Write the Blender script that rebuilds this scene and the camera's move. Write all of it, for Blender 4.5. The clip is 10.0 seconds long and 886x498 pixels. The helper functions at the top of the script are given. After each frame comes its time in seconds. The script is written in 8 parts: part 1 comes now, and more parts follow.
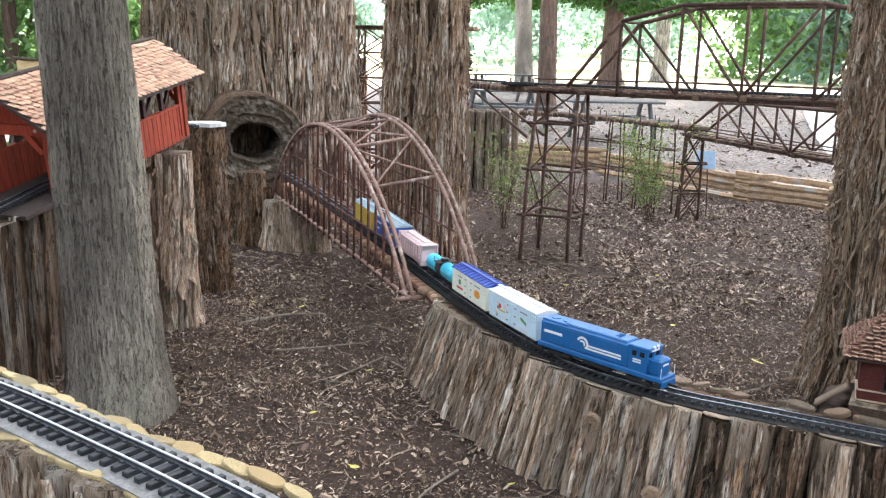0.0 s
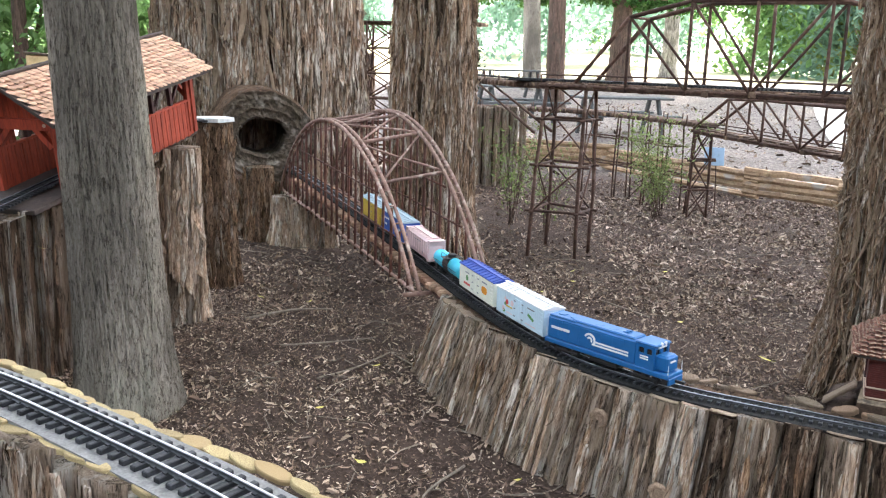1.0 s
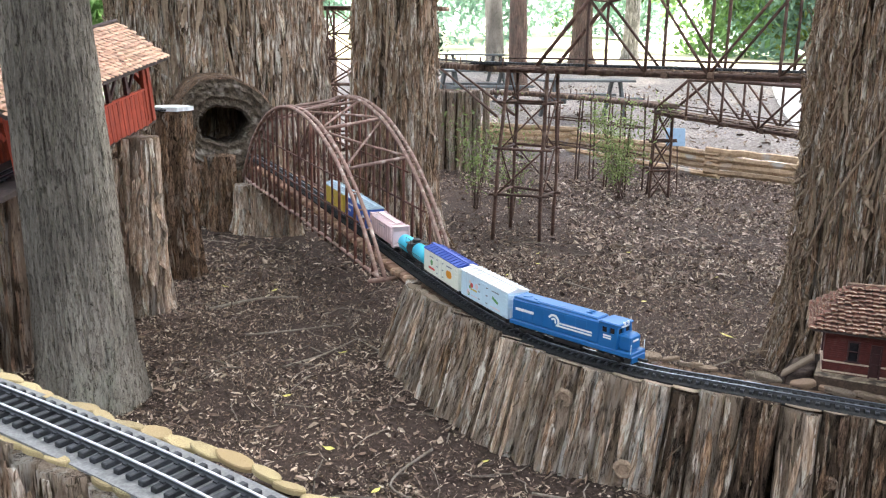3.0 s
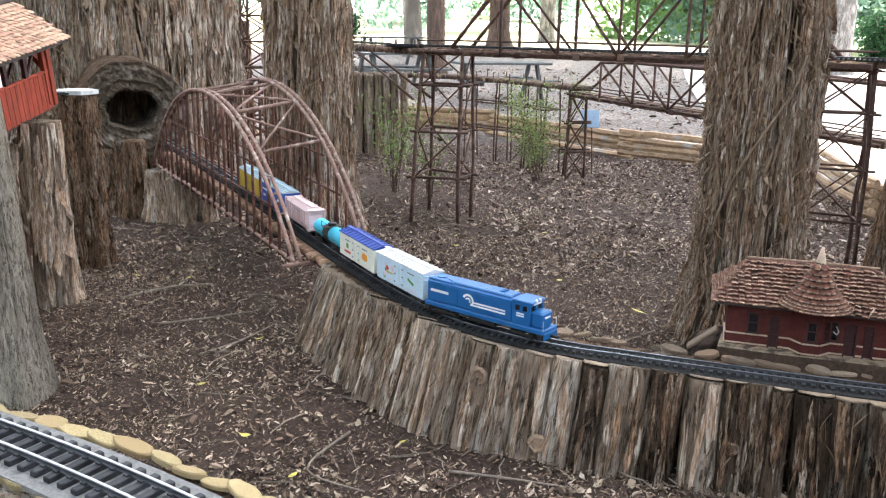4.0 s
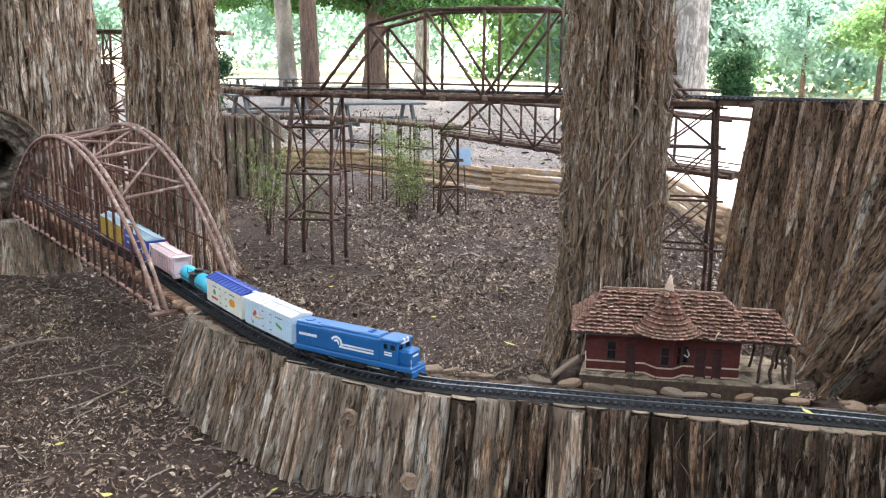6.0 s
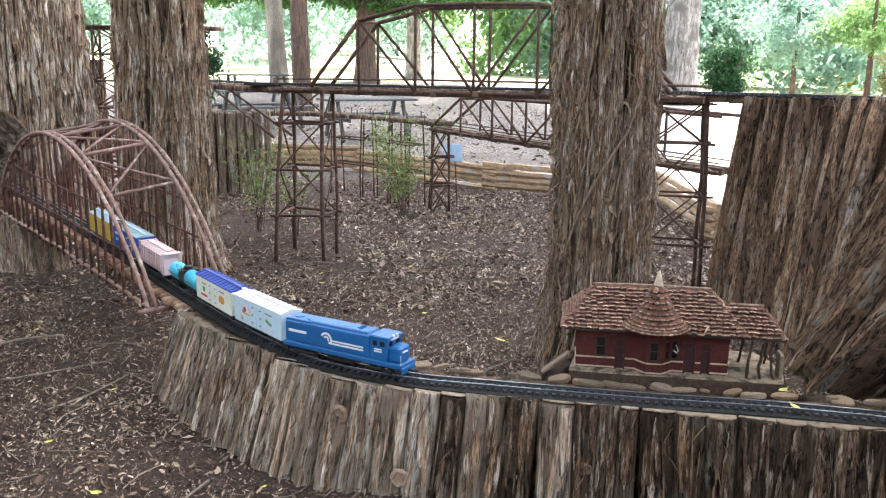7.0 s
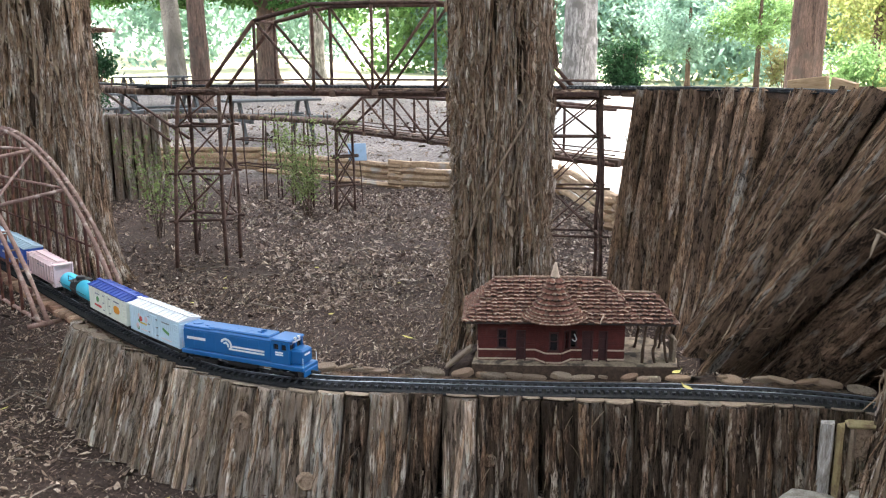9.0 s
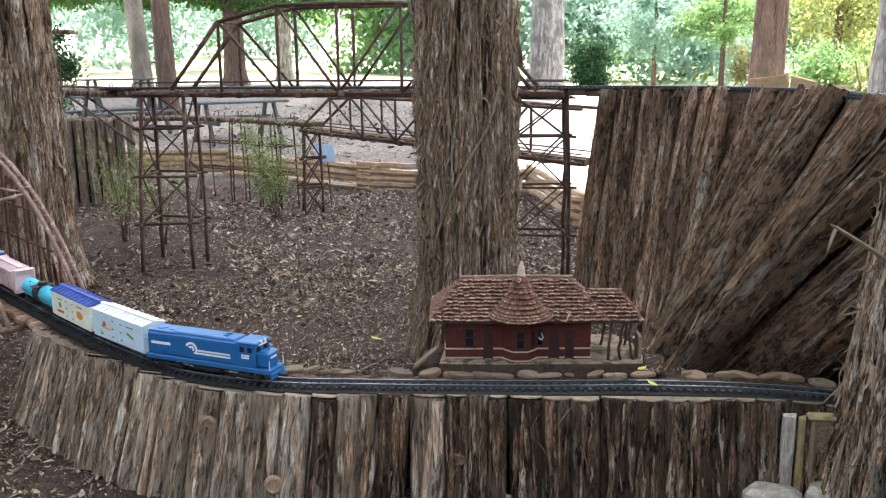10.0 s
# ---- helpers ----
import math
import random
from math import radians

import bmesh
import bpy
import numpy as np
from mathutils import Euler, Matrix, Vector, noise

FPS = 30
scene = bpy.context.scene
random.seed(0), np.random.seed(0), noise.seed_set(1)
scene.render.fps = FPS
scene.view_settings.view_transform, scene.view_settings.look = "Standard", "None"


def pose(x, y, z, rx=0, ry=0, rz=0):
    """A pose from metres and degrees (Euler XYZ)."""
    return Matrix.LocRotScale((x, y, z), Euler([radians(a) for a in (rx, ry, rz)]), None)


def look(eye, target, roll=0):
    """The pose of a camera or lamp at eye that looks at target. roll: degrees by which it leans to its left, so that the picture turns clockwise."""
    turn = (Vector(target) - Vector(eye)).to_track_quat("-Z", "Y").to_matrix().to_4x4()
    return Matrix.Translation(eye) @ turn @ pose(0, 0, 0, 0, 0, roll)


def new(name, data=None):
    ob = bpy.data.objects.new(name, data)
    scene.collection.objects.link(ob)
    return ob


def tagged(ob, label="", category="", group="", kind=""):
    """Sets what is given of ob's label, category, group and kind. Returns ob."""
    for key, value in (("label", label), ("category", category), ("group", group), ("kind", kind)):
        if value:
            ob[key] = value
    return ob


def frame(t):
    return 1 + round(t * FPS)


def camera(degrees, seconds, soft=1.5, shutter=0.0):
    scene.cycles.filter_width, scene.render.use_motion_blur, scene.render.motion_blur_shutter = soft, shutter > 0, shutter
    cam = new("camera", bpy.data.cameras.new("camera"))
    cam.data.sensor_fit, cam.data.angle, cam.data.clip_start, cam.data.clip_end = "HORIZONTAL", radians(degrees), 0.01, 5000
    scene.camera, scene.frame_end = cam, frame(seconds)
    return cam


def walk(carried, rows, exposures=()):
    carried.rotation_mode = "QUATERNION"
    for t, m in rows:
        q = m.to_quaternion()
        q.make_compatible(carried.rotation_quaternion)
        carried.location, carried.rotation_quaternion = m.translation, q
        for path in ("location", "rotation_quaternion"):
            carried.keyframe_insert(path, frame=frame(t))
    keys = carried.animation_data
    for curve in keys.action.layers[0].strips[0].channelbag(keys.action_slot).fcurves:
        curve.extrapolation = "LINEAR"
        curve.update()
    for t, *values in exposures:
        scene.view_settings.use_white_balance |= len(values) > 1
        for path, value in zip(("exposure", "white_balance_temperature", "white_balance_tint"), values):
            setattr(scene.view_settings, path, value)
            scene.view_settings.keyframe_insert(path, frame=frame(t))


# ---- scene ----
cam = camera(55.0, 10.0, soft=1.2)
PATH = [
    (0, (0.064, 0.007, 1.547), (0.036, 1.961, 1.121), 1.5),
    (0.5, (0.062, 0.008, 1.546), (0.025, 1.96, 1.11), 1.5),
    (1, (0.064, 0.007, 1.547), (0.019, 1.958, 1.111), 1.6),
    (1.5, (0.06, 0.005, 1.546), (-0.007, 1.956, 1.108), 1.5),
    (2, (0.064, 0.007, 1.546), (0.015, 1.955, 1.096), 1.4),
    (3.5, (0.096, -0.004, 1.542), (0.205, 1.935, 1.06), 0.8),
    (4, (0.118, -0.01, 1.538), (0.329, 1.915, 1.037), 1.0),
    (4.5, (0.14, -0.016, 1.536), (0.44, 1.896, 1.033), 0.8),
    (5, (0.161, -0.033, 1.546), (0.553, 1.878, 1.105), 0.8),
    (5.5, (0.178, -0.05, 1.554), (0.635, 1.854, 1.144), 0.7),
    (7, (0.197, -0.053, 1.555), (0.693, 1.838, 1.136), 0.6),
    (7.5, (0.205, -0.057, 1.554), (0.742, 1.821, 1.122), 0.6),
    (8, (0.217, -0.061, 1.555), (0.807, 1.801, 1.125), 0.3),
    (8.5, (0.23, -0.067, 1.556), (0.869, 1.781, 1.132), 0.1),
    (9, (0.245, -0.075, 1.556), (0.936, 1.754, 1.133), -0.3),
    (9.5, (0.258, -0.083, 1.555), (0.996, 1.727, 1.133), -0.5),
    (10, (0.262, -0.086, 1.555), (1.016, 1.718, 1.133), -0.6),
]
EXPOSURE, KELVIN, TINT = 2.80, 6450, 12.0
walk(cam, [(t, look(eye, target, roll)) for t, eye, target, roll in PATH], exposures=[(t, EXPOSURE + d, KELVIN, TINT) for t, d in ((0.0, 0.15), (3.5, 0.14), (5.5, 0.09), (7.0, 0.12), (7.6, 0.10), (8.5, -0.10), (10.0, -0.12))])

# ---- light ----
SUN_EL, SUN_AZ = 52.0, 40.0          # degrees; azimuth from +y towards +x
sun_dir = Vector((math.sin(radians(SUN_AZ)) * math.cos(radians(SUN_EL)), math.cos(radians(SUN_AZ)) * math.cos(radians(SUN_EL)), math.sin(radians(SUN_EL))))
world = bpy.data.worlds.new("world")
scene.world = world
world.use_nodes = True
wn = world.node_tree
wn.nodes.clear()
sky = wn.nodes.new("ShaderNodeTexSky")
sky.sky_type = "NISHITA"
sky.sun_disc = False
sky.sun_elevation, sky.sun_rotation = radians(SUN_EL), radians(SUN_AZ)
sky.air_density, sky.dust_density, sky.ozone_density = 1.0, 2.0, 1.0
bg = wn.nodes.new("ShaderNodeBackground")
bg.inputs["Strength"].default_value = 0.15
wo = wn.nodes.new("ShaderNodeOutputWorld")
haze = wn.nodes.new("ShaderNodeHueSaturation")      # thin bright haze over the park
haze.inputs["Saturation"].default_value = 0.4
wn.links.new(sky.outputs[0], haze.inputs["Color"])
wn.links.new(haze.outputs[0], bg.inputs[0])
wn.links.new(bg.outputs[0], wo.inputs[0])
sun = new("sun", bpy.data.lights.new("sun", "SUN"))
sun.data.energy, sun.data.angle, sun.data.color = 4.5, radians(1.5), (1.0, 0.95, 0.86)
sun.matrix_world = look((0, 0, 30), Vector((0, 0, 30)) - sun_dir)


# ---- building helpers ----
class Build:
    """Collects vertices and faces of one mesh."""

    def __init__(self):
        self.v, self.f = [], []

    def add(self, verts, faces):
        k = len(self.v)
        self.v += [tuple(p) for p in verts]
        self.f += [tuple(i + k for i in q) for q in faces]
        return self

    def box(self, m, sx, sy, sz, bevel=0.0):
        """A box of that size round the pose m, its long edges cut by the bevel."""
        b = min(bevel, 0.45 * min(sx, sy, sz))
        x, y, z = sx / 2, sy / 2, sz / 2
        if b <= 0:
            vs = [(i * x, j * y, k * z) for k in (-1, 1) for i, j in ((-1, -1), (1, -1), (1, 1), (-1, 1))]
            fs = [(0, 3, 2, 1), (4, 5, 6, 7), (0, 1, 5, 4), (1, 2, 6, 5), (2, 3, 7, 6), (3, 0, 4, 7)]
        else:
            vs, rings = [], ((-z, b), (-z + b, 0), (z - b, 0), (z, b))
            for zz, c in rings:
                ex, ey = x - c, y - c
                q = b * 0.7
                vs += [(-ex + q, -ey, zz), (ex - q, -ey, zz), (ex, -ey + q, zz), (ex, ey - q, zz),
                       (ex - q, ey, zz), (-ex + q, ey, zz), (-ex, ey - q, zz), (-ex, -ey + q, zz)]
            fs = [tuple(range(7, -1, -1)), tuple(range(24, 32))]
            for r in range(3):
                fs += [(8 * r + i, 8 * r + (i + 1) % 8, 8 * r + 8 + (i + 1) % 8, 8 * r + 8 + i) for i in range(8)]
        return self.add([m @ Vector(p) for p in vs], fs)

    def beam(self, a, b, w, h, up=(0, 0, 1), bevel=0.0):
        """A squared beam from a to b."""
        a, b = Vector(a), Vector(b)
        y = (b - a)
        n = y.length
        y = y / n
        x = y.cross(Vector(up))
        if x.length < 1e-4:
            x = Vector((1, 0, 0))
        x.normalize()
        z = x.cross(y)
        m = Matrix(((x.x, y.x, z.x, 0), (x.y, y.y, z.y, 0), (x.z, y.z, z.z, 0), (0, 0, 0, 1)))
        m.translation = (a + b) / 2
        return self.box(m, w, n, h, bevel)

    def tube(self, pts, r, n=7, caps=True, flat=1.0):
        """A round rod along the points; r is a number or one number for each point."""
        pts = [Vector(p) for p in pts]
        rs = r if isinstance(r, (list, tuple)) else [r] * len(pts)
        vs, ref = [], None
        for i, p in enumerate(pts):
            d = (pts[min(i + 1, len(pts) - 1)] - pts[max(i - 1, 0)])
            d.normalize()
            if ref is None:
                ref = d.cross(Vector((0, 0, 1)))
                if ref.length < 0.05:
                    ref = d.cross(Vector((0, 1, 0)))
            ref = (ref - d * ref.dot(d)).normalized()
            w = d.cross(ref)
            for k in range(n):
                a = 2 * math.pi * k / n
                vs.append(p + (ref * math.cos(a) + w * math.sin(a) * flat) * rs[i])
        fs = [(i * n + k, i * n + (k + 1) % n, (i + 1) * n + (k + 1) % n, (i + 1) * n + k) for i in range(len(pts) - 1) for k in range(n)]
        if caps:
            fs += [tuple(range(n - 1, -1, -1)), tuple((len(pts) - 1) * n + k for k in range(n))]
        return self.add(vs, fs)

    def stick(self, a, b, r, seed=0, n=6, bend=0.012, segs=4):
        """A slightly crooked twig from a to b."""
        a, b = Vector(a), Vector(b)
        rng = random.Random(seed)
        side = (b - a).cross(Vector((rng.uniform(-1, 1), rng.uniform(-1, 1), rng.uniform(-1, 1))))
        if side.length > 0:
            side.normalize()
        k = (b - a).length * bend
        pts, rs = [], []
        for i in range(segs + 1):
            t = i / segs
            wob = math.sin(math.pi * t) * k * rng.uniform(0.3, 1.3)
            pts.append(a.lerp(b, t) + side * wob)
            rs.append(r * rng.uniform(0.85, 1.12))
        return self.tube(pts, rs, n)

    def mesh(self, name, smooth=False):
        me = bpy.data.meshes.new(name)
        me.from_pydata(self.v, [], self.f)
        if smooth:
            me.polygons.foreach_set("use_smooth", [True] * len(me.polygons))
        me.update()
        return me


def part(name, build, material, parent=None, label="", smooth=False, kind=""):
    """Links a build (or a mesh) as one object under its thing."""
    me = build.mesh(name, smooth) if isinstance(build, Build) else build
    if not me.materials:
        me.materials.append(material)
    ob = new(name, me)
    ob.parent = parent
    return tagged(ob, label=label, kind=kind)


def thing(name, at=(0, 0, 0), label="", category="", group="", kind=""):
    ob = new(name)
    ob.empty_display_size = 0.05
    ob.location = at
    return tagged(ob, label, category, group, kind)


def under(m):
    """Shorthand for a translation."""
    return Matrix.Translation(m)


def spline(pts, step):
    """Points every step metres along a smooth curve through pts."""
    pts = [Vector(p) for p in pts]
    dense = []
    for i in range(len(pts) - 1):
        p0, p1, p2, p3 = pts[max(i - 1, 0)], pts[i], pts[i + 1], pts[min(i + 2, len(pts) - 1)]
        for k in range(24):
            t = k / 24
            dense.append(0.5 * (2 * p1 + (p2 - p0) * t + (2 * p0 - 5 * p1 + 4 * p2 - p3) * t * t + (3 * p1 - p0 - 3 * p2 + p3) * t ** 3))
    dense.append(pts[-1])
    run = [0.0]
    for a, b in zip(dense, dense[1:]):
        run.append(run[-1] + (b - a).length)
    out, k = [], 0
    count = max(2, int(run[-1] / step))
    for i in range(count + 1):
        s = run[-1] * i / count
        while k < len(run) - 2 and run[k + 1] < s:
            k += 1
        t = (s - run[k]) / max(1e-9, run[k + 1] - run[k])
        out.append(dense[k].lerp(dense[k + 1], t))
    return out


def sides(pts):
    """The level direction and the level right-hand normal at each point."""
    out = []
    for i in range(len(pts)):
        d = pts[min(i + 1, len(pts) - 1)] - pts[max(i - 1, 0)]
        d = Vector((d.x, d.y, 0)).normalized()
        out.append((d, Vector((d.y, -d.x, 0))))
    return out


def facing(p, x_axis, y_axis):
    """A pose at p from two axes."""
    x = Vector(x_axis).normalized()
    y = Vector(y_axis)
    y = (y - x * y.dot(x)).normalized()
    z = x.cross(y)
    return Matrix(((x.x, y.x, z.x, p[0]), (x.y, y.y, z.y, p[1]), (x.z, y.z, z.z, p[2]), (0, 0, 0, 1)))


# ---- materials ----
def surf(name, dark, light, size=0.05, stretch=(1, 1, 1), rough=0.85, bump=0.4, relief=0.004, fine=5.0, contrast=(0.35, 0.65),
         spot=None, spot_at=(0.6, 0.68), spot_size=0.3, vary=0.0, by="object", metal=0.0, tint=None, gloss=0.5, through_light=0.0):
    """A rough natural surface: two colours in a stretched grain, spots or stains of a third, and a finer grain over it."""
    m = bpy.data.materials.new(name)
    m.use_nodes = True
    t = m.node_tree
    n, l = t.nodes, t.links
    bsdf = n["Principled BSDF"]
    tc = n.new("ShaderNodeTexCoord")
    vec = tc.outputs["Object"]
    info = n.new("ShaderNodeObjectInfo") if by == "object" else n.new("ShaderNodeNewGeometry")
    rnd = info.outputs["Random"] if by == "object" else info.outputs["Random Per Island"]
    if vary:
        mul = n.new("ShaderNodeMath")
        mul.operation = "MULTIPLY"
        mul.inputs[1].default_value = 37.0
        l.new(rnd, mul.inputs[0])
        add = n.new("ShaderNodeVectorMath")
        add.operation = "ADD"
        l.new(vec, add.inputs[0])
        l.new(mul.outputs[0], add.inputs[1])
        vec = add.outputs[0]
    mp = n.new("ShaderNodeMapping")
    mp.inputs["Scale"].default_value = stretch
    l.new(vec, mp.inputs["Vector"])

    def noise_at(scale, detail, rough_):
        a = n.new("ShaderNodeTexNoise")
        a.inputs["Scale"].default_value = scale
        a.inputs["Detail"].default_value = detail
        a.inputs["Roughness"].default_value = rough_
        l.new(mp.outputs[0], a.inputs["Vector"])
        return a
    big = noise_at(1.0 / size, 4, 0.6)
    small = noise_at(fine / size, 3, 0.6)
    mixn = n.new("ShaderNodeMath")
    mixn.operation = "MULTIPLY_ADD"
    l.new(small.outputs["Fac"], mixn.inputs[0])
    mixn.inputs[1].default_value = 0.45
    sc = n.new("ShaderNodeMath")
    sc.operation = "MULTIPLY"
    sc.inputs[1].default_value = 0.55
    l.new(big.outputs["Fac"], sc.inputs[0])
    l.new(sc.outputs[0], mixn.inputs[2])
    ramp = n.new("ShaderNodeValToRGB")
    ramp.color_ramp.elements[0].position, ramp.color_ramp.elements[1].position = contrast
    ramp.color_ramp.elements[0].color = (*dark, 1)
    ramp.color_ramp.elements[1].color = (*light, 1)
    l.new(mixn.outputs[0], ramp.inputs[0])
    col = ramp.outputs[0]
    if spot:
        sp = n.new("ShaderNodeTexNoise")
        sp.inputs["Scale"].default_value = 1.0 / spot_size
        sp.inputs["Detail"].default_value = 5
        l.new(vec, sp.inputs["Vector"])
        sr = n.new("ShaderNodeMapRange")
        sr.inputs[1].default_value, sr.inputs[2].default_value = spot_at
        l.new(sp.outputs["Fac"], sr.inputs[0])
        mx = n.new("ShaderNodeMix")
        mx.data_type = "RGBA"
        l.new(sr.outputs[0], mx.inputs[0])
        l.new(col, mx.inputs[6])
        mx.inputs[7].default_value = (*spot, 1)
        col = mx.outputs[2]
    if vary:
        hs = n.new("ShaderNodeHueSaturation")
        mr = n.new("ShaderNodeMapRange")
        mr.inputs[3].default_value, mr.inputs[4].default_value = 1 - vary, 1 + vary
        l.new(rnd, mr.inputs[0])
        l.new(mr.outputs[0], hs.inputs["Value"])
        l.new(col, hs.inputs["Color"])
        col = hs.outputs[0]
        if tint:
            wv = n.new("ShaderNodeTexWhiteNoise")
            wv.noise_dimensions = "1D"
            l.new(rnd, wv.inputs["W"])
            ms = n.new("ShaderNodeMapRange")
            ms.inputs[3].default_value, ms.inputs[4].default_value = 0.0, 0.7
            l.new(wv.outputs["Value"], ms.inputs[0])
            mt = n.new("ShaderNodeMix")
            mt.data_type = "RGBA"
            l.new(ms.outputs[0], mt.inputs[0])
            l.new(col, mt.inputs[6])
            mt.inputs[7].default_value = (*tint, 1)
            col = mt.outputs[2]
    l.new(col, bsdf.inputs["Base Color"])
    bsdf.inputs["Roughness"].default_value = rough
    bsdf.inputs["Metallic"].default_value = metal
    bsdf.inputs["Specular IOR Level"].default_value = gloss
    if bump:
        bp = n.new("ShaderNodeBump")
        bp.inputs["Strength"].default_value = bump
        bp.inputs["Distance"].default_value = relief
        l.new(mixn.outputs[0], bp.inputs["Height"])
        l.new(bp.outputs[0], bsdf.inputs["Normal"])
    if through_light:
        tr = n.new("ShaderNodeBsdfTranslucent")
        l.new(col, tr.inputs["Color"])
        ms2 = n.new("ShaderNodeMixShader")
        ms2.inputs[0].default_value = through_light
        l.new(bsdf.outputs[0], ms2.inputs[1])
        l.new(tr.outputs[0], ms2.inputs[2])
        l.new(ms2.outputs[0], n["Material Output"].inputs["Surface"])
    return m


def bark(name, deep, mid, light, pale, across=40.0, along=3.2, patch=(0.54, 0.62), vary=0.0, tint=None, relief=0.014, patch_size=0.12, crack=0.055, patch_long=0.35):
    """Stringy bark: fibres along z, fissures painted shade-dark between plates, and patches where paler wood shows."""
    m = bpy.data.materials.new(name)
    m.use_nodes = True
    n, l = m.node_tree.nodes, m.node_tree.links
    bsdf = n["Principled BSDF"]
    bsdf.inputs["Roughness"].default_value = 0.95
    bsdf.inputs["Specular IOR Level"].default_value = 0.15
    vec = n.new("ShaderNodeTexCoord").outputs["Object"]
    rnd = n.new("ShaderNodeObjectInfo").outputs["Random"]

    def calc(op, a, b=None, c=None):
        q = n.new("ShaderNodeMath")
        q.operation = op
        for i, v in enumerate((a, b, c)):
            if v is None:
                continue
            if isinstance(v, (int, float)):
                q.inputs[i].default_value = v
            else:
                l.new(v, q.inputs[i])
        return q.outputs[0]

    def blend(fac, a, b):
        q = n.new("ShaderNodeMix")
        q.data_type = "RGBA"
        for i, v in ((0, fac), (6, a), (7, b)):
            if isinstance(v, (tuple, list)):
                q.inputs[i].default_value = (*v, 1)
            elif isinstance(v, float):
                q.inputs[i].default_value = v
            else:
                l.new(v, q.inputs[i])
        return q.outputs[2]

    def span(v, a, b, lo=0.0, hi=1.0):
        q = n.new("ShaderNodeMapRange")
        q.interpolation_type = "SMOOTHSTEP"
        for i, k in enumerate((a, b, lo, hi)):
            q.inputs[i + 1].default_value = k
        l.new(v, q.inputs[0])
        return q.outputs[0]
    if vary:
        add = n.new("ShaderNodeVectorMath")
        add.operation = "ADD"
        l.new(vec, add.inputs[0])
        l.new(calc("MULTIPLY", rnd, 53.0), add.inputs[1])
        vec = add.outputs[0]

    def grain(sx, sz, detail, rough, bend=0.0):
        mp = n.new("ShaderNodeMapping")
        mp.inputs["Scale"].default_value = (sx, sx, sz)
        l.new(vec, mp.inputs["Vector"])
        t = n.new("ShaderNodeTexNoise")
        t.inputs["Scale"].default_value = 1.0
        t.inputs["Detail"].default_value = detail
        t.inputs["Roughness"].default_value = rough
        t.inputs["Distortion"].default_value = bend
        l.new(mp.outputs[0], t.inputs["Vector"])
        return t.outputs["Fac"]
    plate = grain(across, along, 6, 0.68, 0.5)
    fibre = grain(across * 3.4, along * 2.4, 6, 0.75, 0.5)
    area = grain(1 / patch_size, patch_long / patch_size, 4, 0.62, 0.4)
    broken = span(grain(across * 0.55, along * 1.9, 3, 0.6, 0.6), 0.42, 0.58)
    fissure = calc("MULTIPLY", span(calc("ABSOLUTE", calc("SUBTRACT", plate, 0.5)), 0.0, crack, 1.0, 0.0), broken)
    speck = grain(150.0, 95.0, 4, 0.7, 0.3)
    tone = calc("ADD", calc("MULTIPLY", fibre, 0.44), calc("ADD", calc("MULTIPLY", plate, 0.30), calc("MULTIPLY", speck, 0.26)))
    col = blend(span(tone, 0.39, 0.63), mid, light)
    col = blend(calc("MULTIPLY", span(area, *patch), span(fibre, 0.30, 0.55)), col, pale)
    low = span(grain(2.6, 0.9, 3, 0.6), 0.35, 0.65, 0.62, 1.25)
    hs = n.new("ShaderNodeHueSaturation")
    l.new(col, hs.inputs["Color"])
    if vary:
        l.new(calc("MULTIPLY", low, span(rnd, 0.0, 1.0, 1 - vary, 1 + vary)), hs.inputs["Value"])
    else:
        l.new(low, hs.inputs["Value"])
    col = hs.outputs[0]
    if tint:
        w = n.new("ShaderNodeTexWhiteNoise")
        w.noise_dimensions = "1D"
        l.new(rnd, w.inputs["W"])
        col = blend(calc("MULTIPLY", w.outputs["Value"], 0.6), col, tint)
    # deep colour puts crevice shade into the fissures and low fibres
    col = blend(calc("MULTIPLY", fissure, 0.95), col, deep)
    col = blend(span(fibre, 0.42, 0.30), col, deep)
    l.new(col, bsdf.inputs["Base Color"])
    height = calc("SUBTRACT", calc("ADD", calc("MULTIPLY", plate, 0.9), calc("ADD", calc("MULTIPLY", fibre, 0.5), calc("MULTIPLY", speck, 0.16))), calc("MULTIPLY", fissure, 0.45))
    bp = n.new("ShaderNodeBump")
    bp.inputs["Strength"].default_value = 1.0
    bp.inputs["Distance"].default_value = relief
    l.new(height, bp.inputs["Height"])
    l.new(bp.outputs[0], bsdf.inputs["Normal"])
    return m


M_SOIL = surf("mulch_soil", (0.020, 0.013, 0.010), (0.105, 0.070, 0.055), size=0.022, rough=0.95, bump=1.0, relief=0.02, fine=6, spot=(0.098, 0.068, 0.054), spot_size=0.7, spot_at=(0.50, 0.70), gloss=0.2)
M_CEDAR = bark("cedar_bark", (0.014, 0.008, 0.005), (0.075, 0.046, 0.030), (0.27, 0.19, 0.13), (0.42, 0.37, 0.31), across=44.0, along=3.2, patch=(0.56, 0.67), relief=0.026, patch_size=0.12, patch_long=0.18, crack=0.07)
M_STRIP = surf("bark_fibre", (0.10, 0.066, 0.044), (0.34, 0.25, 0.175), size=0.02, stretch=(1, 1, 0.1), rough=0.95, bump=0.5, vary=0.4, by="island", tint=(0.24, 0.17, 0.115), gloss=0.2)


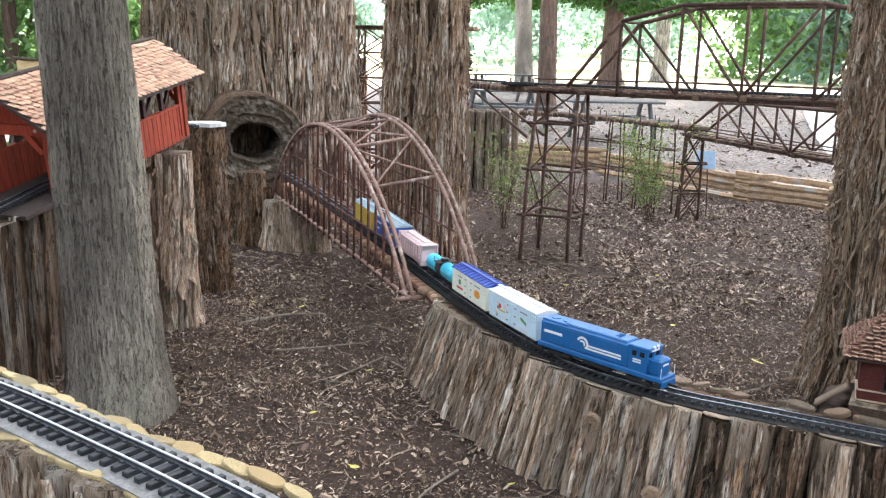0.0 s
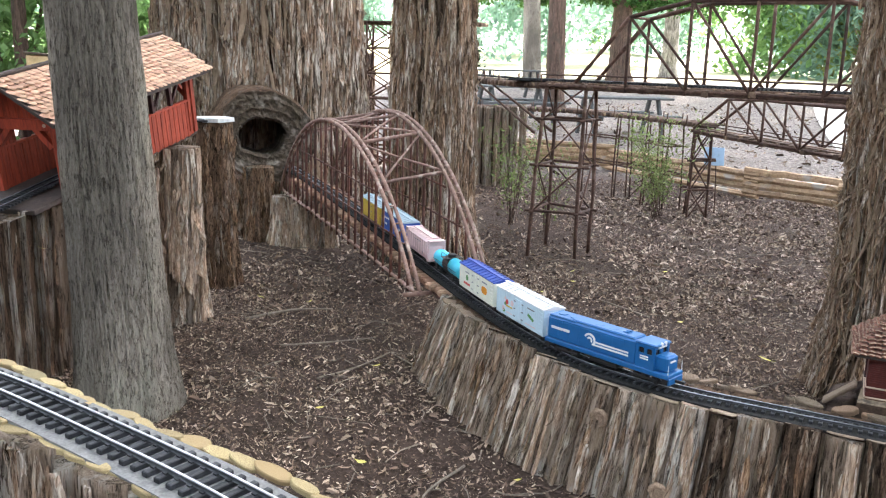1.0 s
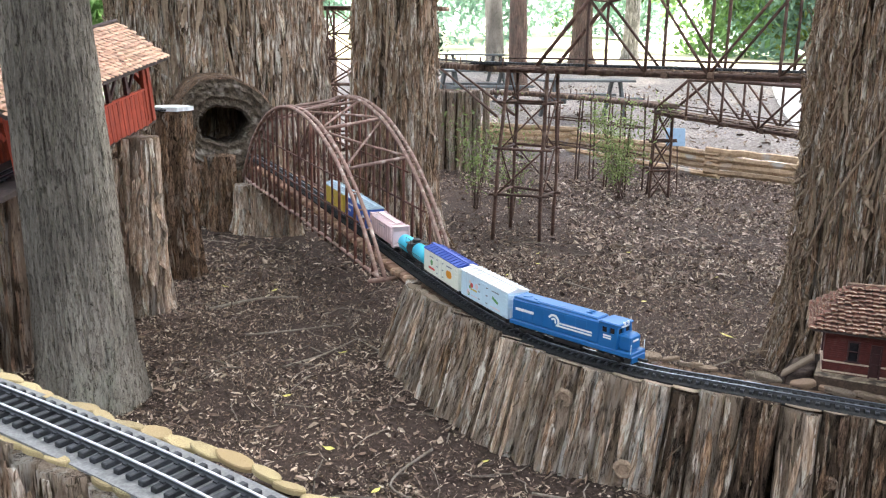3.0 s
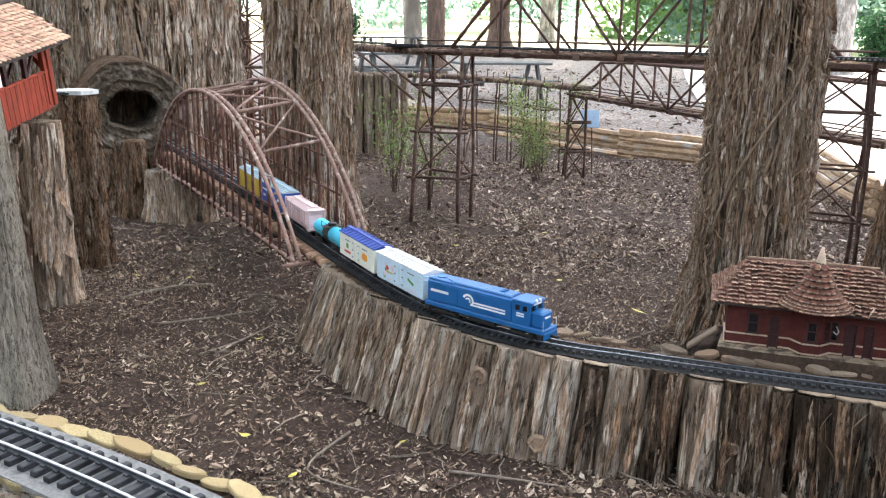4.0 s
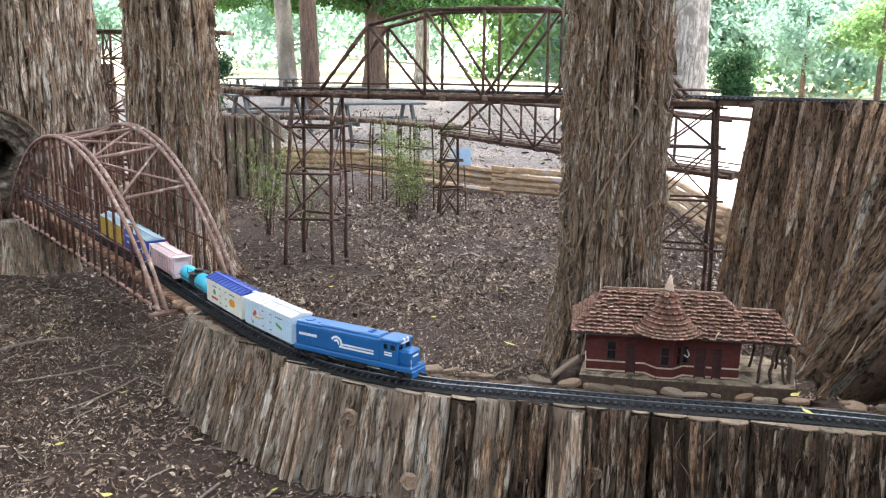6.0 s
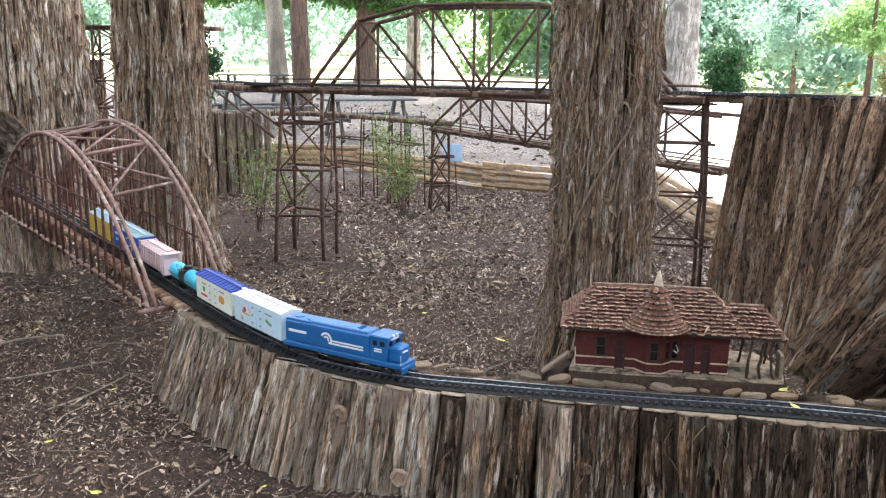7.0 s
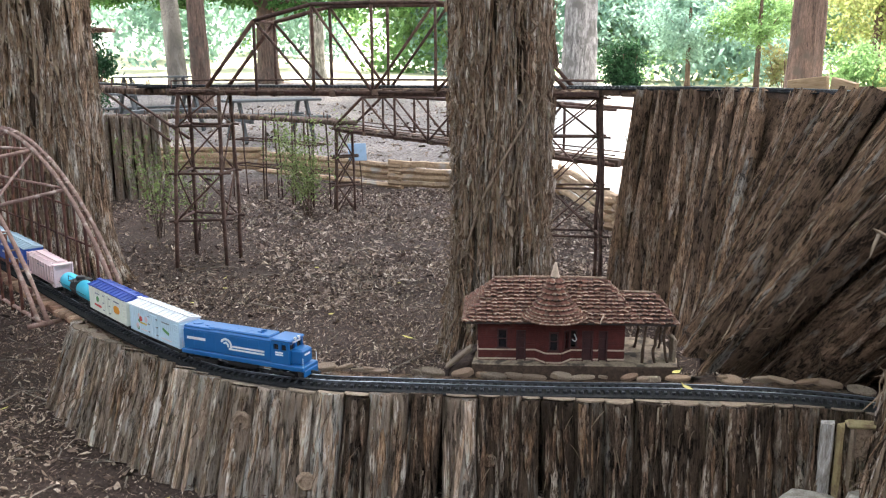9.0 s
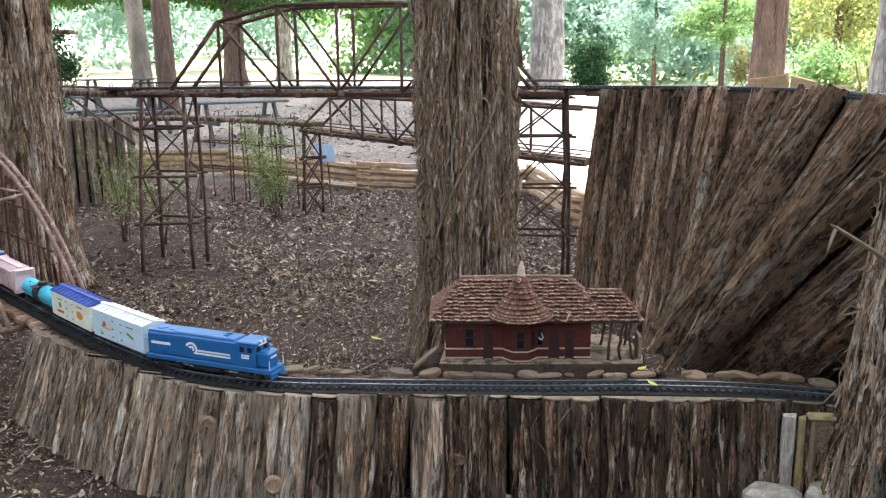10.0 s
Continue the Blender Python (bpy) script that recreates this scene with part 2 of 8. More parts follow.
def plate_bark(name, dark, light, tint, grey, grey_at=(0.58, 0.70), across=72.0, along=8.5, gain=1.5):
    """Stringy bark plates and slivers: fine broken fibres along z, some weathered grey, with dark gaps between the strands."""
    dark, light, tint, grey = ([min(0.75, c * gain) for c in q] for q in (dark, light, tint, grey))
    m = bpy.data.materials.new(name)
    m.use_nodes = True
    n, l = m.node_tree.nodes, m.node_tree.links
    bsdf = n["Principled BSDF"]
    bsdf.inputs["Roughness"].default_value = 0.95
    bsdf.inputs["Specular IOR Level"].default_value = 0.15
    rnd = n.new("ShaderNodeNewGeometry").outputs["Random Per Island"]
    off = n.new("ShaderNodeMath")
    off.operation = "MULTIPLY"
    off.inputs[1].default_value = 3.0
    l.new(rnd, off.inputs[0])
    add = n.new("ShaderNodeVectorMath")
    l.new(n.new("ShaderNodeTexCoord").outputs["Object"], add.inputs[0])
    l.new(off.outputs[0], add.inputs[1])

    def grain(sx, sz, detail, rough, bend):
        mp = n.new("ShaderNodeMapping")
        mp.inputs["Scale"].default_value = (sx, sx, sz)
        l.new(add.outputs[0], mp.inputs["Vector"])
        t = n.new("ShaderNodeTexNoise")
        t.inputs["Scale"].default_value = 1.0
        t.inputs["Detail"].default_value = detail
        t.inputs["Roughness"].default_value = rough
        t.inputs["Distortion"].default_value = bend
        l.new(mp.outputs[0], t.inputs["Vector"])
        return t.outputs["Fac"]

    def mixed(fac, a, b):
        q = n.new("ShaderNodeMix")
        q.data_type = "RGBA"
        for k, v in ((0, fac), (6, a), (7, b)):
            if isinstance(v, (tuple, list)):
                q.inputs[k].default_value = (*v, 1)
            else:
                l.new(v, q.inputs[k])
        return q.outputs[2]

    def span(v, a, b, lo=0.0, hi=1.0):
        q = n.new("ShaderNodeMapRange")
        for k, w in enumerate((a, b, lo, hi)):
            q.inputs[k + 1].default_value = w
        l.new(v, q.inputs[0])
        return q.outputs[0]
    strand, hair = grain(across, along, 6, 0.72, 0.35), grain(across * 2.7, along * 2.2, 4, 0.7, 0.6)
    tone = n.new("ShaderNodeMath")
    tone.operation = "MULTIPLY_ADD"
    l.new(hair, tone.inputs[0])
    tone.inputs[1].default_value = 0.5
    half = n.new("ShaderNodeMath")
    half.operation = "MULTIPLY"
    half.inputs[1].default_value = 0.5
    l.new(strand, half.inputs[0])
    l.new(half.outputs[0], tone.inputs[2])
    ramp = n.new("ShaderNodeValToRGB")
    e = ramp.color_ramp.elements
    e[0].position, e[0].color = 0.34, (*[c * 0.4 for c in dark], 1)
    e[1].position, e[1].color = 0.64, (*light, 1)
    k = e.new(0.44)
    k.color = (*dark, 1)
    k = e.new(0.52)
    k.color = (*tint, 1)
    l.new(tone.outputs[0], ramp.inputs[0])
    patch = n.new("ShaderNodeMath")
    patch.operation = "MULTIPLY"
    l.new(span(grain(11.0, 3.2, 5, 0.7, 0.6), grey_at[0] - 0.05, grey_at[1] - 0.05), patch.inputs[0])
    l.new(span(tone.outputs[0], 0.43, 0.56), patch.inputs[1])
    col = mixed(patch.outputs[0], ramp.outputs[0], grey)
    hs = n.new("ShaderNodeHueSaturation")
    blotch = n.new("ShaderNodeMath")
    blotch.operation = "MULTIPLY"
    l.new(span(rnd, 0.0, 1.0, 0.84, 1.12), blotch.inputs[0])
    l.new(span(grain(7.0, 3.5, 4, 0.65, 0.4), 0.36, 0.64, 0.62, 1.28), blotch.inputs[1])
    l.new(blotch.outputs[0], hs.inputs["Value"])
    l.new(span(grain(5.0, 3.0, 2, 0.5, 0.0), 0.3, 0.7, 0.9, 1.12), hs.inputs["Saturation"])
    l.new(col, hs.inputs["Color"])
    l.new(hs.outputs[0], bsdf.inputs["Base Color"])
    bp = n.new("ShaderNodeBump")
    bp.inputs["Strength"].default_value = 1.0
    bp.inputs["Distance"].default_value = 0.010
    l.new(tone.outputs[0], bp.inputs["Height"])
    l.new(bp.outputs[0], bsdf.inputs["Normal"])
    return m


P_CEDAR = plate_bark("cedar_bark_plates", (0.056, 0.034, 0.022), (0.42, 0.305, 0.215), (0.215, 0.138, 0.090), (0.50, 0.45, 0.385), (0.53, 0.64), gain=1.38)
M_GIANT = bark("giant_cedar_bark", (0.014, 0.008, 0.005), (0.078, 0.046, 0.029), (0.26, 0.178, 0.120), (0.42, 0.37, 0.31), across=17.0, along=1.6, patch=(0.50, 0.62), relief=0.05, patch_size=0.3, patch_long=0.22, crack=0.06)
P_GIANT = plate_bark("giant_cedar_plates", (0.056, 0.034, 0.022), (0.42, 0.308, 0.222), (0.215, 0.140, 0.094), (0.50, 0.45, 0.385), (0.50, 0.62), across=30.0, along=3.2, gain=1.2)
P_LOG = plate_bark("log_bark_plates", (0.19, 0.128, 0.089), (0.51, 0.402, 0.308), (0.33, 0.236, 0.170), (0.57, 0.51, 0.44), (0.54, 0.68), gain=1.4)
P_DARK = plate_bark("dark_bark_plates", (0.046, 0.027, 0.017), (0.24, 0.155, 0.100), (0.135, 0.083, 0.052), (0.22, 0.188, 0.152), (0.54, 0.70), along=15.0, gain=1.6)
P_DARKBROWN = plate_bark("dark_brown_bark_plates", (0.036, 0.022, 0.014), (0.175, 0.117, 0.080), (0.090, 0.056, 0.037), (0.29, 0.245, 0.195), (0.54, 0.68), along=14.0, gain=1.65)
P_GREY = plate_bark("grey_bark_plates", (0.050, 0.036, 0.026), (0.32, 0.25, 0.185), (0.17, 0.125, 0.088), (0.38, 0.34, 0.29), (0.55, 0.67))
M_GREYBARK = bark("grey_bark", (0.070, 0.057, 0.045), (0.225, 0.192, 0.154), (0.41, 0.365, 0.305), (0.36, 0.335, 0.27), across=110.0, along=11.0, patch=(0.50, 0.66), relief=0.012, patch_size=0.35, crack=0.05)
M_LOG = bark("log_bark", (0.050, 0.033, 0.023), (0.25, 0.177, 0.128), (0.54, 0.435, 0.34), (0.58, 0.53, 0.465), across=58.0, along=4.2, patch=(0.47, 0.60), vary=0.2, tint=(0.25, 0.17, 0.115), relief=0.018, patch_size=0.06, patch_long=0.2, crack=0.05)
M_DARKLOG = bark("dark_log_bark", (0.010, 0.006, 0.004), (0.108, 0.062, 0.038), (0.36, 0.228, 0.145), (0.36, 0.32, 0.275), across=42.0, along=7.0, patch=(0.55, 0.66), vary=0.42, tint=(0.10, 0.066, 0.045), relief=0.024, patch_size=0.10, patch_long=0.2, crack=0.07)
M_DARKBROWNLOG = bark("dark_brown_log_bark", (0.007, 0.004, 0.003), (0.068, 0.043, 0.029), (0.20, 0.138, 0.095), (0.30, 0.26, 0.21), across=46.0, along=6.5, patch=(0.54, 0.65), vary=0.3, tint=(0.06, 0.039, 0.025), relief=0.022, patch_size=0.07, patch_long=0.2, crack=0.07)
M_SAWN = surf("sawn_wood", (0.24, 0.185, 0.085), (0.52, 0.43, 0.225), size=0.03, rough=0.85, bump=0.5, relief=0.003, vary=0.35, tint=(0.40, 0.27, 0.13), spot=(0.20, 0.13, 0.075), spot_size=0.045, spot_at=(0.52, 0.66))
M_SAWNOLD = surf("weathered_sawn_wood", (0.10, 0.070, 0.048), (0.38, 0.30, 0.215), size=0.018, rough=0.9, bump=0.8, relief=0.005, vary=0.45, tint=(0.20, 0.138, 0.092), spot=(0.10, 0.07, 0.05), spot_size=0.04)
M_TWIG = surf("red_twig", (0.035, 0.012, 0.008), (0.14, 0.05, 0.033), size=0.02, stretch=(1, 1, 0.4), rough=0.8, bump=0.4, relief=0.002, spot=(0.20, 0.09, 0.06), spot_at=(0.55, 0.7), spot_size=0.06, vary=0.3)
M_ARCHTWIG = surf("pale_red_twig", (0.13, 0.068, 0.052), (0.30, 0.185, 0.148), size=0.03, rough=0.75, bump=0.4, relief=0.002, spot=(0.44, 0.345, 0.295), spot_at=(0.56, 0.7), spot_size=0.05, vary=0.25)
M_DARKTWIG = surf("dark_twig", (0.034, 0.017, 0.012), (0.135, 0.072, 0.052), size=0.03, rough=0.85, bump=0.5, relief=0.003, spot=(0.18, 0.115, 0.085), spot_at=(0.58, 0.72), spot_size=0.1, vary=0.3)
M_BED = surf("grey_felt", (0.14, 0.137, 0.135), (0.25, 0.245, 0.24), size=0.02, rough=0.95, bump=0.5, relief=0.002, fine=4)
M_BEDDARK = surf("dark_felt", (0.014, 0.014, 0.015), (0.042, 0.041, 0.040), size=0.02, rough=1.0, bump=0.5, relief=0.002, fine=4, gloss=0.05)
M_EDGE = surf("worn_edge_slice", (0.13, 0.092, 0.062), (0.46, 0.37, 0.27), size=0.02, rough=0.9, bump=0.9, relief=0.006, vary=0.45, tint=(0.33, 0.19, 0.11), spot=(0.10, 0.07, 0.045), spot_size=0.05, spot_at=(0.54, 0.66))
M_TIE = surf("dark_plastic_tie", (0.012, 0.013, 0.016), (0.040, 0.042, 0.047), size=0.02, rough=0.55, bump=0.3, relief=0.001, vary=0.35, gloss=0.35)
M_RAIL = surf("steel_rail", (0.55, 0.57, 0.60), (0.78, 0.80, 0.83), size=0.05, rough=0.42, bump=0.0, metal=0.75)
M_DULLRAIL = surf("dull_steel_rail", (0.24, 0.265, 0.30), (0.44, 0.47, 0.52), size=0.05, rough=0.36, bump=0.0, metal=0.8)
M_WEB = surf("dark_rail_web", (0.03, 0.032, 0.036), (0.08, 0.085, 0.092), size=0.05, rough=0.6, bump=0.0, metal=0.2)

# ---- ground ----
def smooth(a, b, x):
    t = min(1.0, max(0.0, (x - a) / (b - a)))
    return t * t * (3 - 2 * t)


def terrain(x, y):
    """Height of the ground: level among the tracks, rising gently beyond the rail fence."""
    d = math.hypot(x * 0.55, y)
    left = 1.0 - 0.62 * smooth(8, 30, x)
    z = (0.55 * smooth(11.5, 24, d) + 0.5 * smooth(20, 32, d) + 2.2 * smooth(30, 95, d)) * left
    if d < 16:
        z += 0.022 * noise.noise((x * 1.3, y * 1.3, 0.3)) + 0.008 * noise.noise((x * 5, y * 5, 1.7))
    return z


def spaced(lo, mid_lo, mid_hi, hi, step, grow):
    out, s, v = [], step, mid_lo
    while v <= mid_hi:
        out.append(v)
        v += step
    v, s = mid_hi, step
    while v < hi:
        s *= grow
        v += s
        out.append(v)
    v, s = mid_lo, step
    while v > lo:
        s *= grow
        v -= s
        out.insert(0, v)
    return out


def build_ground():
    xs, ys = spaced(-400, -4.5, 6.5, 400, 0.09, 1.13), spaced(-300, 0.5, 12, 420, 0.09, 1.11)
    b = Build()
    b.v = [(x, y, terrain(x, y)) for y in ys for x in xs]
    w = len(xs)
    b.f = [(j * w + i, j * w + i + 1, (j + 1) * w + i + 1, (j + 1) * w + i) for j in range(len(ys) - 1) for i in range(w - 1)]
    ob = part("ground", b, M_GROUND, label="dark mulch soil rising to a pale lawn", smooth=True)
    tagged(ob, category="ground", kind="structure")


def ground_material():
    """Mulch near the tracks, pale sunlit lawn on the rise beyond, with a ragged border."""
    m = M_SOIL.copy()
    m.name = "ground_soil"
    t = m.node_tree
    n, l = t.nodes, t.links
    bsdf = n["Principled BSDF"]
    src = bsdf.inputs["Base Color"].links[0].from_socket
    tc = n.new("ShaderNodeTexCoord")
    sep = n.new("ShaderNodeSeparateXYZ")
    l.new(tc.outputs["Object"], sep.inputs[0])
    nz = n.new("ShaderNodeTexNoise")
    nz.inputs["Scale"].default_value = 0.35
    nz.inputs["Detail"].default_value = 6
    l.new(tc.outputs["Object"], nz.inputs["Vector"])
    ma = n.new("ShaderNodeMath")
    ma.operation = "MULTIPLY_ADD"
    l.new(nz.outputs["Fac"], ma.inputs[0])
    ma.inputs[1].default_value = 9.0
    l.new(sep.outputs["Y"], ma.inputs[2])
    mr = n.new("ShaderNodeMapRange")
    mr.inputs[1].default_value, mr.inputs[2].default_value = 33.0, 35.5
    l.new(ma.outputs[0], mr.inputs[0])
    grass = n.new("ShaderNodeTexNoise")
    grass.inputs["Scale"].default_value = 3.0
    grass.inputs["Detail"].default_value = 8
    l.new(tc.outputs["Object"], grass.inputs["Vector"])
    ramp = n.new("ShaderNodeValToRGB")
    ramp.color_ramp.elements[0].color = (0.30, 0.30, 0.17, 1)
    ramp.color_ramp.elements[1].color = (0.55, 0.53, 0.36, 1)
    l.new(grass.outputs["Fac"], ramp.inputs[0])
    # dry chips on the slope behind the fence
    mr2 = n.new("ShaderNodeMapRange")
    mr2.inputs[1].default_value, mr2.inputs[2].default_value = 15.0, 18.5
    l.new(ma.outputs[0], mr2.inputs[0])
    chips = n.new("ShaderNodeTexNoise")
    chips.inputs["Scale"].default_value = 20.0
    chips.inputs["Detail"].default_value = 6
    l.new(tc.outputs["Object"], chips.inputs["Vector"])
    ramp2 = n.new("ShaderNodeValToRGB")
    ramp2.color_ramp.elements[0].position, ramp2.color_ramp.elements[1].position = 0.35, 0.65
    ramp2.color_ramp.elements[0].color = (0.105, 0.088, 0.078, 1)
    ramp2.color_ramp.elements[1].color = (0.37, 0.322, 0.29, 1)
    l.new(chips.outputs["Fac"], ramp2.inputs[0])
    mx0 = n.new("ShaderNodeMix")
    mx0.data_type = "RGBA"
    l.new(mr2.outputs[0], mx0.inputs[0])
    l.new(src, mx0.inputs[6])
    l.new(ramp2.outputs[0], mx0.inputs[7])
    mx = n.new("ShaderNodeMix")
    mx.data_type = "RGBA"
    l.new(mr.outputs[0], mx.inputs[0])
    l.new(mx0.outputs[2], mx.inputs[6])
    l.new(ramp.outputs[0], mx.inputs[7])
    l.new(mx.outputs[2], bsdf.inputs["Base Color"])
    return m


M_GROUND = ground_material()
build_ground()

M_CONCRETE = surf("pale_concrete", (0.42, 0.40, 0.36), (0.58, 0.56, 0.52), size=0.5, rough=0.9, bump=0.2, relief=0.003, spot=(0.36, 0.33, 0.29), spot_size=2.0)


def build_path():
    left = spline([(4.9, 3.0, 0), (5.0, 6.5, 0), (5.35, 9.5, 0), (5.9, 12.3, 0), (6.8, 15.9, 0), (8.8, 22, 0), (12, 30, 0)], 0.4)
    b = Build()
    cols = 16
    for (p, (d, r)) in zip(left, sides(left)):
        for k in range(cols + 1):
            q = p + Vector((1, -0.15, 0)) * (k * 0.62)
            b.v.append((q.x, q.y, terrain(q.x, q.y) + 0.03))
    b.f = [(i * (cols + 1) + k, i * (cols + 1) + k + 1, (i + 1) * (cols + 1) + k + 1, (i + 1) * (cols + 1) + k) for i in range(len(left) - 1) for k in range(cols)]
    tagged(part("path", b, M_CONCRETE, label="wide pale concrete path in bright sun"), category="path", kind="structure")


build_path()


# ---- trunks ----
def curve_at(pairs, z):
    """Linear interpolation in (z, value) pairs."""
    if z <= pairs[0][0]:
        return pairs[0][1]
    for (a, u), (b, v) in zip(pairs, pairs[1:]):
        if z <= b:
            return u + (v - u) * (z - a) / (b - a)
    return pairs[-1][1]


def trunk_radius(radii, a, z, depth, freq, seed, flare):
    """Radius of a furrowed, lobed trunk with root flare at an angle and height."""
    r0, ca, sa, off = curve_at(radii, z), math.cos(a), math.sin(a), seed * 17.3
    u, v = ca * r0 * freq, sa * r0 * freq
    n1 = noise.noise((u + off, v, z * 0.7))
    n2 = noise.noise((u * 2.7 + off, v * 2.7, z * 1.6 + 5))
    n3 = noise.noise((u * 6.5 + off, v * 6.5, z * 5.0 + 9))
    crease = max(0.0, 1 - abs(noise.noise((u * 1.5 + off, v * 1.5, z * 0.45 + 21))) * 7) + 0.6 * max(0.0, 1 - abs(noise.noise((u * 3.4 + off, v * 3.4, z * 0.9 + 31))) * 6)
    ridge = (1 - abs(n1) * 2.2) * 0.5 + n2 * 0.42 + n3 * 0.22 - 0.75 * crease
    lobes = noise.noise((ca * 1.6 + off, sa * 1.6, z * 0.35 + 3)) * 0.09 * r0
    roots = flare * max(0.0, 1 - z / 0.5) ** 2 * (0.35 + 0.65 * max(0.0, noise.noise((ca * 2.4 + off, sa * 2.4, 8.1)) * 2))
    return r0 + depth * ridge + lobes + roots


def plates(b, rng, place, u0, u1, z0, z1, count, wide, long, thick, scale=None, peel=0.014):
    """Overlapping bark plates on a surface: place(u, z, out) gives a point, scale(z) the metres in one u."""
    for _ in range(count):
        u, z, ln = rng.uniform(u0, u1), rng.uniform(z0, z1), rng.uniform(*long)
        w, th = rng.uniform(*wide), rng.uniform(*thick)
        k = scale(z) if scale else 1.0
        slant, up, down = rng.gauss(0, 0.045), rng.choice((0, 0, 0.4, 1)) * peel, rng.choice((0, 0, 0, 0.6, 1.2)) * peel
        rag = [rng.uniform(-0.5, 0.5) * min(0.05, ln * 0.3) for _ in range(10)]
        vs, rows = [], 7
        for i in range(rows):
            t = i / (rows - 1)
            ww = w * (0.7 + 0.6 * rng.random()) * (1 - 0.8 * abs(2 * t - 1) ** 3)
            lift = up * max(0.0, t - 0.6) ** 2 * 6 + down * max(0.0, 0.4 - t) ** 2 * 6
            for j, (s, o) in enumerate(((-1, -0.6), (-0.8, 0.7), (-0.1, 1.15), (0.75, 0.75), (1, -0.6))):
                zz = z + (t - 0.5) * ln + (rag[j] * (t > 0.8) + rag[j + 5] * (t < 0.2))
                vs.append(place(u + (s * ww * 0.5 + slant * (t - 0.5) * ln) / k, zz, th * o * rng.uniform(0.8, 1.2) + lift))
        b.add(vs, [(i * 5 + j, i * 5 + j + 1, i * 5 + j + 6, i * 5 + j + 5) for i in range(rows - 1) for j in range(4)])


def trunk_build(radii, lean, height, around, rise, depth, freq, seed, flare=0.0, low=0.0):
    """A trunk round the z axis with furrowed bark: radii are (z, r) pairs, lean gives (z, (dx, dy)) as dx, dy per metre."""
    b = Build()
    zs, z = [], -0.05
    while z < height:
        zs.append(z)
        z += rise if z < 2.4 else rise * 8
    zs.append(height)
    for z in zs:
        for k in range(around):
            a = 2 * math.pi * k / around
            r = trunk_radius(radii, a, z, depth, freq, seed, flare)
            b.v.append((math.cos(a) * r + lean[0] * z, math.sin(a) * r + lean[1] * z, z))
    b.f = [(j * around + k, j * around + (k + 1) % around, (j + 1) * around + (k + 1) % around, (j + 1) * around + k) for j in range(len(zs) - 1) for k in range(around)]
    b.f.append(tuple((len(zs) - 1) * around + k for k in range(around)))
    return b


def strips_build(radii, lean, count, z0, z1, seed, a0=0.0, a1=6.2832, long=(0.06, 0.3), wide=(0.003, 0.009), lift=0.016):
    """Loose bark fibres that hang along a trunk, some with their ends peeling off."""
    rng = random.Random(seed)
    b = Build()
    for _ in range(count):
        a, z, ln = rng.uniform(a0, a1), rng.uniform(z0, z1), rng.uniform(*long) * rng.choice((0.4, 0.7, 1))
        w, slant, peel = rng.uniform(*wide), rng.gauss(0, 0.10), rng.choice((0, 0, 0.02, 0.05))
        if rng.random() < 0.8:                      # thin stray fibres lie more askew
            w, slant, ln, peel = w * 0.42, rng.gauss(0, 0.7), ln * 0.42, rng.choice((0, 0.015, 0.04))
        segs = 5
        vs = []
        for i in range(segs + 1):
            t = i / segs
            zz = z + (t - 0.5) * ln
            r = curve_at(radii, zz) + lift + rng.uniform(-0.004, 0.008) + peel * abs(t - 0.5) ** 2 * 4
            aa = a + slant * (t - 0.5) * ln / r + 0.1 * math.sin(t * 3 + a * 9) * 0.15
            ww = w * (1 - 0.7 * abs(2 * t - 1) ** 2)
            for s in (-1, 0, 1):
                q = aa + s * ww / r
                rr = r + (0.004 if s == 0 else 0)
                vs.append((math.cos(q) * rr + lean[0] * zz, math.sin(q) * rr + lean[1] * zz, zz))
        fs = [(i * 3 + k, i * 3 + k + 1, i * 3 + k + 4, i * 3 + k + 3) for i in range(segs) for k in (0, 1)]
        b.add(vs, fs)
    return b


def cedar(at, radii, lean, height, label, seed, around=200, rise=0.035, strips=900, depth=0.03, flare=0.1, facing_to=250, flakes=500, wide=(0.006, 0.045), long=(0.06, 0.5), thick=(0.005, 0.014), peel=0.02, mats=None, hair=1.0):
    trunk_mat, plate_mat = mats or (M_CEDAR, P_CEDAR)
    root = thing("cedar_tree", (at[0], at[1], 0), label, "tree", kind="")
    part("trunk", trunk_build(radii, lean, height, around, rise, depth, 11.0, seed, flare), trunk_mat, root, smooth=True)
    part("stringy_bark", strips_build(radii, lean, strips, 0.02, 2.6, seed, radians(facing_to - 105), radians(facing_to + 105), long=(0.06 * hair, 0.3 * hair), wide=(0.004 * hair, 0.012 * hair), lift=0.022), M_STRIP, root, "loose fibrous strips of bark", kind="stuff")

    def on(a, z, out):
        r = trunk_radius(radii, a, max(0.0, z), depth * 0.6, 11.0, seed, flare) + depth * 0.12 + out
        return math.cos(a) * r + lean[0] * z, math.sin(a) * r + lean[1] * z, max(0.0, min(z, height))
    b = Build()
    plates(b, random.Random(seed + 70), on, radians(facing_to - 105), radians(facing_to + 105), 0.03, min(2.6, height - 0.1), flakes, wide, long, thick, lambda z: curve_at(radii, z), peel)
    part("loose_bark", b, plate_mat, root, "frayed plates of bark", kind="stuff")
    return root


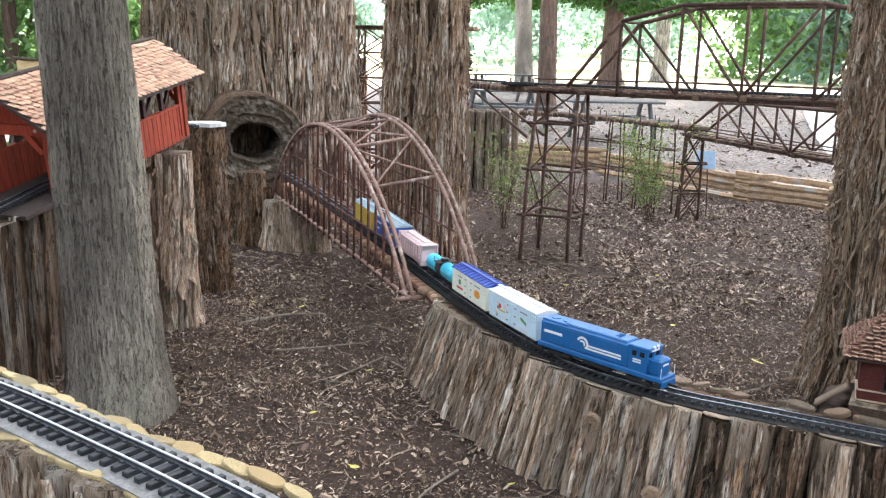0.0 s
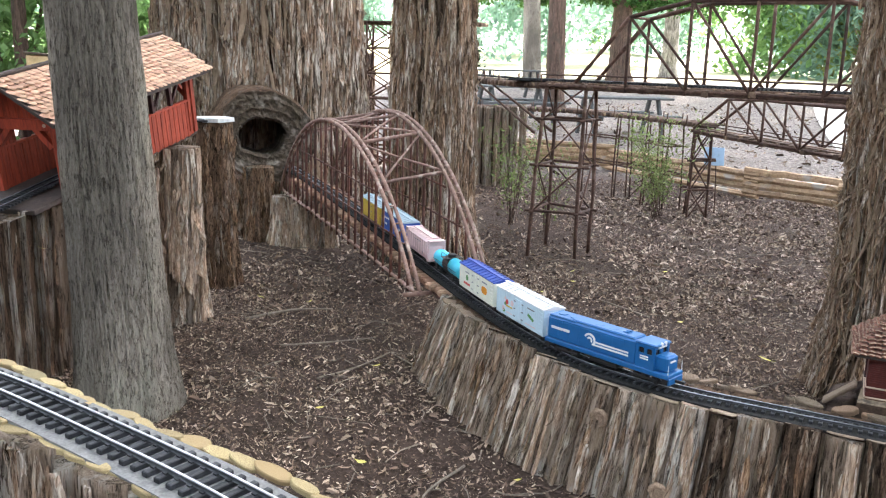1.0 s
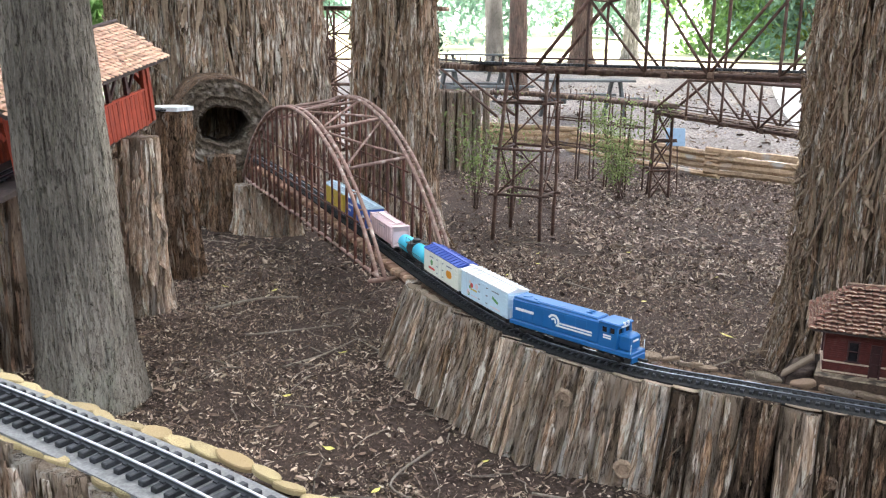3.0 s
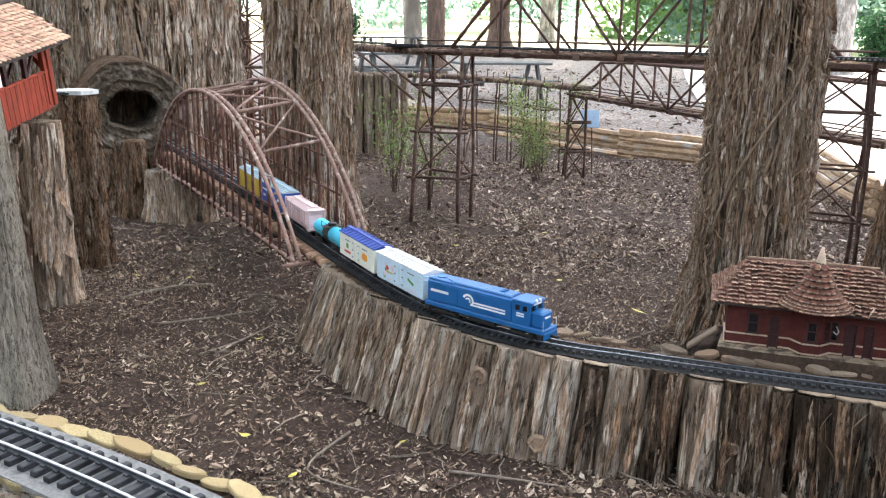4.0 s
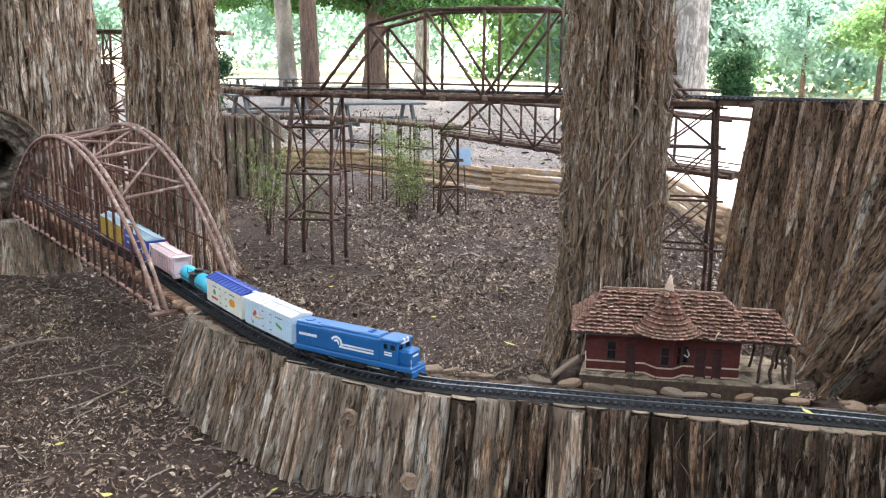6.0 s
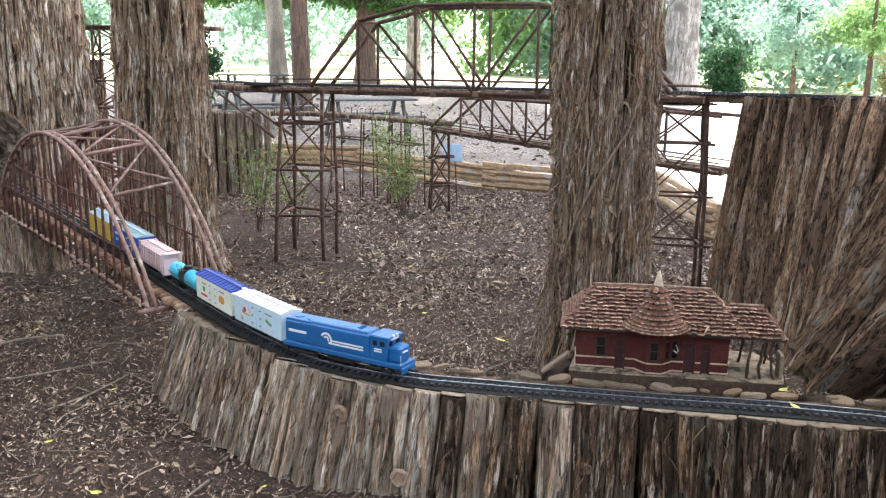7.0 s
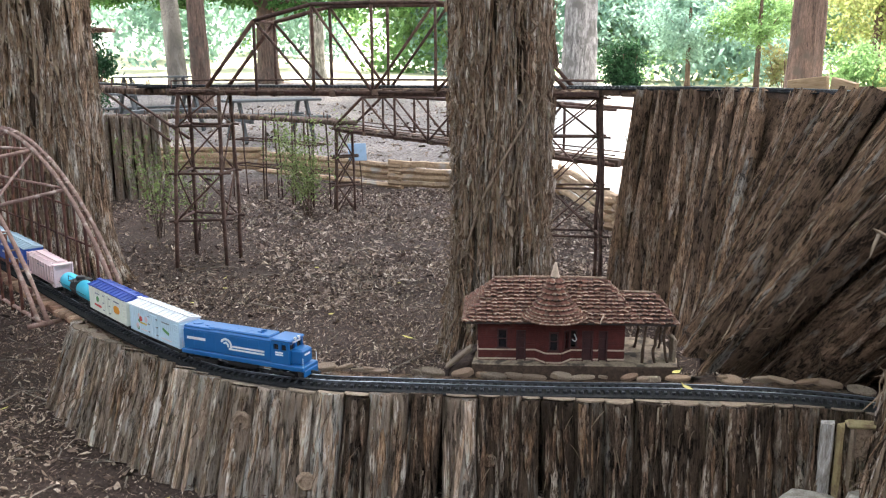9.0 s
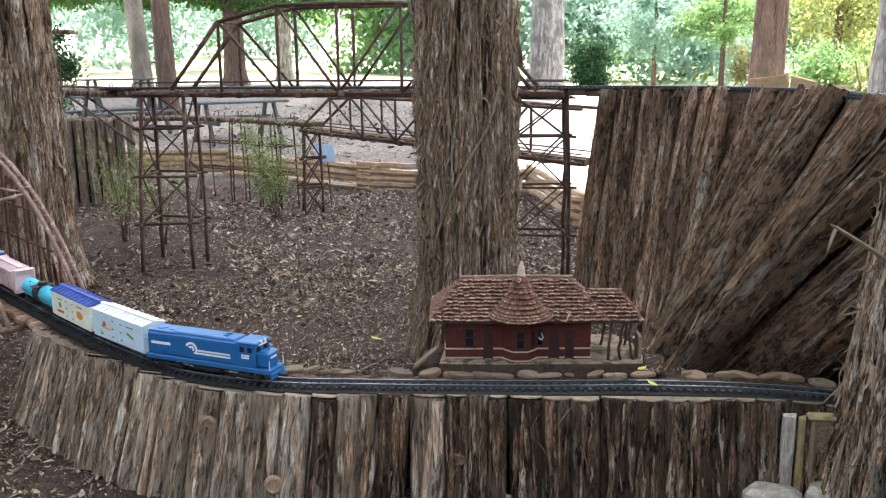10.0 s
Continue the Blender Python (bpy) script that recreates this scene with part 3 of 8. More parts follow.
cedar((-2.24, 9.62), [(0, 1.26), (0.6, 1.15), (2.5, 1.07), (9, 0.75)], (0, 0), 9, "huge cedar trunk with shaggy red-brown bark", 1, around=300, rise=0.05, strips=900, depth=0.06, facing_to=283, flakes=520, wide=(0.02, 0.10), long=(0.5, 1.9), thick=(0.008, 0.028), peel=0.05, mats=(M_GIANT, P_GIANT), hair=2.6)
cedar((-0.2, 6.68), [(0, 0.36), (0.4, 0.325), (2.5, 0.285), (9, 0.2)], (0.0, 0), 9, "tall cedar trunk with stringy red-brown bark", 2, strips=500, depth=0.04, facing_to=272, flakes=330, wide=(0.010, 0.055), long=(0.25, 1.2), peel=0.035, hair=1.7)
near_cedar = cedar((2.106, 3.985), [(0, 0.29), (0.3, 0.255), (0.7, 0.233), (2.5, 0.230), (9, 0.18)], (0.0, 0), 9, "cedar trunk with peeling fibrous bark beside the station", 3, around=240, rise=0.025, strips=1700, depth=0.036, facing_to=242, flakes=560, wide=(0.004, 0.036), long=(0.10, 0.9), thick=(0.003, 0.014), peel=0.03)
stump = cedar((2.765, 1.66), [(0, 0.365), (0.4, 0.328), (0.9, 0.275), (1.4, 0.23)], (0.03, 0.0), 1.42, "shaggy bark-covered stump beside the end of the track", 4, around=200, rise=0.025, strips=420, depth=0.04, flare=0.02, facing_to=211, flakes=420, wide=(0.005, 0.028), long=(0.08, 0.4), thick=(0.003, 0.009), peel=0.012)
small = thing("tree", (-1.393, 3.52, 0), "smooth upright tree trunk with fine grey-brown furrowed bark", "tree")
part("trunk", trunk_build([(0, 0.228), (0.25, 0.203), (0.7, 0.186), (1.8, 0.162), (9, 0.11)], (-0.044, 0), 9, 320, 0.02, 0.010, 44.0, 5, 0.03), M_GREYBARK, small, smooth=True)


# ---- log walls ----
def log_build(w, h, depth, seed, lean=(0, 0), rows=None, cols=22, ragged=0.0, taper=1.0):
    """Bark-covered slab standing on the ground: x across, minus y is the face, z up; deep plates and grooves run along it."""
    rng = random.Random(seed)
    rows = rows or max(6, int(h / 0.03))
    off = seed * 3.77
    b = Build()
    skew = rng.uniform(-0.25, 0.25)
    for j in range(rows + 1):
        z = h * j / rows
        for k in range(cols + 1):
            a = math.pi * (0.03 + 0.94 * k / cols)
            x, y = -math.cos(a) * w / 2, -math.sin(a) ** 0.9 * depth * (1 + skew * math.cos(a))
            n1 = noise.noise((x * 34 + off, off, z * 1.7))
            n2 = noise.noise((x * 90 + off, 2 + off, z * 4.5))
            n3 = noise.noise((x * 45 + off, 4, z * 15))
            groove = max(0.0, 1 - abs(n1) * 7)
            f = (1 - abs(n1) * 2) * 0.35 + n2 * 0.5 + n3 * 0.3
            g = noise.noise((off, 1.5, z * 2.4)) * 0.014
            zz = z + (ragged * noise.noise((x * 30, off, 3.3)) if j == rows else 0)
            b.v.append((x * (1 + (taper - 1) * (1 - z / h)) + g + lean[0] * z, y * (1 + 0.25 * f) - 0.013 * f + 0.014 * groove + lean[1] * z, zz))
    c = cols + 1
    b.f = [(j * c + k, j * c + k + 1, (j + 1) * c + k + 1, (j + 1) * c + k) for j in range(rows) for k in range(cols)]
    b.f.append(tuple(rows * c + k for k in range(c)))
    return b


def face_strips(b, rng, m, w, h, depth, count):
    """Loose fibres of bark on the face of a slab whose pose is m."""
    for _ in range(count):
        x, ln, wd = rng.uniform(-0.42, 0.42) * w, rng.uniform(0.03, 0.16) * min(h, 0.9), rng.uniform(0.001, 0.004)
        z = rng.uniform(0.05 * h, h - ln)
        y = -depth * math.sqrt(max(0.05, 1 - (2 * x / w) ** 2)) * 1.18 - 0.008
        slant, peel = rng.gauss(0, 0.3), rng.choice((0, 0.008, 0.02))
        vs = []
        for i in range(5):
            t = i / 4
            p = Vector((x + slant * t * ln, y - peel * abs(t - 0.5) ** 2 * 4 + rng.uniform(-0.002, 0.002), z + t * ln))
            ww = wd * (1 - 0.6 * abs(2 * t - 1))
            vs += [m @ (p + Vector((-ww, 0.002, 0))), m @ (p + Vector((0, -0.003, 0))), m @ (p + Vector((ww, 0.002, 0)))]
        b.add(vs, [(i * 3 + k, i * 3 + k + 1, i * 3 + k + 4, i * 3 + k + 3) for i in range(4) for k in (0, 1)])


def foot(base, top, p):
    """The place on the base that belongs to a point of the top edge: both are drawn through matching points."""
    best, place = 1e9, None
    for a, b, c, d in zip(top, top[1:], base, base[1:]):
        a, b, c, d = Vector(a), Vector(b), Vector(c), Vector(d)
        t = min(1.0, max(0.0, (p - a).dot(b - a) / (b - a).length_squared))
        gap = (a.lerp(b, t) - p).length
        if gap < best:
            best, place = gap, c.lerp(d, t)
    return place


def log_plates(w, h, depth, seed, density, wide, long, taper=1.0):
    """Plates of bark on the face of a slab, in the slab's own frame."""
    rng = random.Random(seed)

    def on(x, z, out):
        x = max(-0.495 * w, min(0.495 * w, x))
        return x * (1 + (taper - 1) * (1 - z / h)), -math.sqrt(max(0.0, 1 - (2 * x / w) ** 2)) ** 0.9 * depth * 1.05 - 0.004 - out, max(0.0, min(h - 0.004, z))
    b = Build()
    plates(b, rng, on, -0.40 * w, 0.40 * w, 0.04, h - 0.03, max(4, int(w * h * density)), wide, long, (0.0012, 0.006), peel=0.008)
    return b


def palisade(name, label, base, top, widths, material, seed, z0=-0.02, depth=(0.034, 0.052), group="", ragged=0.004, strips=4, other=None, cap=False, mixes=None, jitter=0.006, density=560, wide=(0.006, 0.026), long=(0.07, 0.32), fill=1.08, narrow=0.45):
    """Logs side by side from the base curve to the top curve, both given as points with heights; the face is to the right-hand side of the way along."""
    rng = random.Random(seed)
    root = tagged(thing(name, (base[0][0], base[0][1], 0), label, "log wall"), group=group)
    mixes = mixes or ([P_LOG] * 6 + [P_CEDAR] * 2 + [P_GREY], [P_DARKBROWN] * 8 + [P_DARK])
    ts = spline(top, 0.01)
    run = sum((a - b).length for a, b in zip(ts, ts[1:]))
    s, loose = 0.0, Build()
    while s < run - 0.02:
        w = rng.uniform(*widths)
        u = min(1.0, (s + w / 2) / run)
        pt = ts[min(len(ts) - 1, int(u * (len(ts) - 1)))]
        pb = foot(base, top, pt)
        i = min(len(ts) - 2, int(u * (len(ts) - 1)))
        along = (ts[min(i + 6, len(ts) - 1)] - ts[max(i - 6, 0)])
        along.z = 0
        along.normalize()
        up = (pt - pb)
        h = up.length
        up.normalize()
        x = (along - up * along.dot(up)).normalized()
        y = up.cross(x)
        m = Matrix(((x.x, y.x, up.x, pb.x), (x.y, y.y, up.y, pb.y), (x.z, y.z, up.z, pb.z + z0), (0, 0, 0, 1)))
        dp = rng.uniform(*depth)
        m.translation += y * rng.uniform(-jitter, jitter)
        # logs past other[0] take the second bark
        browner = bool(other) and pt.x > other[0] + rng.gauss(0, 0.2)
        tall = h - z0 + rng.uniform(-0.012, 0.004)
        e0, e1 = (foot(base, top, ts[max(0, min(len(ts) - 1, int(q / run * (len(ts) - 1))))]) for q in (s, s + w))
        taper = max(narrow, min(1.9, (e1 - e0).length / w)) if s + w < run else 1.0
        ob = part("log", log_build(w * fill, tall, dp, rng.randrange(10000), ragged=ragged, taper=taper), other[1] if browner else material, root, smooth=True)
        part("loose_bark", log_plates(w * fill, tall, dp, rng.randrange(10000), density, wide, long, taper), rng.choice(mixes[1] if browner else mixes[0]), ob, "frayed plates of bark", kind="stuff")
        ob.matrix_basis = m
        ob.matrix_parent_inverse = Matrix.Translation(-Vector(root.location))
        face_strips(loose, rng, m, w, h - z0, dp, strips)
        if cap:
            hh, out, rows_ = h - z0, [], Build()
            for k in range(17):
                a = math.pi * (0.03 + 0.94 * k / 16)
                out.append((-math.cos(a) * w * 0.50, -math.sin(a) ** 0.9 * dp * rng.uniform(0.78, 0.95)))
            out += [(w * 0.52, 0.05), (-w * 0.52, 0.05)]
            rows_.v = [(x_, y_, hh - 0.003) for x_, y_ in out] + [(x_ * 0.97, y_ * 0.94, hh + 0.0015) for x_, y_ in out]
            q = len(out)
            rows_.f = [tuple(range(q, 2 * q))] + [(k, (k + 1) % q, q + (k + 1) % q, q + k) for k in range(q)]
            tp = part("sawn_top", rows_, M_SAWNOLD, ob)
        s += w + (rng.uniform(0.004, 0.012) if rng.random() < 0.2 else 0)
    part("stringy_bark", loose, M_STRIP, root, "loose fibres of bark", kind="stuff").matrix_parent_inverse = Matrix.Translation(-Vector(root.location))
    return root


def ribbon(front, back, z_front, z_back, floor=0.0):
    """A solid bank between two curves, closed at the sides and on top."""
    n = min(len(front), len(back))
    b = Build()
    for i in range(n):
        p, q = front[int(i * (len(front) - 1) / (n - 1))], back[int(i * (len(back) - 1) / (n - 1))]
        b.v += [(p.x, p.y, floor), (p.x, p.y, z_front), (q.x, q.y, z_back), (q.x, q.y, floor)]
    for i in range(n - 1):
        k = 4 * i
        b.f += [(k + j, k + j + 1, k + j + 5, k + j + 4) for j in range(3)]
    b.f += [(0, 1, 2, 3), (4 * n - 1, 4 * n - 2, 4 * n - 3, 4 * n - 4)]
    return b


FRONT_TOP = [(-0.01, 4.06, 0.385), (0.021, 3.98, 0.385), (0.20, 3.646, 0.385), (0.43, 3.273, 0.385), (0.60, 3.035, 0.385), (0.812, 2.866, 0.385), (0.985, 2.775, 0.385), (1.175, 2.695, 0.385),
             (1.376, 2.607, 0.385), (1.556, 2.52, 0.385), (1.764, 2.40, 0.385), (1.956, 2.30, 0.385), (2.121, 2.225, 0.385), (2.323, 2.14, 0.385), (2.494, 2.05, 0.385), (2.602, 1.95, 0.385)]
FRONT_BASE = [(-0.15, 4.07, 0), (-0.12, 4.0, 0), (0.09, 3.53, 0), (0.31, 3.13, 0), (0.50, 2.93, 0), (0.74, 2.80, 0), (0.93, 2.71, 0), (1.13, 2.63, 0),
              (1.34, 2.55, 0), (1.53, 2.47, 0), (1.74, 2.35, 0), (1.93, 2.26, 0), (2.10, 2.18, 0), (2.30, 2.10, 0), (2.47, 2.01, 0), (2.58, 1.91, 0)]
BACK_TOP = [(0.15, 4.22, 0.385), (0.20, 4.12, 0.385), (0.33, 3.83, 0.385), (0.474, 3.53, 0.385), (0.60, 3.34, 0.385), (0.744, 3.20, 0.385), (0.969, 3.06, 0.385), (1.265, 2.90, 0.385),
            (1.542, 2.74, 0.385), (1.916, 2.57, 0.385), (2.246, 2.42, 0.385), (2.49, 2.32, 0.385), (2.654, 2.20, 0.385), (2.73, 2.08, 0.385)]
# right of x 1.30 dark brown logs also hold the light's fall-off in colour
palisade("log_wall", "curved low wall of upright weathered grey-brown log slabs carrying the track", FRONT_BASE, FRONT_TOP, (0.06, 0.125), M_LOG, 11, strips=6, density=190, wide=(0.005, 0.03), other=(1.30, M_DARKBROWNLOG), cap=True)
palisade("log_wall", "end of the low log wall under the bridge", [(0.16, 4.24, 0), (0.02, 4.2, 0), (-0.13, 4.1, 0)], [(0.15, 4.23, 0.385), (0.07, 4.18, 0.385), (-0.005, 4.08, 0.385)], (0.07, 0.1), M_LOG, 12)
core = part("wall_core", ribbon(spline([(x + 0.012, y + 0.02, z) for x, y, z in FRONT_TOP], 0.05), spline(BACK_TOP, 0.05), 0.375, 0.375), M_DARKLOG, label="packed bark core of the low log wall")
tagged(core, category="log wall", kind="structure")

TALL_TOP = [(3.45, 4.82, 1.385), (3.68, 4.50, 1.385), (3.82, 4.18, 1.385), (3.88, 3.85, 1.385), (3.86, 3.52, 1.385), (3.74, 3.18, 1.385), (3.52, 2.80, 1.385), (3.23, 2.42, 1.385), (2.95, 2.12, 1.385), (2.82, 1.85, 1.385), (2.72, 1.6, 1.385), (2.70, 1.50, 1.385), (2.74, 1.42, 1.31)]
TALL_BASE = [(3.32, 4.83, 0), (3.266, 4.045, 0.03), (3.079, 3.508, 0.10), (3.028, 3.542, 0.00), (2.908, 3.478, 0.00), (2.845, 3.276, 0.06), (2.744, 3.036, 0.14), (2.667, 2.875, 0.20), (2.676, 2.847, 0.20), (2.699, 2.828, 0.20), (2.767, 2.782, 0.20), (2.896, 2.700, 0.20), (3.050, 2.606, 0.20)]
SLAB_TOP, SLAB_BASE = TALL_TOP[:3] + [(3.86, 3.98, 1.385)], TALL_BASE[:3] + [(2.984, 3.335, 0.14)]
palisade("tall_log_wall", "tall wall of dark upright bark slabs", SLAB_BASE, SLAB_TOP, (0.10, 0.19), M_DARKLOG, 13, z0=-0.12, depth=(0.05, 0.09), ragged=0.02, strips=6, mixes=([P_DARK] * 5 + [P_DARKBROWN] * 2 + [P_GREY],), jitter=0.03, density=45, wide=(0.008, 0.05), long=(0.2, 1.0), fill=0.98)
palisade("tall_log_wall", "tall wall of dark bark-covered logs fanning outwards", TALL_BASE[3:], TALL_TOP[3:], (0.15, 0.22), M_DARKLOG, 53, z0=-0.12, depth=(0.06, 0.10), ragged=0.03, strips=5, mixes=([P_DARK] * 5 + [P_DARKBROWN] * 2,), jitter=0.05, density=20, wide=(0.008, 0.04), long=(0.15, 0.6), fill=0.9, narrow=0.28)
core = part("wall_core", ribbon(spline([(x + 0.02, y, z) for x, y, z in TALL_BASE], 0.05), spline([(x + 0.9, y - 0.1, z) for x, y, z in TALL_BASE], 0.05), 0.2, 0.2), M_DARKLOG, label="dark earth bank behind the tall log wall")
tagged(core, category="log wall", kind="structure")


def tall_back():
    t, bt = spline(TALL_TOP, 0.05), spline(TALL_BASE, 0.05)
    b = Build()
    n = 60
    for i in range(n):
        p, q = t[int(i * (len(t) - 1) / (n - 1))], bt[int(i * (len(bt) - 1) / (n - 1))]
        o = Vector((p.x - 2.6, p.y - 3.7, 0)).normalized()
        a, c = p + o * 0.015, q + o * 0.015
        d = p + o * 0.22
        b.v += [(c.x, c.y, 0), (a.x, a.y, 1.37), (d.x, d.y, 1.37), (d.x, d.y, 0)]
    for i in range(n - 1):
        k = 4 * i
        b.f += [(k + j, k + j + 1, k + j + 5, k + j + 4) for j in range(3)]
    b.f += [(0, 1, 2, 3), (4 * n - 1, 4 * n - 2, 4 * n - 3, 4 * n - 4)]
    tagged(part("wall_core", b, M_DARKLOG, label="solid bank inside the tall log wall"), category="log wall", kind="structure")


tall_back()

# palisade far behind the arch bridge
palisade("log_wall", "weathered palisade of grey logs under the far track", [(-0.75, 10.9, 0.0), (0.1, 10.7, 0.0), (0.76, 10.55, 0.0)], [(-0.75, 10.9, 0.98), (0.1, 10.7, 1.0), (0.76, 10.55, 1.0)], (0.09, 0.15), M_LOG, 14, depth=(0.06, 0.085), fill=0.9, density=70, mixes=([P_CEDAR, P_GREY],), jitter=0.02, ragged=0.03)
tagged(part("wall_core", ribbon(spline([(-0.75, 10.95, 0), (0.1, 10.75, 0), (0.70, 10.62, 0)], 0.1), spline([(-0.75, 11.3, 0), (0.1, 11.1, 0), (0.66, 10.95, 0)], 0.1), 0.97, 0.97), M_DARKLOG, label="earth core of the far palisade"), category="log wall", kind="structure")

# wall under the near track
NEAR_FRONT = [(-1.35, 1.70, 0.905), (-0.95, 1.52, 0.905), (-0.713, 1.363, 0.905), (-0.578, 1.284, 0.905), (-0.43, 1.188, 0.905), (-0.25, 1.06, 0.905), (-0.10, 0.93, 0.905)]
NEAR_BACK = [(-1.42, 1.87, 0.905), (-1.1, 1.76, 0.905), (-0.855, 1.628, 0.905), (-0.532, 1.40, 0.905), (-0.292, 1.254, 0.905), (-0.10, 1.13, 0.905), (0.02, 1.02, 0.905)]
palisade("log_wall", "shaggy log wall carrying the silver track", [(x * 0.995, y - 0.03, 0) for x, y, z in NEAR_FRONT], NEAR_FRONT, (0.07, 0.11), M_LOG, 15)
palisade("log_wall", "far side of the log wall under the silver track", [(x - 0.02, y - 0.04, 0) for x, y, z in reversed(NEAR_BACK)], [(x - 0.025, y - 0.05, 0.893) for x, y, z in reversed(NEAR_BACK)], (0.07, 0.11), M_LOG, 16)
tagged(part("wall_core", ribbon(spline(NEAR_FRONT, 0.05), spline(NEAR_BACK, 0.05), 0.895, 0.895), M_DARKLOG, label="bark core under the silver track"), category="log wall", kind="structure")


# ---- tracks ----
GAUGE = 0.047


def tie_mesh(length, wide, high):
    b = Build().box(Matrix(), length, wide, high, 0.0015)
    for s in (-1, 1):
        for o in (-0.006, 0.006):
            b.box(under((s * GAUGE / 2 + o, 0, high / 2 + 0.001)), 0.005, wide * 0.7, 0.003)
    me = b.mesh("tie")
    me.materials.append(M_TIE)
    return me


def track(label, pts, z_bed, rail_mat, spacing=0.03, bed=0.145, parts=True, group="tracks", felt=True, bed_mat=None):
    """Model railway track: felt bed, ties and two rails."""
    line = spline(pts, spacing)
    root = tagged(thing("railway_track", line[0], label, "track"), group=group)
    inv = Matrix.Translation(-line[0])
    sd = sides(line)
    if felt:
        b = Build()
        for p, (d, r) in zip(line, sd):
            for o, z in ((-bed / 2, -0.012), (-bed / 2, -0.004), (bed / 2, -0.004), (bed / 2, -0.012)):
                q = p + r * o
                b.v.append((q.x, q.y, q.z + z_bed + z))
        for i in range(len(line) - 1):
            b.f += [(4 * i + j, 4 * i + j + 1, 4 * i + j + 5, 4 * i + j + 4) for j in range(3)]
        part("bed", b, bed_mat or M_BED, root, "grey felt strip").matrix_parent_inverse = inv
    me = tie_mesh(0.093, 0.0125, 0.010)
    stuff = Build()
    for i, (p, (d, r)) in enumerate(zip(line, sd)):
        m = facing(p + Vector((0, 0, z_bed + 0.001)), r, d)
        if parts and i < 300:
            ob = part("tie", me, M_TIE, root)
            ob.matrix_parent_inverse = inv
            ob.matrix_basis = m
        else:
            stuff.box(m, 0.093, 0.0125, 0.010)
    if stuff.v:
        part("sleeper_run", stuff, M_TIE, root, kind="stuff").matrix_parent_inverse = inv
    for s in (-1, 1):
        b = Build()
        prof = ((-0.0034, 0.006), (-0.0010, 0.0072), (-0.0010, 0.0115), (-0.0020, 0.0125), (-0.0020, 0.0145), (0.0020, 0.0145), (0.0020, 0.0125), (0.0010, 0.0115), (0.0010, 0.0072), (0.0034, 0.006))
        for p, (d, r) in zip(line, sd):
            for o, z in prof:
                q = p + r * (s * GAUGE / 2 + o)
                b.v.append((q.x, q.y, q.z + z_bed + z))
        c = len(prof)
        b.f = [(i * c + j, i * c + (j + 1) % c, (i + 1) * c + (j + 1) % c, (i + 1) * c + j) for i in range(len(line) - 1) for j in range(c)]
        rail = part("rail", b, rail_mat, root)
        rail.matrix_parent_inverse = inv
        rail.data.materials.append(M_WEB)
        rail.data.polygons.foreach_set("material_index", [0 if 3 <= j <= 5 else 1 for i in range(len(line) - 1) for j in range(c)])
    return root


FRONT_LINE = [(-1.80, 8.35, 0.535), (-1.48, 7.65, 0.53), (-1.10, 6.82, 0.515), (-0.55, 5.62, 0.465), (-0.02, 4.42, 0.41), (0.141, 4.054, 0.397), (0.312, 3.66, 0.393), (0.519, 3.27, 0.39), (0.71, 3.065, 0.39), (0.906, 2.915, 0.39), (1.101, 2.815, 0.39),
              (1.306, 2.712, 0.39), (1.668, 2.54, 0.39), (2.023, 2.385, 0.39), (2.2, 2.295, 0.39), (2.366, 2.203, 0.39), (2.527, 2.094, 0.39), (2.65, 1.98, 0.39), (2.75, 1.82, 0.39)]
track("dark model railway track on a curved log wall and bridge", FRONT_LINE, 0.003, M_DULLRAIL, bed_mat=M_BEDDARK)
NEAR_LINE = [(-1.40, 1.80, 0.915), (-1.05, 1.645, 0.915), (-0.788, 1.505, 0.915), (-0.45, 1.281, 0.915), (-0.252, 1.139, 0.915), (-0.08, 1.0, 0.915), (0.02, 0.90, 0.915)]
track("silver-railed model railway track on a log wall", [(x - 0.007, y - 0.011, z) for x, y, z in NEAR_LINE], 0.003, M_RAIL, bed=0.132)
track("model railway track along the top of the tall log wall", [(0.45, 7.42, 1.395), (0.75, 7.15, 1.395), (2.0, 6.12, 1.395), (3.05, 5.25, 1.395)] + [(x + 0.07, y, 1.395) for x, y, z in TALL_TOP[:11]], 0.003, M_DULLRAIL, parts=False, bed_mat=M_BEDDARK)


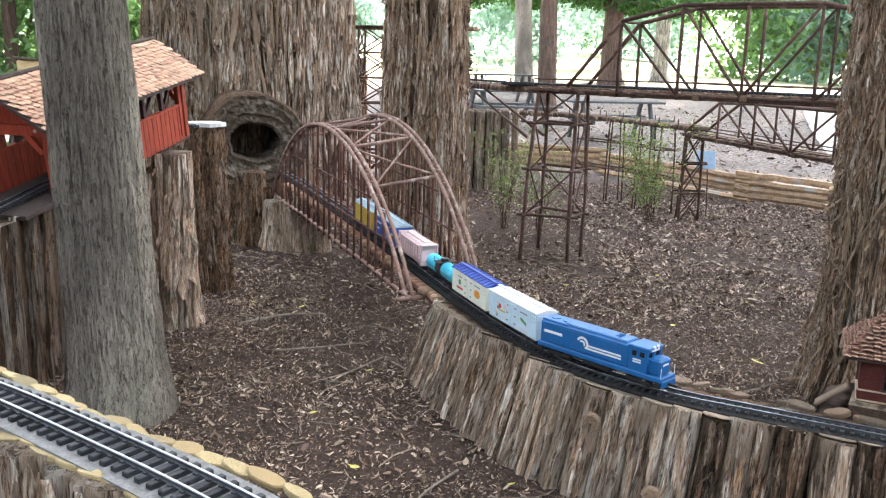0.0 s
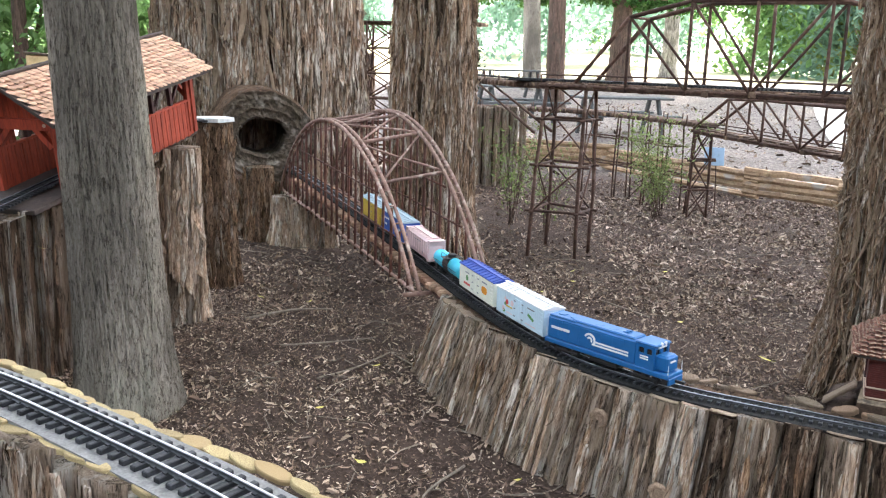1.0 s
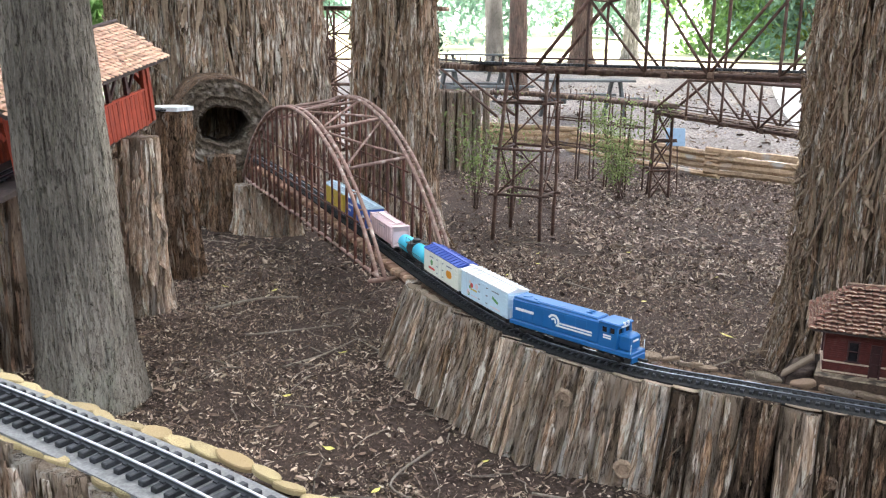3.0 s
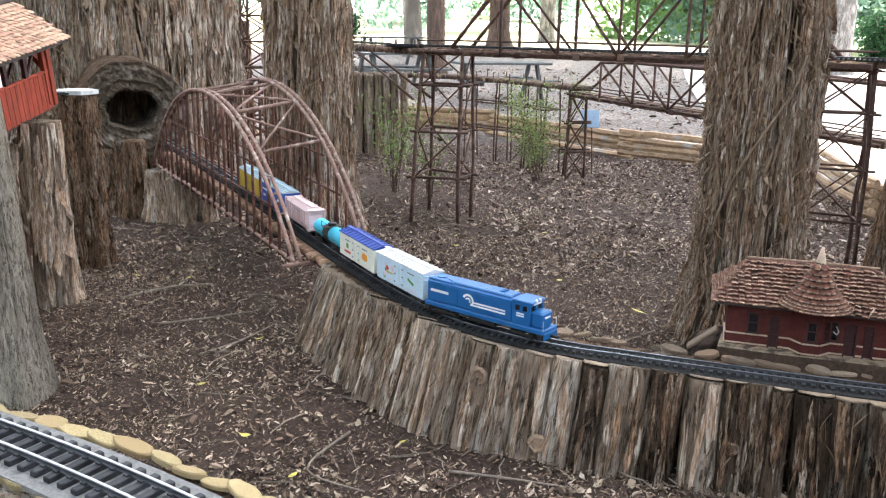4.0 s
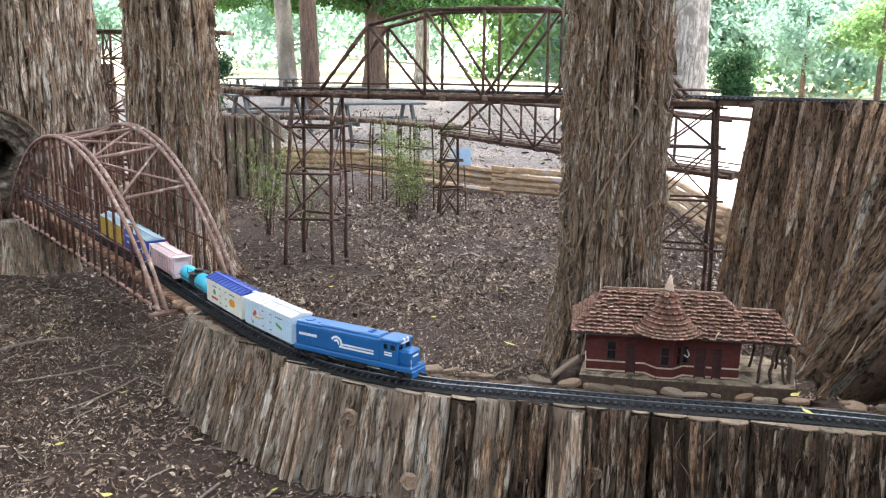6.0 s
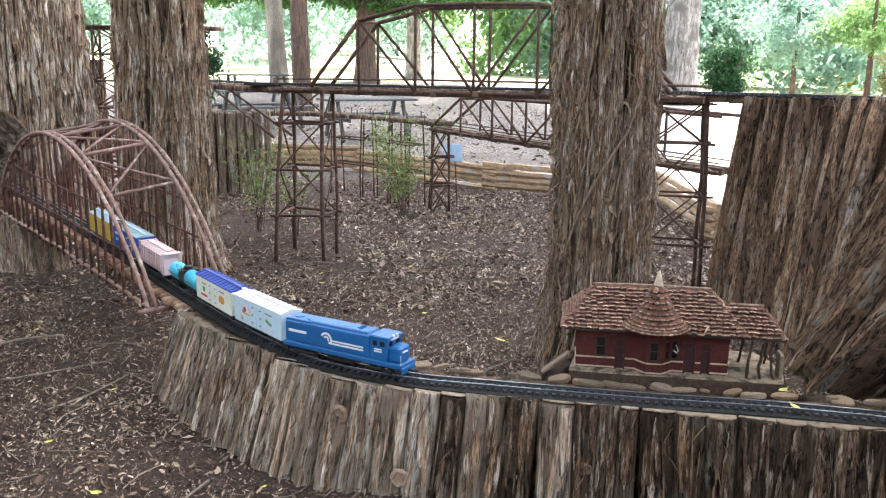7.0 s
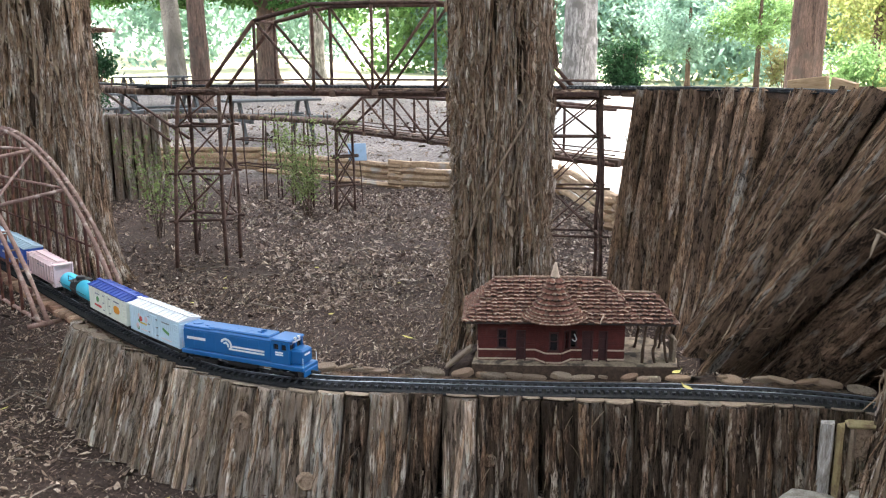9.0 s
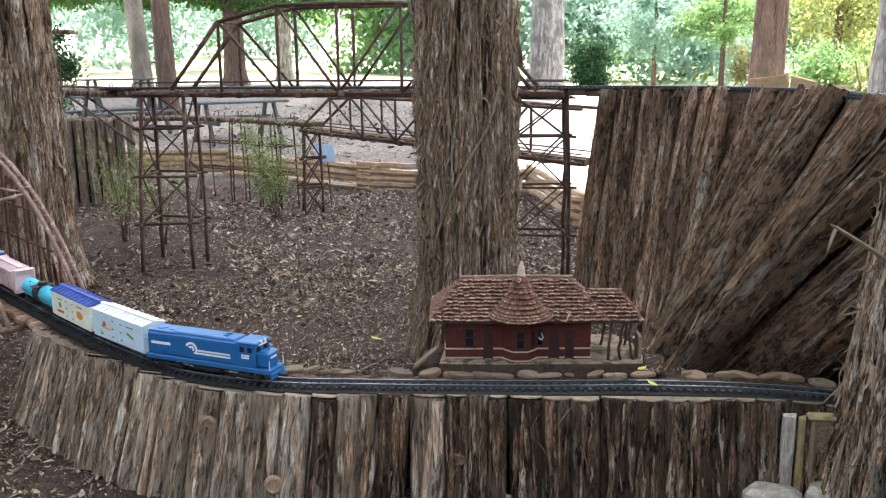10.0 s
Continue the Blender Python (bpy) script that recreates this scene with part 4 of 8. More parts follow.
# sawn slices along the edges of the track beds
def slices(root_label, line, z, seed, size=(0.06, 0.12), out=0.0, chance=1.0, side=1, mat=None, thick=(0.008, 0.014), narrow=(0.55, 0.8), tip=0.14):
    rng = random.Random(seed)
    pts = spline(line, 0.01)
    sd = sides(pts)
    i, n = 0, len(pts)
    variants = []
    for k in range(5):
        b = Build()
        cnt = 18
        rad = [0.5 * (1 + 0.22 * noise.noise((math.cos(2 * math.pi * j / cnt) * 1.3, math.sin(2 * math.pi * j / cnt) * 1.3, k * 3.1))) for j in range(cnt)]
        for zz, sc in ((-0.5, 0.98), (0.25, 1.0), (0.5, 0.9)):
            b.v += [(math.cos(2 * math.pi * j / cnt) * rad[j] * sc, math.sin(2 * math.pi * j / cnt) * rad[j] * sc, zz) for j in range(cnt)]
        b.f = [(r * cnt + j, r * cnt + (j + 1) % cnt, (r + 1) * cnt + (j + 1) % cnt, (r + 1) * cnt + j) for r in (0, 1) for j in range(cnt)]
        b.f.append(tuple(2 * cnt + j for j in range(cnt)))
        me = b.mesh("wood_slice")
        me.materials.append(mat or M_SAWN)
        variants.append(me)
    while i < n:
        w = rng.uniform(*size)
        d, r = sd[min(i, n - 1)]
        if rng.random() < chance:
            ob = new("wood_slice", rng.choice(variants))
            p = pts[min(i, n - 1)] + r * (out + rng.uniform(-0.008, 0.008)) * side
            ob.matrix_basis = Matrix.Translation((p.x, p.y, z + rng.uniform(-0.003, 0.004))) @ Euler((rng.gauss(0, tip), rng.gauss(0, tip), math.atan2(d.y, d.x) + rng.gauss(0, tip))).to_matrix().to_4x4() @ Matrix.Diagonal((w * 1.15, w * rng.uniform(*narrow), rng.uniform(*thick), 1))
            tagged(ob, root_label, "wood slice", group="slices along the track")
        i += int(w * 100)


slices("tan sawn wood slice edging the track bed", BACK_TOP, 0.384, 22, size=(0.03, 0.10), out=0.012, mat=M_EDGE, chance=0.7, side=-1, thick=(0.009, 0.022), narrow=(0.45, 0.7))
slices("yellow sawn wood slice edging the silver track", NEAR_FRONT, 0.906, 23, size=(0.05, 0.078), out=0.004, thick=(0.007, 0.011), narrow=(0.36, 0.55), tip=0.06)
slices("yellow sawn wood slice edging the silver track", NEAR_BACK, 0.906, 24, size=(0.05, 0.08), out=-0.006, thick=(0.007, 0.011), narrow=(0.36, 0.55), tip=0.06)


def vine(label, pts, r, seed):
    """A thin dry vine clinging to a trunk."""
    line = spline(pts, 0.03)
    rng = random.Random(seed)
    root = tagged(part("vine", Build().tube([p + Vector((rng.gauss(0, 0.002), rng.gauss(0, 0.002), 0)) for p in line], [r * rng.uniform(0.7, 1.2) for _ in line], 6), M_STRIP, label=label, smooth=True), category="vine")


def round_trunk(cx, cy, r, rows):
    """Points on a trunk's face from (angle in degrees, height) pairs."""
    return [(cx + math.cos(radians(a)) * r, cy + math.sin(radians(a)) * r, z) for a, z in rows]


vine("dry brown vine slanting across the cedar trunk", round_trunk(2.10, 3.985, 0.262, [(205, 0.62), (222, 0.85), (240, 1.02), (258, 1.17), (272, 1.28), (284, 1.45)]), 0.007, 1)
vine("thin dry vine on the cedar trunk", round_trunk(2.10, 3.985, 0.258, [(200, 1.05), (212, 1.22), (226, 1.5), (232, 1.8)]), 0.005, 2)

for a_, z_, r_ in ((262, 1.33, 0.012), (248, 0.95, 0.014), (285, 0.62, 0.010)):
    rr = curve_at([(0, 0.228), (0.25, 0.203), (0.7, 0.189), (1.8, 0.174)], z_) + 0.002
    b_ = Build()
    for k_ in range(14):
        for q_, o_ in ((1.0, 0.0), (0.7, 0.008), (0.35, 0.003)):
            an = k_ / 14 * 6.2832
            side = radians(a_) + math.cos(an) * r_ * q_ * 1.3 / rr
            b_.v.append((math.cos(side) * (rr + o_) - 0.04 * z_, math.sin(side) * (rr + o_), z_ + math.sin(an) * r_ * q_))
    b_.f = [(3 * k_ + j_, 3 * ((k_ + 1) % 14) + j_, 3 * ((k_ + 1) % 14) + j_ + 1, 3 * k_ + j_ + 1) for k_ in range(14) for j_ in (0, 1)] + [tuple(3 * k_ + 2 for k_ in range(14))]
    part("branch_scar", b_, M_GREYBARK, small, "dark healed branch scar", smooth=True)


def stub_twigs(root, cx, cy, rows):
    """Broken dead twigs that stick out of a trunk: (angle, height, radius of the trunk, length)."""
    for i, (a, z, r, ln) in enumerate(rows):
        d = Vector((math.cos(radians(a)), math.sin(radians(a)), 0))
        s = Vector((d.x * (r - 0.02), d.y * (r - 0.02), z))
        part("stub_twig", Build().tube([s, s + d * ln * 0.5 + Vector((0, 0, ln * 0.25)), s + d * ln * 0.7 + Vector((0, 0, ln * 0.8))], [0.012, 0.009, 0.004], 6), M_OLDSTUB, root, "short broken dead twig", smooth=True)


M_OLDSTUB = surf("dead_twig", (0.025, 0.018, 0.014), (0.11, 0.085, 0.066), size=0.03, rough=0.95, bump=0.6, relief=0.003)
stub_twigs(near_cedar, 2.10, 3.985, ((328, 1.50, 0.22, 0.07), (332, 1.62, 0.22, 0.09), (325, 1.74, 0.22, 0.06), (152, 1.52, 0.22, 0.07)))


# ---- arch bridge ----
def arc_point(a, b, s, h, lift=0.0):
    """A point at share s of a circular arc that stands on the chord from a to b and rises by h."""
    a, b = Vector(a), Vector(b)
    span = (b - a).length
    rad = ((span / 2) ** 2 + h * h) / (2 * h)
    u = (s - 0.5) * span
    return a.lerp(b, s) + Vector((0, 0, math.sqrt(max(0.0, rad * rad - u * u)) - (rad - h) + lift))


def arch_bridge():
    root = thing("arch_bridge", (-0.55, 5.62, 0.35), "arched footbridge-like railway bridge of red-brown twigs", "bridge")
    inv = Matrix.Translation(-Vector(root.location))

    def P(name, b, mat, label="", smooth=True):
        ob = part(name, b, mat, root, label, smooth)
        ob.matrix_parent_inverse = inv
        return ob
    L0, L1 = Vector((-0.165, 4.288, 0.345)), Vector((-1.461, 7.066, 0.435))
    R0, R1 = Vector((0.193, 4.537, 0.36)), Vector((-1.06, 7.22, 0.46))
    hl, hr = 0.735, 0.775
    k = 0
    for a, b, h in ((L0, L1, hl), (R0, R1, hr)):
        side = (b - a).cross(Vector((0, 0, 1))).normalized()
        for off, lift in ((-0.02, 0.0), (0.02, 0.0)):
            pts = [arc_point(a, b, i / 40, h, lift) + side * off for i in range(41)]
            P("arch_rib", Build().tube(pts, [0.0115 * (1 + 0.1 * math.sin(i * 1.7 + off * 90)) for i in range(41)], 8), M_ARCHTWIG, "pale bent twig")
        # short rungs between the twin ribs
        for i in range(1, 30):
            p = arc_point(a, b, i / 30, h, 0.004)
            P("rung", Build().stick(p - side * 0.026, p + side * 0.026, 0.0055, 100 + i, 5, 0.02, 2), M_ARCHTWIG)
        # bottom tie
        P("bottom_chord", Build().stick(a + Vector((0, 0, 0.0)), b, 0.011, 7 + k, 7, 0.004, 10), M_ARCHTWIG)
        # foot
        P("foot", Build().stick(a - side * 0.075, a + side * 0.085, 0.013, 9 + k, 7, 0.02, 3), M_ARCHTWIG)
        # hangers down to the bottom chord
        n = 23
        for i in range(1, n):
            s = i / n
            t = arc_point(a, b, s, h)
            q = a.lerp(b, s) + Vector((0, 0, -0.02))
            P("hanger", Build().stick(q, t, 0.0095 if i % 2 else 0.0075, 40 + i + 50 * k, 6, 0.008, 4), M_TWIG)
        # light horizontal runners through the hangers
        for zz in (0.23, 0.42):
            lo = 0.5 - 0.5 * math.sqrt(max(0.0, 1 - zz / h)) + 0.03
            P("runner", Build().stick(a.lerp(b, lo) + Vector((0, 0, zz)), a.lerp(b, 1 - lo) + Vector((0, 0, zz)), 0.006, 71 + k, 5, 0.004, 8), M_TWIG)
        k += 1
    # cross members between the arches
    la, lb = [], []
    for s in (0.19, 0.33, 0.47, 0.61, 0.75):
        p, q = arc_point(L0, L1, s, hl, -0.01), arc_point(R0, R1, s, hr, -0.01)
        la.append(p)
        lb.append(q)
        P("cross_bar", Build().stick(p, q, 0.0115, int(s * 100), 7, 0.01, 4), M_ARCHTWIG)
    for i in range(4):
        P("brace", Build().stick(la[i], lb[i + 1], 0.008, 300 + i, 6, 0.01, 4), M_ARCHTWIG)
        P("brace", Build().stick(lb[i], la[i + 1], 0.008, 320 + i, 6, 0.01, 4), M_ARCHTWIG)
    # deck of short split blocks under the track
    line = spline(FRONT_LINE[1:6], 0.052)
    me = Build().box(Matrix(), 0.235, 0.044, 0.035, 0.008).mesh("deck_block")
    me.materials.append(M_DECKWOOD)
    rng = random.Random(5)
    for i, (p, (d, r)) in enumerate(zip(line, sides(line))):
        if p.y > 7.3 or p.y < 4.2:
            continue
        ob = P("deck_block", me, M_DECKWOOD, smooth=False)
        ob.matrix_basis = facing(p + Vector((0, 0, -0.031 + rng.uniform(-0.003, 0.003))) + r * rng.uniform(-0.012, 0.012), r + d * rng.gauss(0, 0.03), d)
    for s in (-1, 1):
        pts = [p + r * 0.09 * s + Vector((0, 0, -0.055)) for p, (d, r) in zip(line, sides(line)) if 4.15 < p.y < 7.3]
        P("stringer", Build().tube(pts, 0.013, 7), M_TWIG)
    return root


M_DECKWOOD = surf("deck_block_wood", (0.18, 0.10, 0.065), (0.45, 0.31, 0.20), size=0.02, rough=0.85, bump=0.4, relief=0.003, vary=0.4, tint=(0.20, 0.085, 0.055))
arch_bridge()


# ---- trestles ----
def lattice(root, inv, a, b, c, d, levels, r, mat, seed, diag=True, steps=None, thin=1.0):
    """Two leaning posts a-b and c-d with rungs and crossed braces between them."""
    a, b, c, d = Vector(a), Vector(b), Vector(c), Vector(d)
    steps = steps or ([0.0, 0.27, 0.54, 0.81, 1.0] if levels == 4 else [i / levels for i in range(levels + 1)])
    for i in range(levels + 1):
        t0, t1 = steps[i], steps[min(i + 1, levels)]
        ex = (c - a).normalized() * 0.065
        if i > 0:
            ob = part("rung", Build().stick(a.lerp(b, t0) - ex, c.lerp(d, t0) + ex, r * 0.9 * thin, seed + i, 6, 0.01, 3), mat, root, smooth=True)
            ob.matrix_parent_inverse = inv
        if i < levels and diag:
            if levels == 4 and i == 0:
                continue
            for p, q in ((a.lerp(b, t0), c.lerp(d, t1)), (c.lerp(d, t0), a.lerp(b, t1)))[:1 if levels == 4 and thin > 0.7 else 2]:
                ob = part("brace", Build().stick(p, q, r * 0.6 * thin, seed + 31 + i, 5, 0.015, 3), mat, root, smooth=True)
                ob.matrix_parent_inverse = inv


def tower(label, feet, tops, levels, r=0.017, mat=None, seed=0, group="trestle towers", steps=None, thin=1.0, crossed=(0, 1, 2, 3)):
    """A four-legged trestle tower: feet and tops go round in the same order."""
    mat = mat or M_DARKTWIG
    root = tagged(thing("trestle_tower", (feet[0][0], feet[0][1], 0), label, "trestle"), group=group)
    inv = Matrix.Translation(-Vector(root.location))
    for i, (f, t) in enumerate(zip(feet, tops)):
        ob = part("post", Build().stick(f, t, r, seed + i, 7, 0.012, 6), mat, root, smooth=True)
        ob.matrix_parent_inverse = inv
    n = len(feet)
    for i in range(n):
        j = (i + 1) % n
        lattice(root, inv, feet[i], tops[i], feet[j], tops[j], levels, r, mat, seed + 10 * i, diag=i in crossed, steps=steps, thin=thin)
    return root


def truss_bridge(name_label, a, b, z_deck, nodes, top_h, half, mat, deck_mat, seed, z_low=0.0, rails=True, guard=0.0):
    """A through truss: nodes are (share of the span, height over the deck) of the top chord's corners; its ends stand at the deck."""
    a, b = Vector((a[0], a[1], z_deck[0])), Vector((b[0], b[1], z_deck[1]))
    root = thing("truss_bridge", a, name_label, "bridge")
    inv = Matrix.Translation(-a)
    side = (b - a).cross(Vector((0, 0, 1))).normalized()

    def P(nm, bd, m=None, sm=True):
        ob = part(nm, bd, m or mat, root, smooth=sm)
        ob.matrix_parent_inverse = inv
        return ob
    for s in (-1, 1):
        o = side * half * s
        low = [a.lerp(b, q) + o + Vector((0, 0, -0.03)) for q, h in nodes]
        top = [a.lerp(b, q) + o + Vector((0, 0, h)) for q, h in nodes]
        for i in range(len(nodes) - 1):
            P("chord", Build().stick(low[i], low[i + 1], 0.013, seed + i, 6, 0.004, 3))
            P("chord", Build().stick(top[i], top[i + 1], 0.016, seed + 20 + i, 7, 0.004, 3))
            if nodes[i][1] > 0.03:
                P("post", Build().stick(low[i] - Vector((0, 0, 0.03)), top[i] + Vector((0, 0, 0.01)), 0.0125, seed + 40 + i, 6, 0.006, 3))
            if 0 < i < len(nodes) - 2:
                if i < len(nodes) / 2 - 1:
                    P("brace", Build().stick(top[i], low[i + 1], 0.011, seed + 60 + i, 6, 0.006, 3))
                else:
                    P("brace", Build().stick(low[i], top[i + 1], 0.011, seed + 60 + i, 6, 0.006, 3))
        if guard:
            P("guard_rail", Build().stick(a + o * 0.9 + Vector((0, 0, guard)), b + o * 0.9 + Vector((0, 0, guard)), 0.006, seed + 90, 5, 0.003, 8))
    for i, (q, h) in enumerate(nodes[1:-1]):
        c = a.lerp(b, q) + Vector((0, 0, h))
        P("cross_bar", Build().stick(c - side * half, c + side * half, 0.010, seed + 70 + i, 6, 0.01, 3))
    for i in range(int((b - a).length / 0.085)):
        c = a.lerp(b, (i + 0.5) * 0.085 / (b - a).length) + Vector((0, 0, -0.035 + 0.004 * math.sin(i * 2.3)))
        reach = half + (0.016 if math.sin(i * 2.9) + math.sin(i * 1.3) > 0.75 else -0.012)
        P("floor_beam", Build().beam(c - side * reach, c + side * reach, 0.045 + 0.016 * math.sin(i * 4.1), 0.045 + 0.010 * math.sin(i * 3.3), bevel=0.005), deck_mat, False)
    for o in (-half + 0.006, half - 0.006):
        P("stringer", Build().beam(a + side * o + Vector((0, 0, -0.037)), b + side * o + Vector((0, 0, -0.037)), 0.02, 0.036, bevel=0.004), M_DARKTWIG, False)
    for o in (-0.055, 0.055):
        P("stringer", Build().beam(a + side * o + Vector((0, 0, -0.032)), b + side * o + Vector((0, 0, -0.032)), 0.05, 0.06, bevel=0.004), deck_mat, False)
    return root


M_DECKDARK = surf("dark_deck_wood", (0.045, 0.027, 0.020), (0.20, 0.125, 0.085), size=0.05, rough=0.85, bump=0.4, relief=0.003, spot=(0.36, 0.25, 0.15), spot_at=(0.60, 0.66), spot_size=0.12, vary=0.4)
UA, UB = (0.75, 7.15), (3.32, 5.03)
UL = math.hypot(UB[0] - UA[0], UB[1] - UA[1])
UNODES = [(0.33 / UL, 0.0), (0.77 / UL, 0.49), (1.25 / UL, 0.595), (1.72 / UL, 0.595), (2.2 / UL, 0.585), (2.68 / UL, 0.48), (3.12 / UL, 0.0)]
truss_bridge("long dark twig truss bridge high over the mulch", UA, UB, (1.395, 1.395), UNODES, 0.6, 0.15, M_DARKTWIG, M_DECKDARK, 400, guard=0.05)
tower("tall four-legged trestle tower of dark twigs under the truss bridge", [(0.595, 6.774, 0), (0.968, 6.70, 0), (1.11, 6.95, 0), (0.784, 7.234, 0)],
      [(0.70, 6.95, 1.36), (0.99, 6.78, 1.36), (1.10, 7.0, 1.36), (0.80, 7.20, 1.36)], 4, r=0.0155, seed=500, thin=0.8)
tower("slim trestle tower of dark twigs beside the tall log wall", [(3.0, 5.16, 0), (3.33, 4.97, 0), (3.42, 5.2, 0), (3.08, 5.38, 0)],
      [(3.03, 5.18, 1.35), (3.31, 5.0, 1.35), (3.38, 5.16, 1.35), (3.1, 5.34, 1.35)], 4, r=0.0155, seed=540, steps=[0.0, 0.28, 0.53, 0.79, 0.985], thin=0.62)


def approach(label, pts, z, r, mat, seed, posts=True):
    """A plain twig deck on stringers with short guard posts."""
    line = spline([(x, y, z) for x, y in pts], 0.16)
    root = thing("trestle_deck", line[0], label, "trestle")
    inv = Matrix.Translation(-line[0])
    sd = sides(line)

    def P(nm, bd, m):
        ob = part(nm, bd, m, root, smooth=True)
        ob.matrix_parent_inverse = inv
    for o in (-0.06, 0.06):
        P("stringer", Build().tube([p + rr * o + Vector((0, 0, -0.03)) for p, (d, rr) in zip(line, sd)], 0.024, 6), M_DECKDARK)
    for i, (p, (d, rr)) in enumerate(zip(line, sd)):
        for g in (-0.04, 0.04):
            c = p + d * g + Vector((0, 0, -0.04))
            P("floor_beam", Build().beam(c - rr * 0.115, c + rr * 0.115, 0.055, 0.05, bevel=0.006), M_DECKDARK)
        if posts and i % 2 == 0:
            for s in (-1, 1):
                P("guard_post", Build().stick(p + rr * 0.1 * s + Vector((0, 0, -0.06)), p + rr * 0.1 * s + Vector((0, 0, 0.05)), 0.006, seed + 50 + i, 5, 0.01, 1), mat)
    return root


approach("dark twig trestle deck curving away behind the cedar", [(0.75, 7.15), (0.42, 7.75), (0.12, 8.7), (-0.05, 9.8)], 1.395, 0.012, M_DARKTWIG, 600)
track("far model railway track on the curving trestle", [(0.45, 7.7, 1.395), (0.12, 8.7, 1.395), (-0.05, 9.8, 1.395)], 0.003, M_DULLRAIL, parts=False, felt=False)
# long knees that prop the left deck
knees = thing("trestle_brace", (0.75, 7.15, 0.9), "long slanting twig props under the trestle deck", "trestle")
for i, (p, q) in enumerate((((0.78, 7.2, 0.98), (0.28, 8.3, 1.34)), ((0.62, 7.0, 0.98), (0.15, 8.2, 1.34)))):
    part("brace", Build().stick(p, q, 0.011, 640 + i, 6, 0.01, 4), M_DARKTWIG, knees, smooth=True).matrix_parent_inverse = Matrix.Translation(-Vector(knees.location))

# lower line behind: trestle, then a truss that drops towards the tall wall
LA, LB = (2.5, 8.85), (4.05, 5.85)
LL = math.hypot(LB[0] - LA[0], LB[1] - LA[1])
LNODES = [(0.0, 0.0), (0.45 / LL, 0.33), (0.9 / LL, 0.36), (1.35 / LL, 0.37), (1.8 / LL, 0.38), (2.25 / LL, 0.39), (2.7 / LL, 0.40), (LL / LL, 0.40)]
truss_bridge("low twig truss bridge running behind the tall one", LA, LB, (0.93, 0.80), LNODES, 0.4, 0.14, M_DARKTWIG, M_DECKDARK, 700, guard=0.04)
approach("low trestle deck of twigs in front of the rail fence", [(-0.7, 11.1), (0.5, 10.95), (1.3, 10.75), (1.75, 10.35), (2.15, 9.6), (2.5, 8.85)], 1.0, 0.012, M_DARKTWIG, 760)
BENTS = [(1.60, 10.52), (1.93, 10.05), (2.18, 9.58), (2.34, 9.2)]
for i, ((x0, y0), (x1, y1)) in enumerate(zip(BENTS, BENTS[1:])):
    w = Vector((y1 - y0, x0 - x1, 0)).normalized() * 0.115
    t = Vector((y1 - y0, x0 - x1, 0)).normalized() * 0.085
    a, b = Vector((x0, y0, 0)), Vector((x1, y1, 0)) - (Vector((x1, y1, 0)) - Vector((x0, y0, 0))).normalized() * 0.05
    up = Vector((0, 0, 0.94))
    tower("low trestle bay of thin crossed twigs", [a - w, b - w, b + w, a + w], [a - t + up, b - t + up, b + t + up, a + t + up], 2, r=0.0095, seed=800 + 40 * i, group="trestle bays", steps=[0.0, 0.42, 0.74], crossed=(0,) if i == 1 else ())
tower("short trestle tower of thin dark twigs", [(2.374, 8.753, 0), (2.585, 8.80, 0), (2.63, 8.98, 0), (2.40, 8.98, 0)], [(2.41, 8.80, 0.90), (2.57, 8.80, 0.90), (2.60, 8.95, 0.90), (2.43, 8.95, 0.90)], 3, r=0.013, seed=930)

# trestle seen in the gap between the two great trunks
tower("tall lattice trestle of dark twigs between the cedars", [(-1.35, 11.6, 0), (-0.75, 11.5, 0), (-0.7, 12.0, 0), (-1.3, 12.1, 0)], [(-1.3, 11.7, 2.0), (-0.8, 11.6, 2.0), (-0.75, 11.95, 2.0), (-1.25, 12.05, 2.0)], 6, seed=960)
approach("high twig deck between the cedars", [(-2.6, 12.0), (-1.4, 11.85), (-0.3, 11.6), (0.2, 11.4)], 2.03, 0.012, M_DARKTWIG, 990)


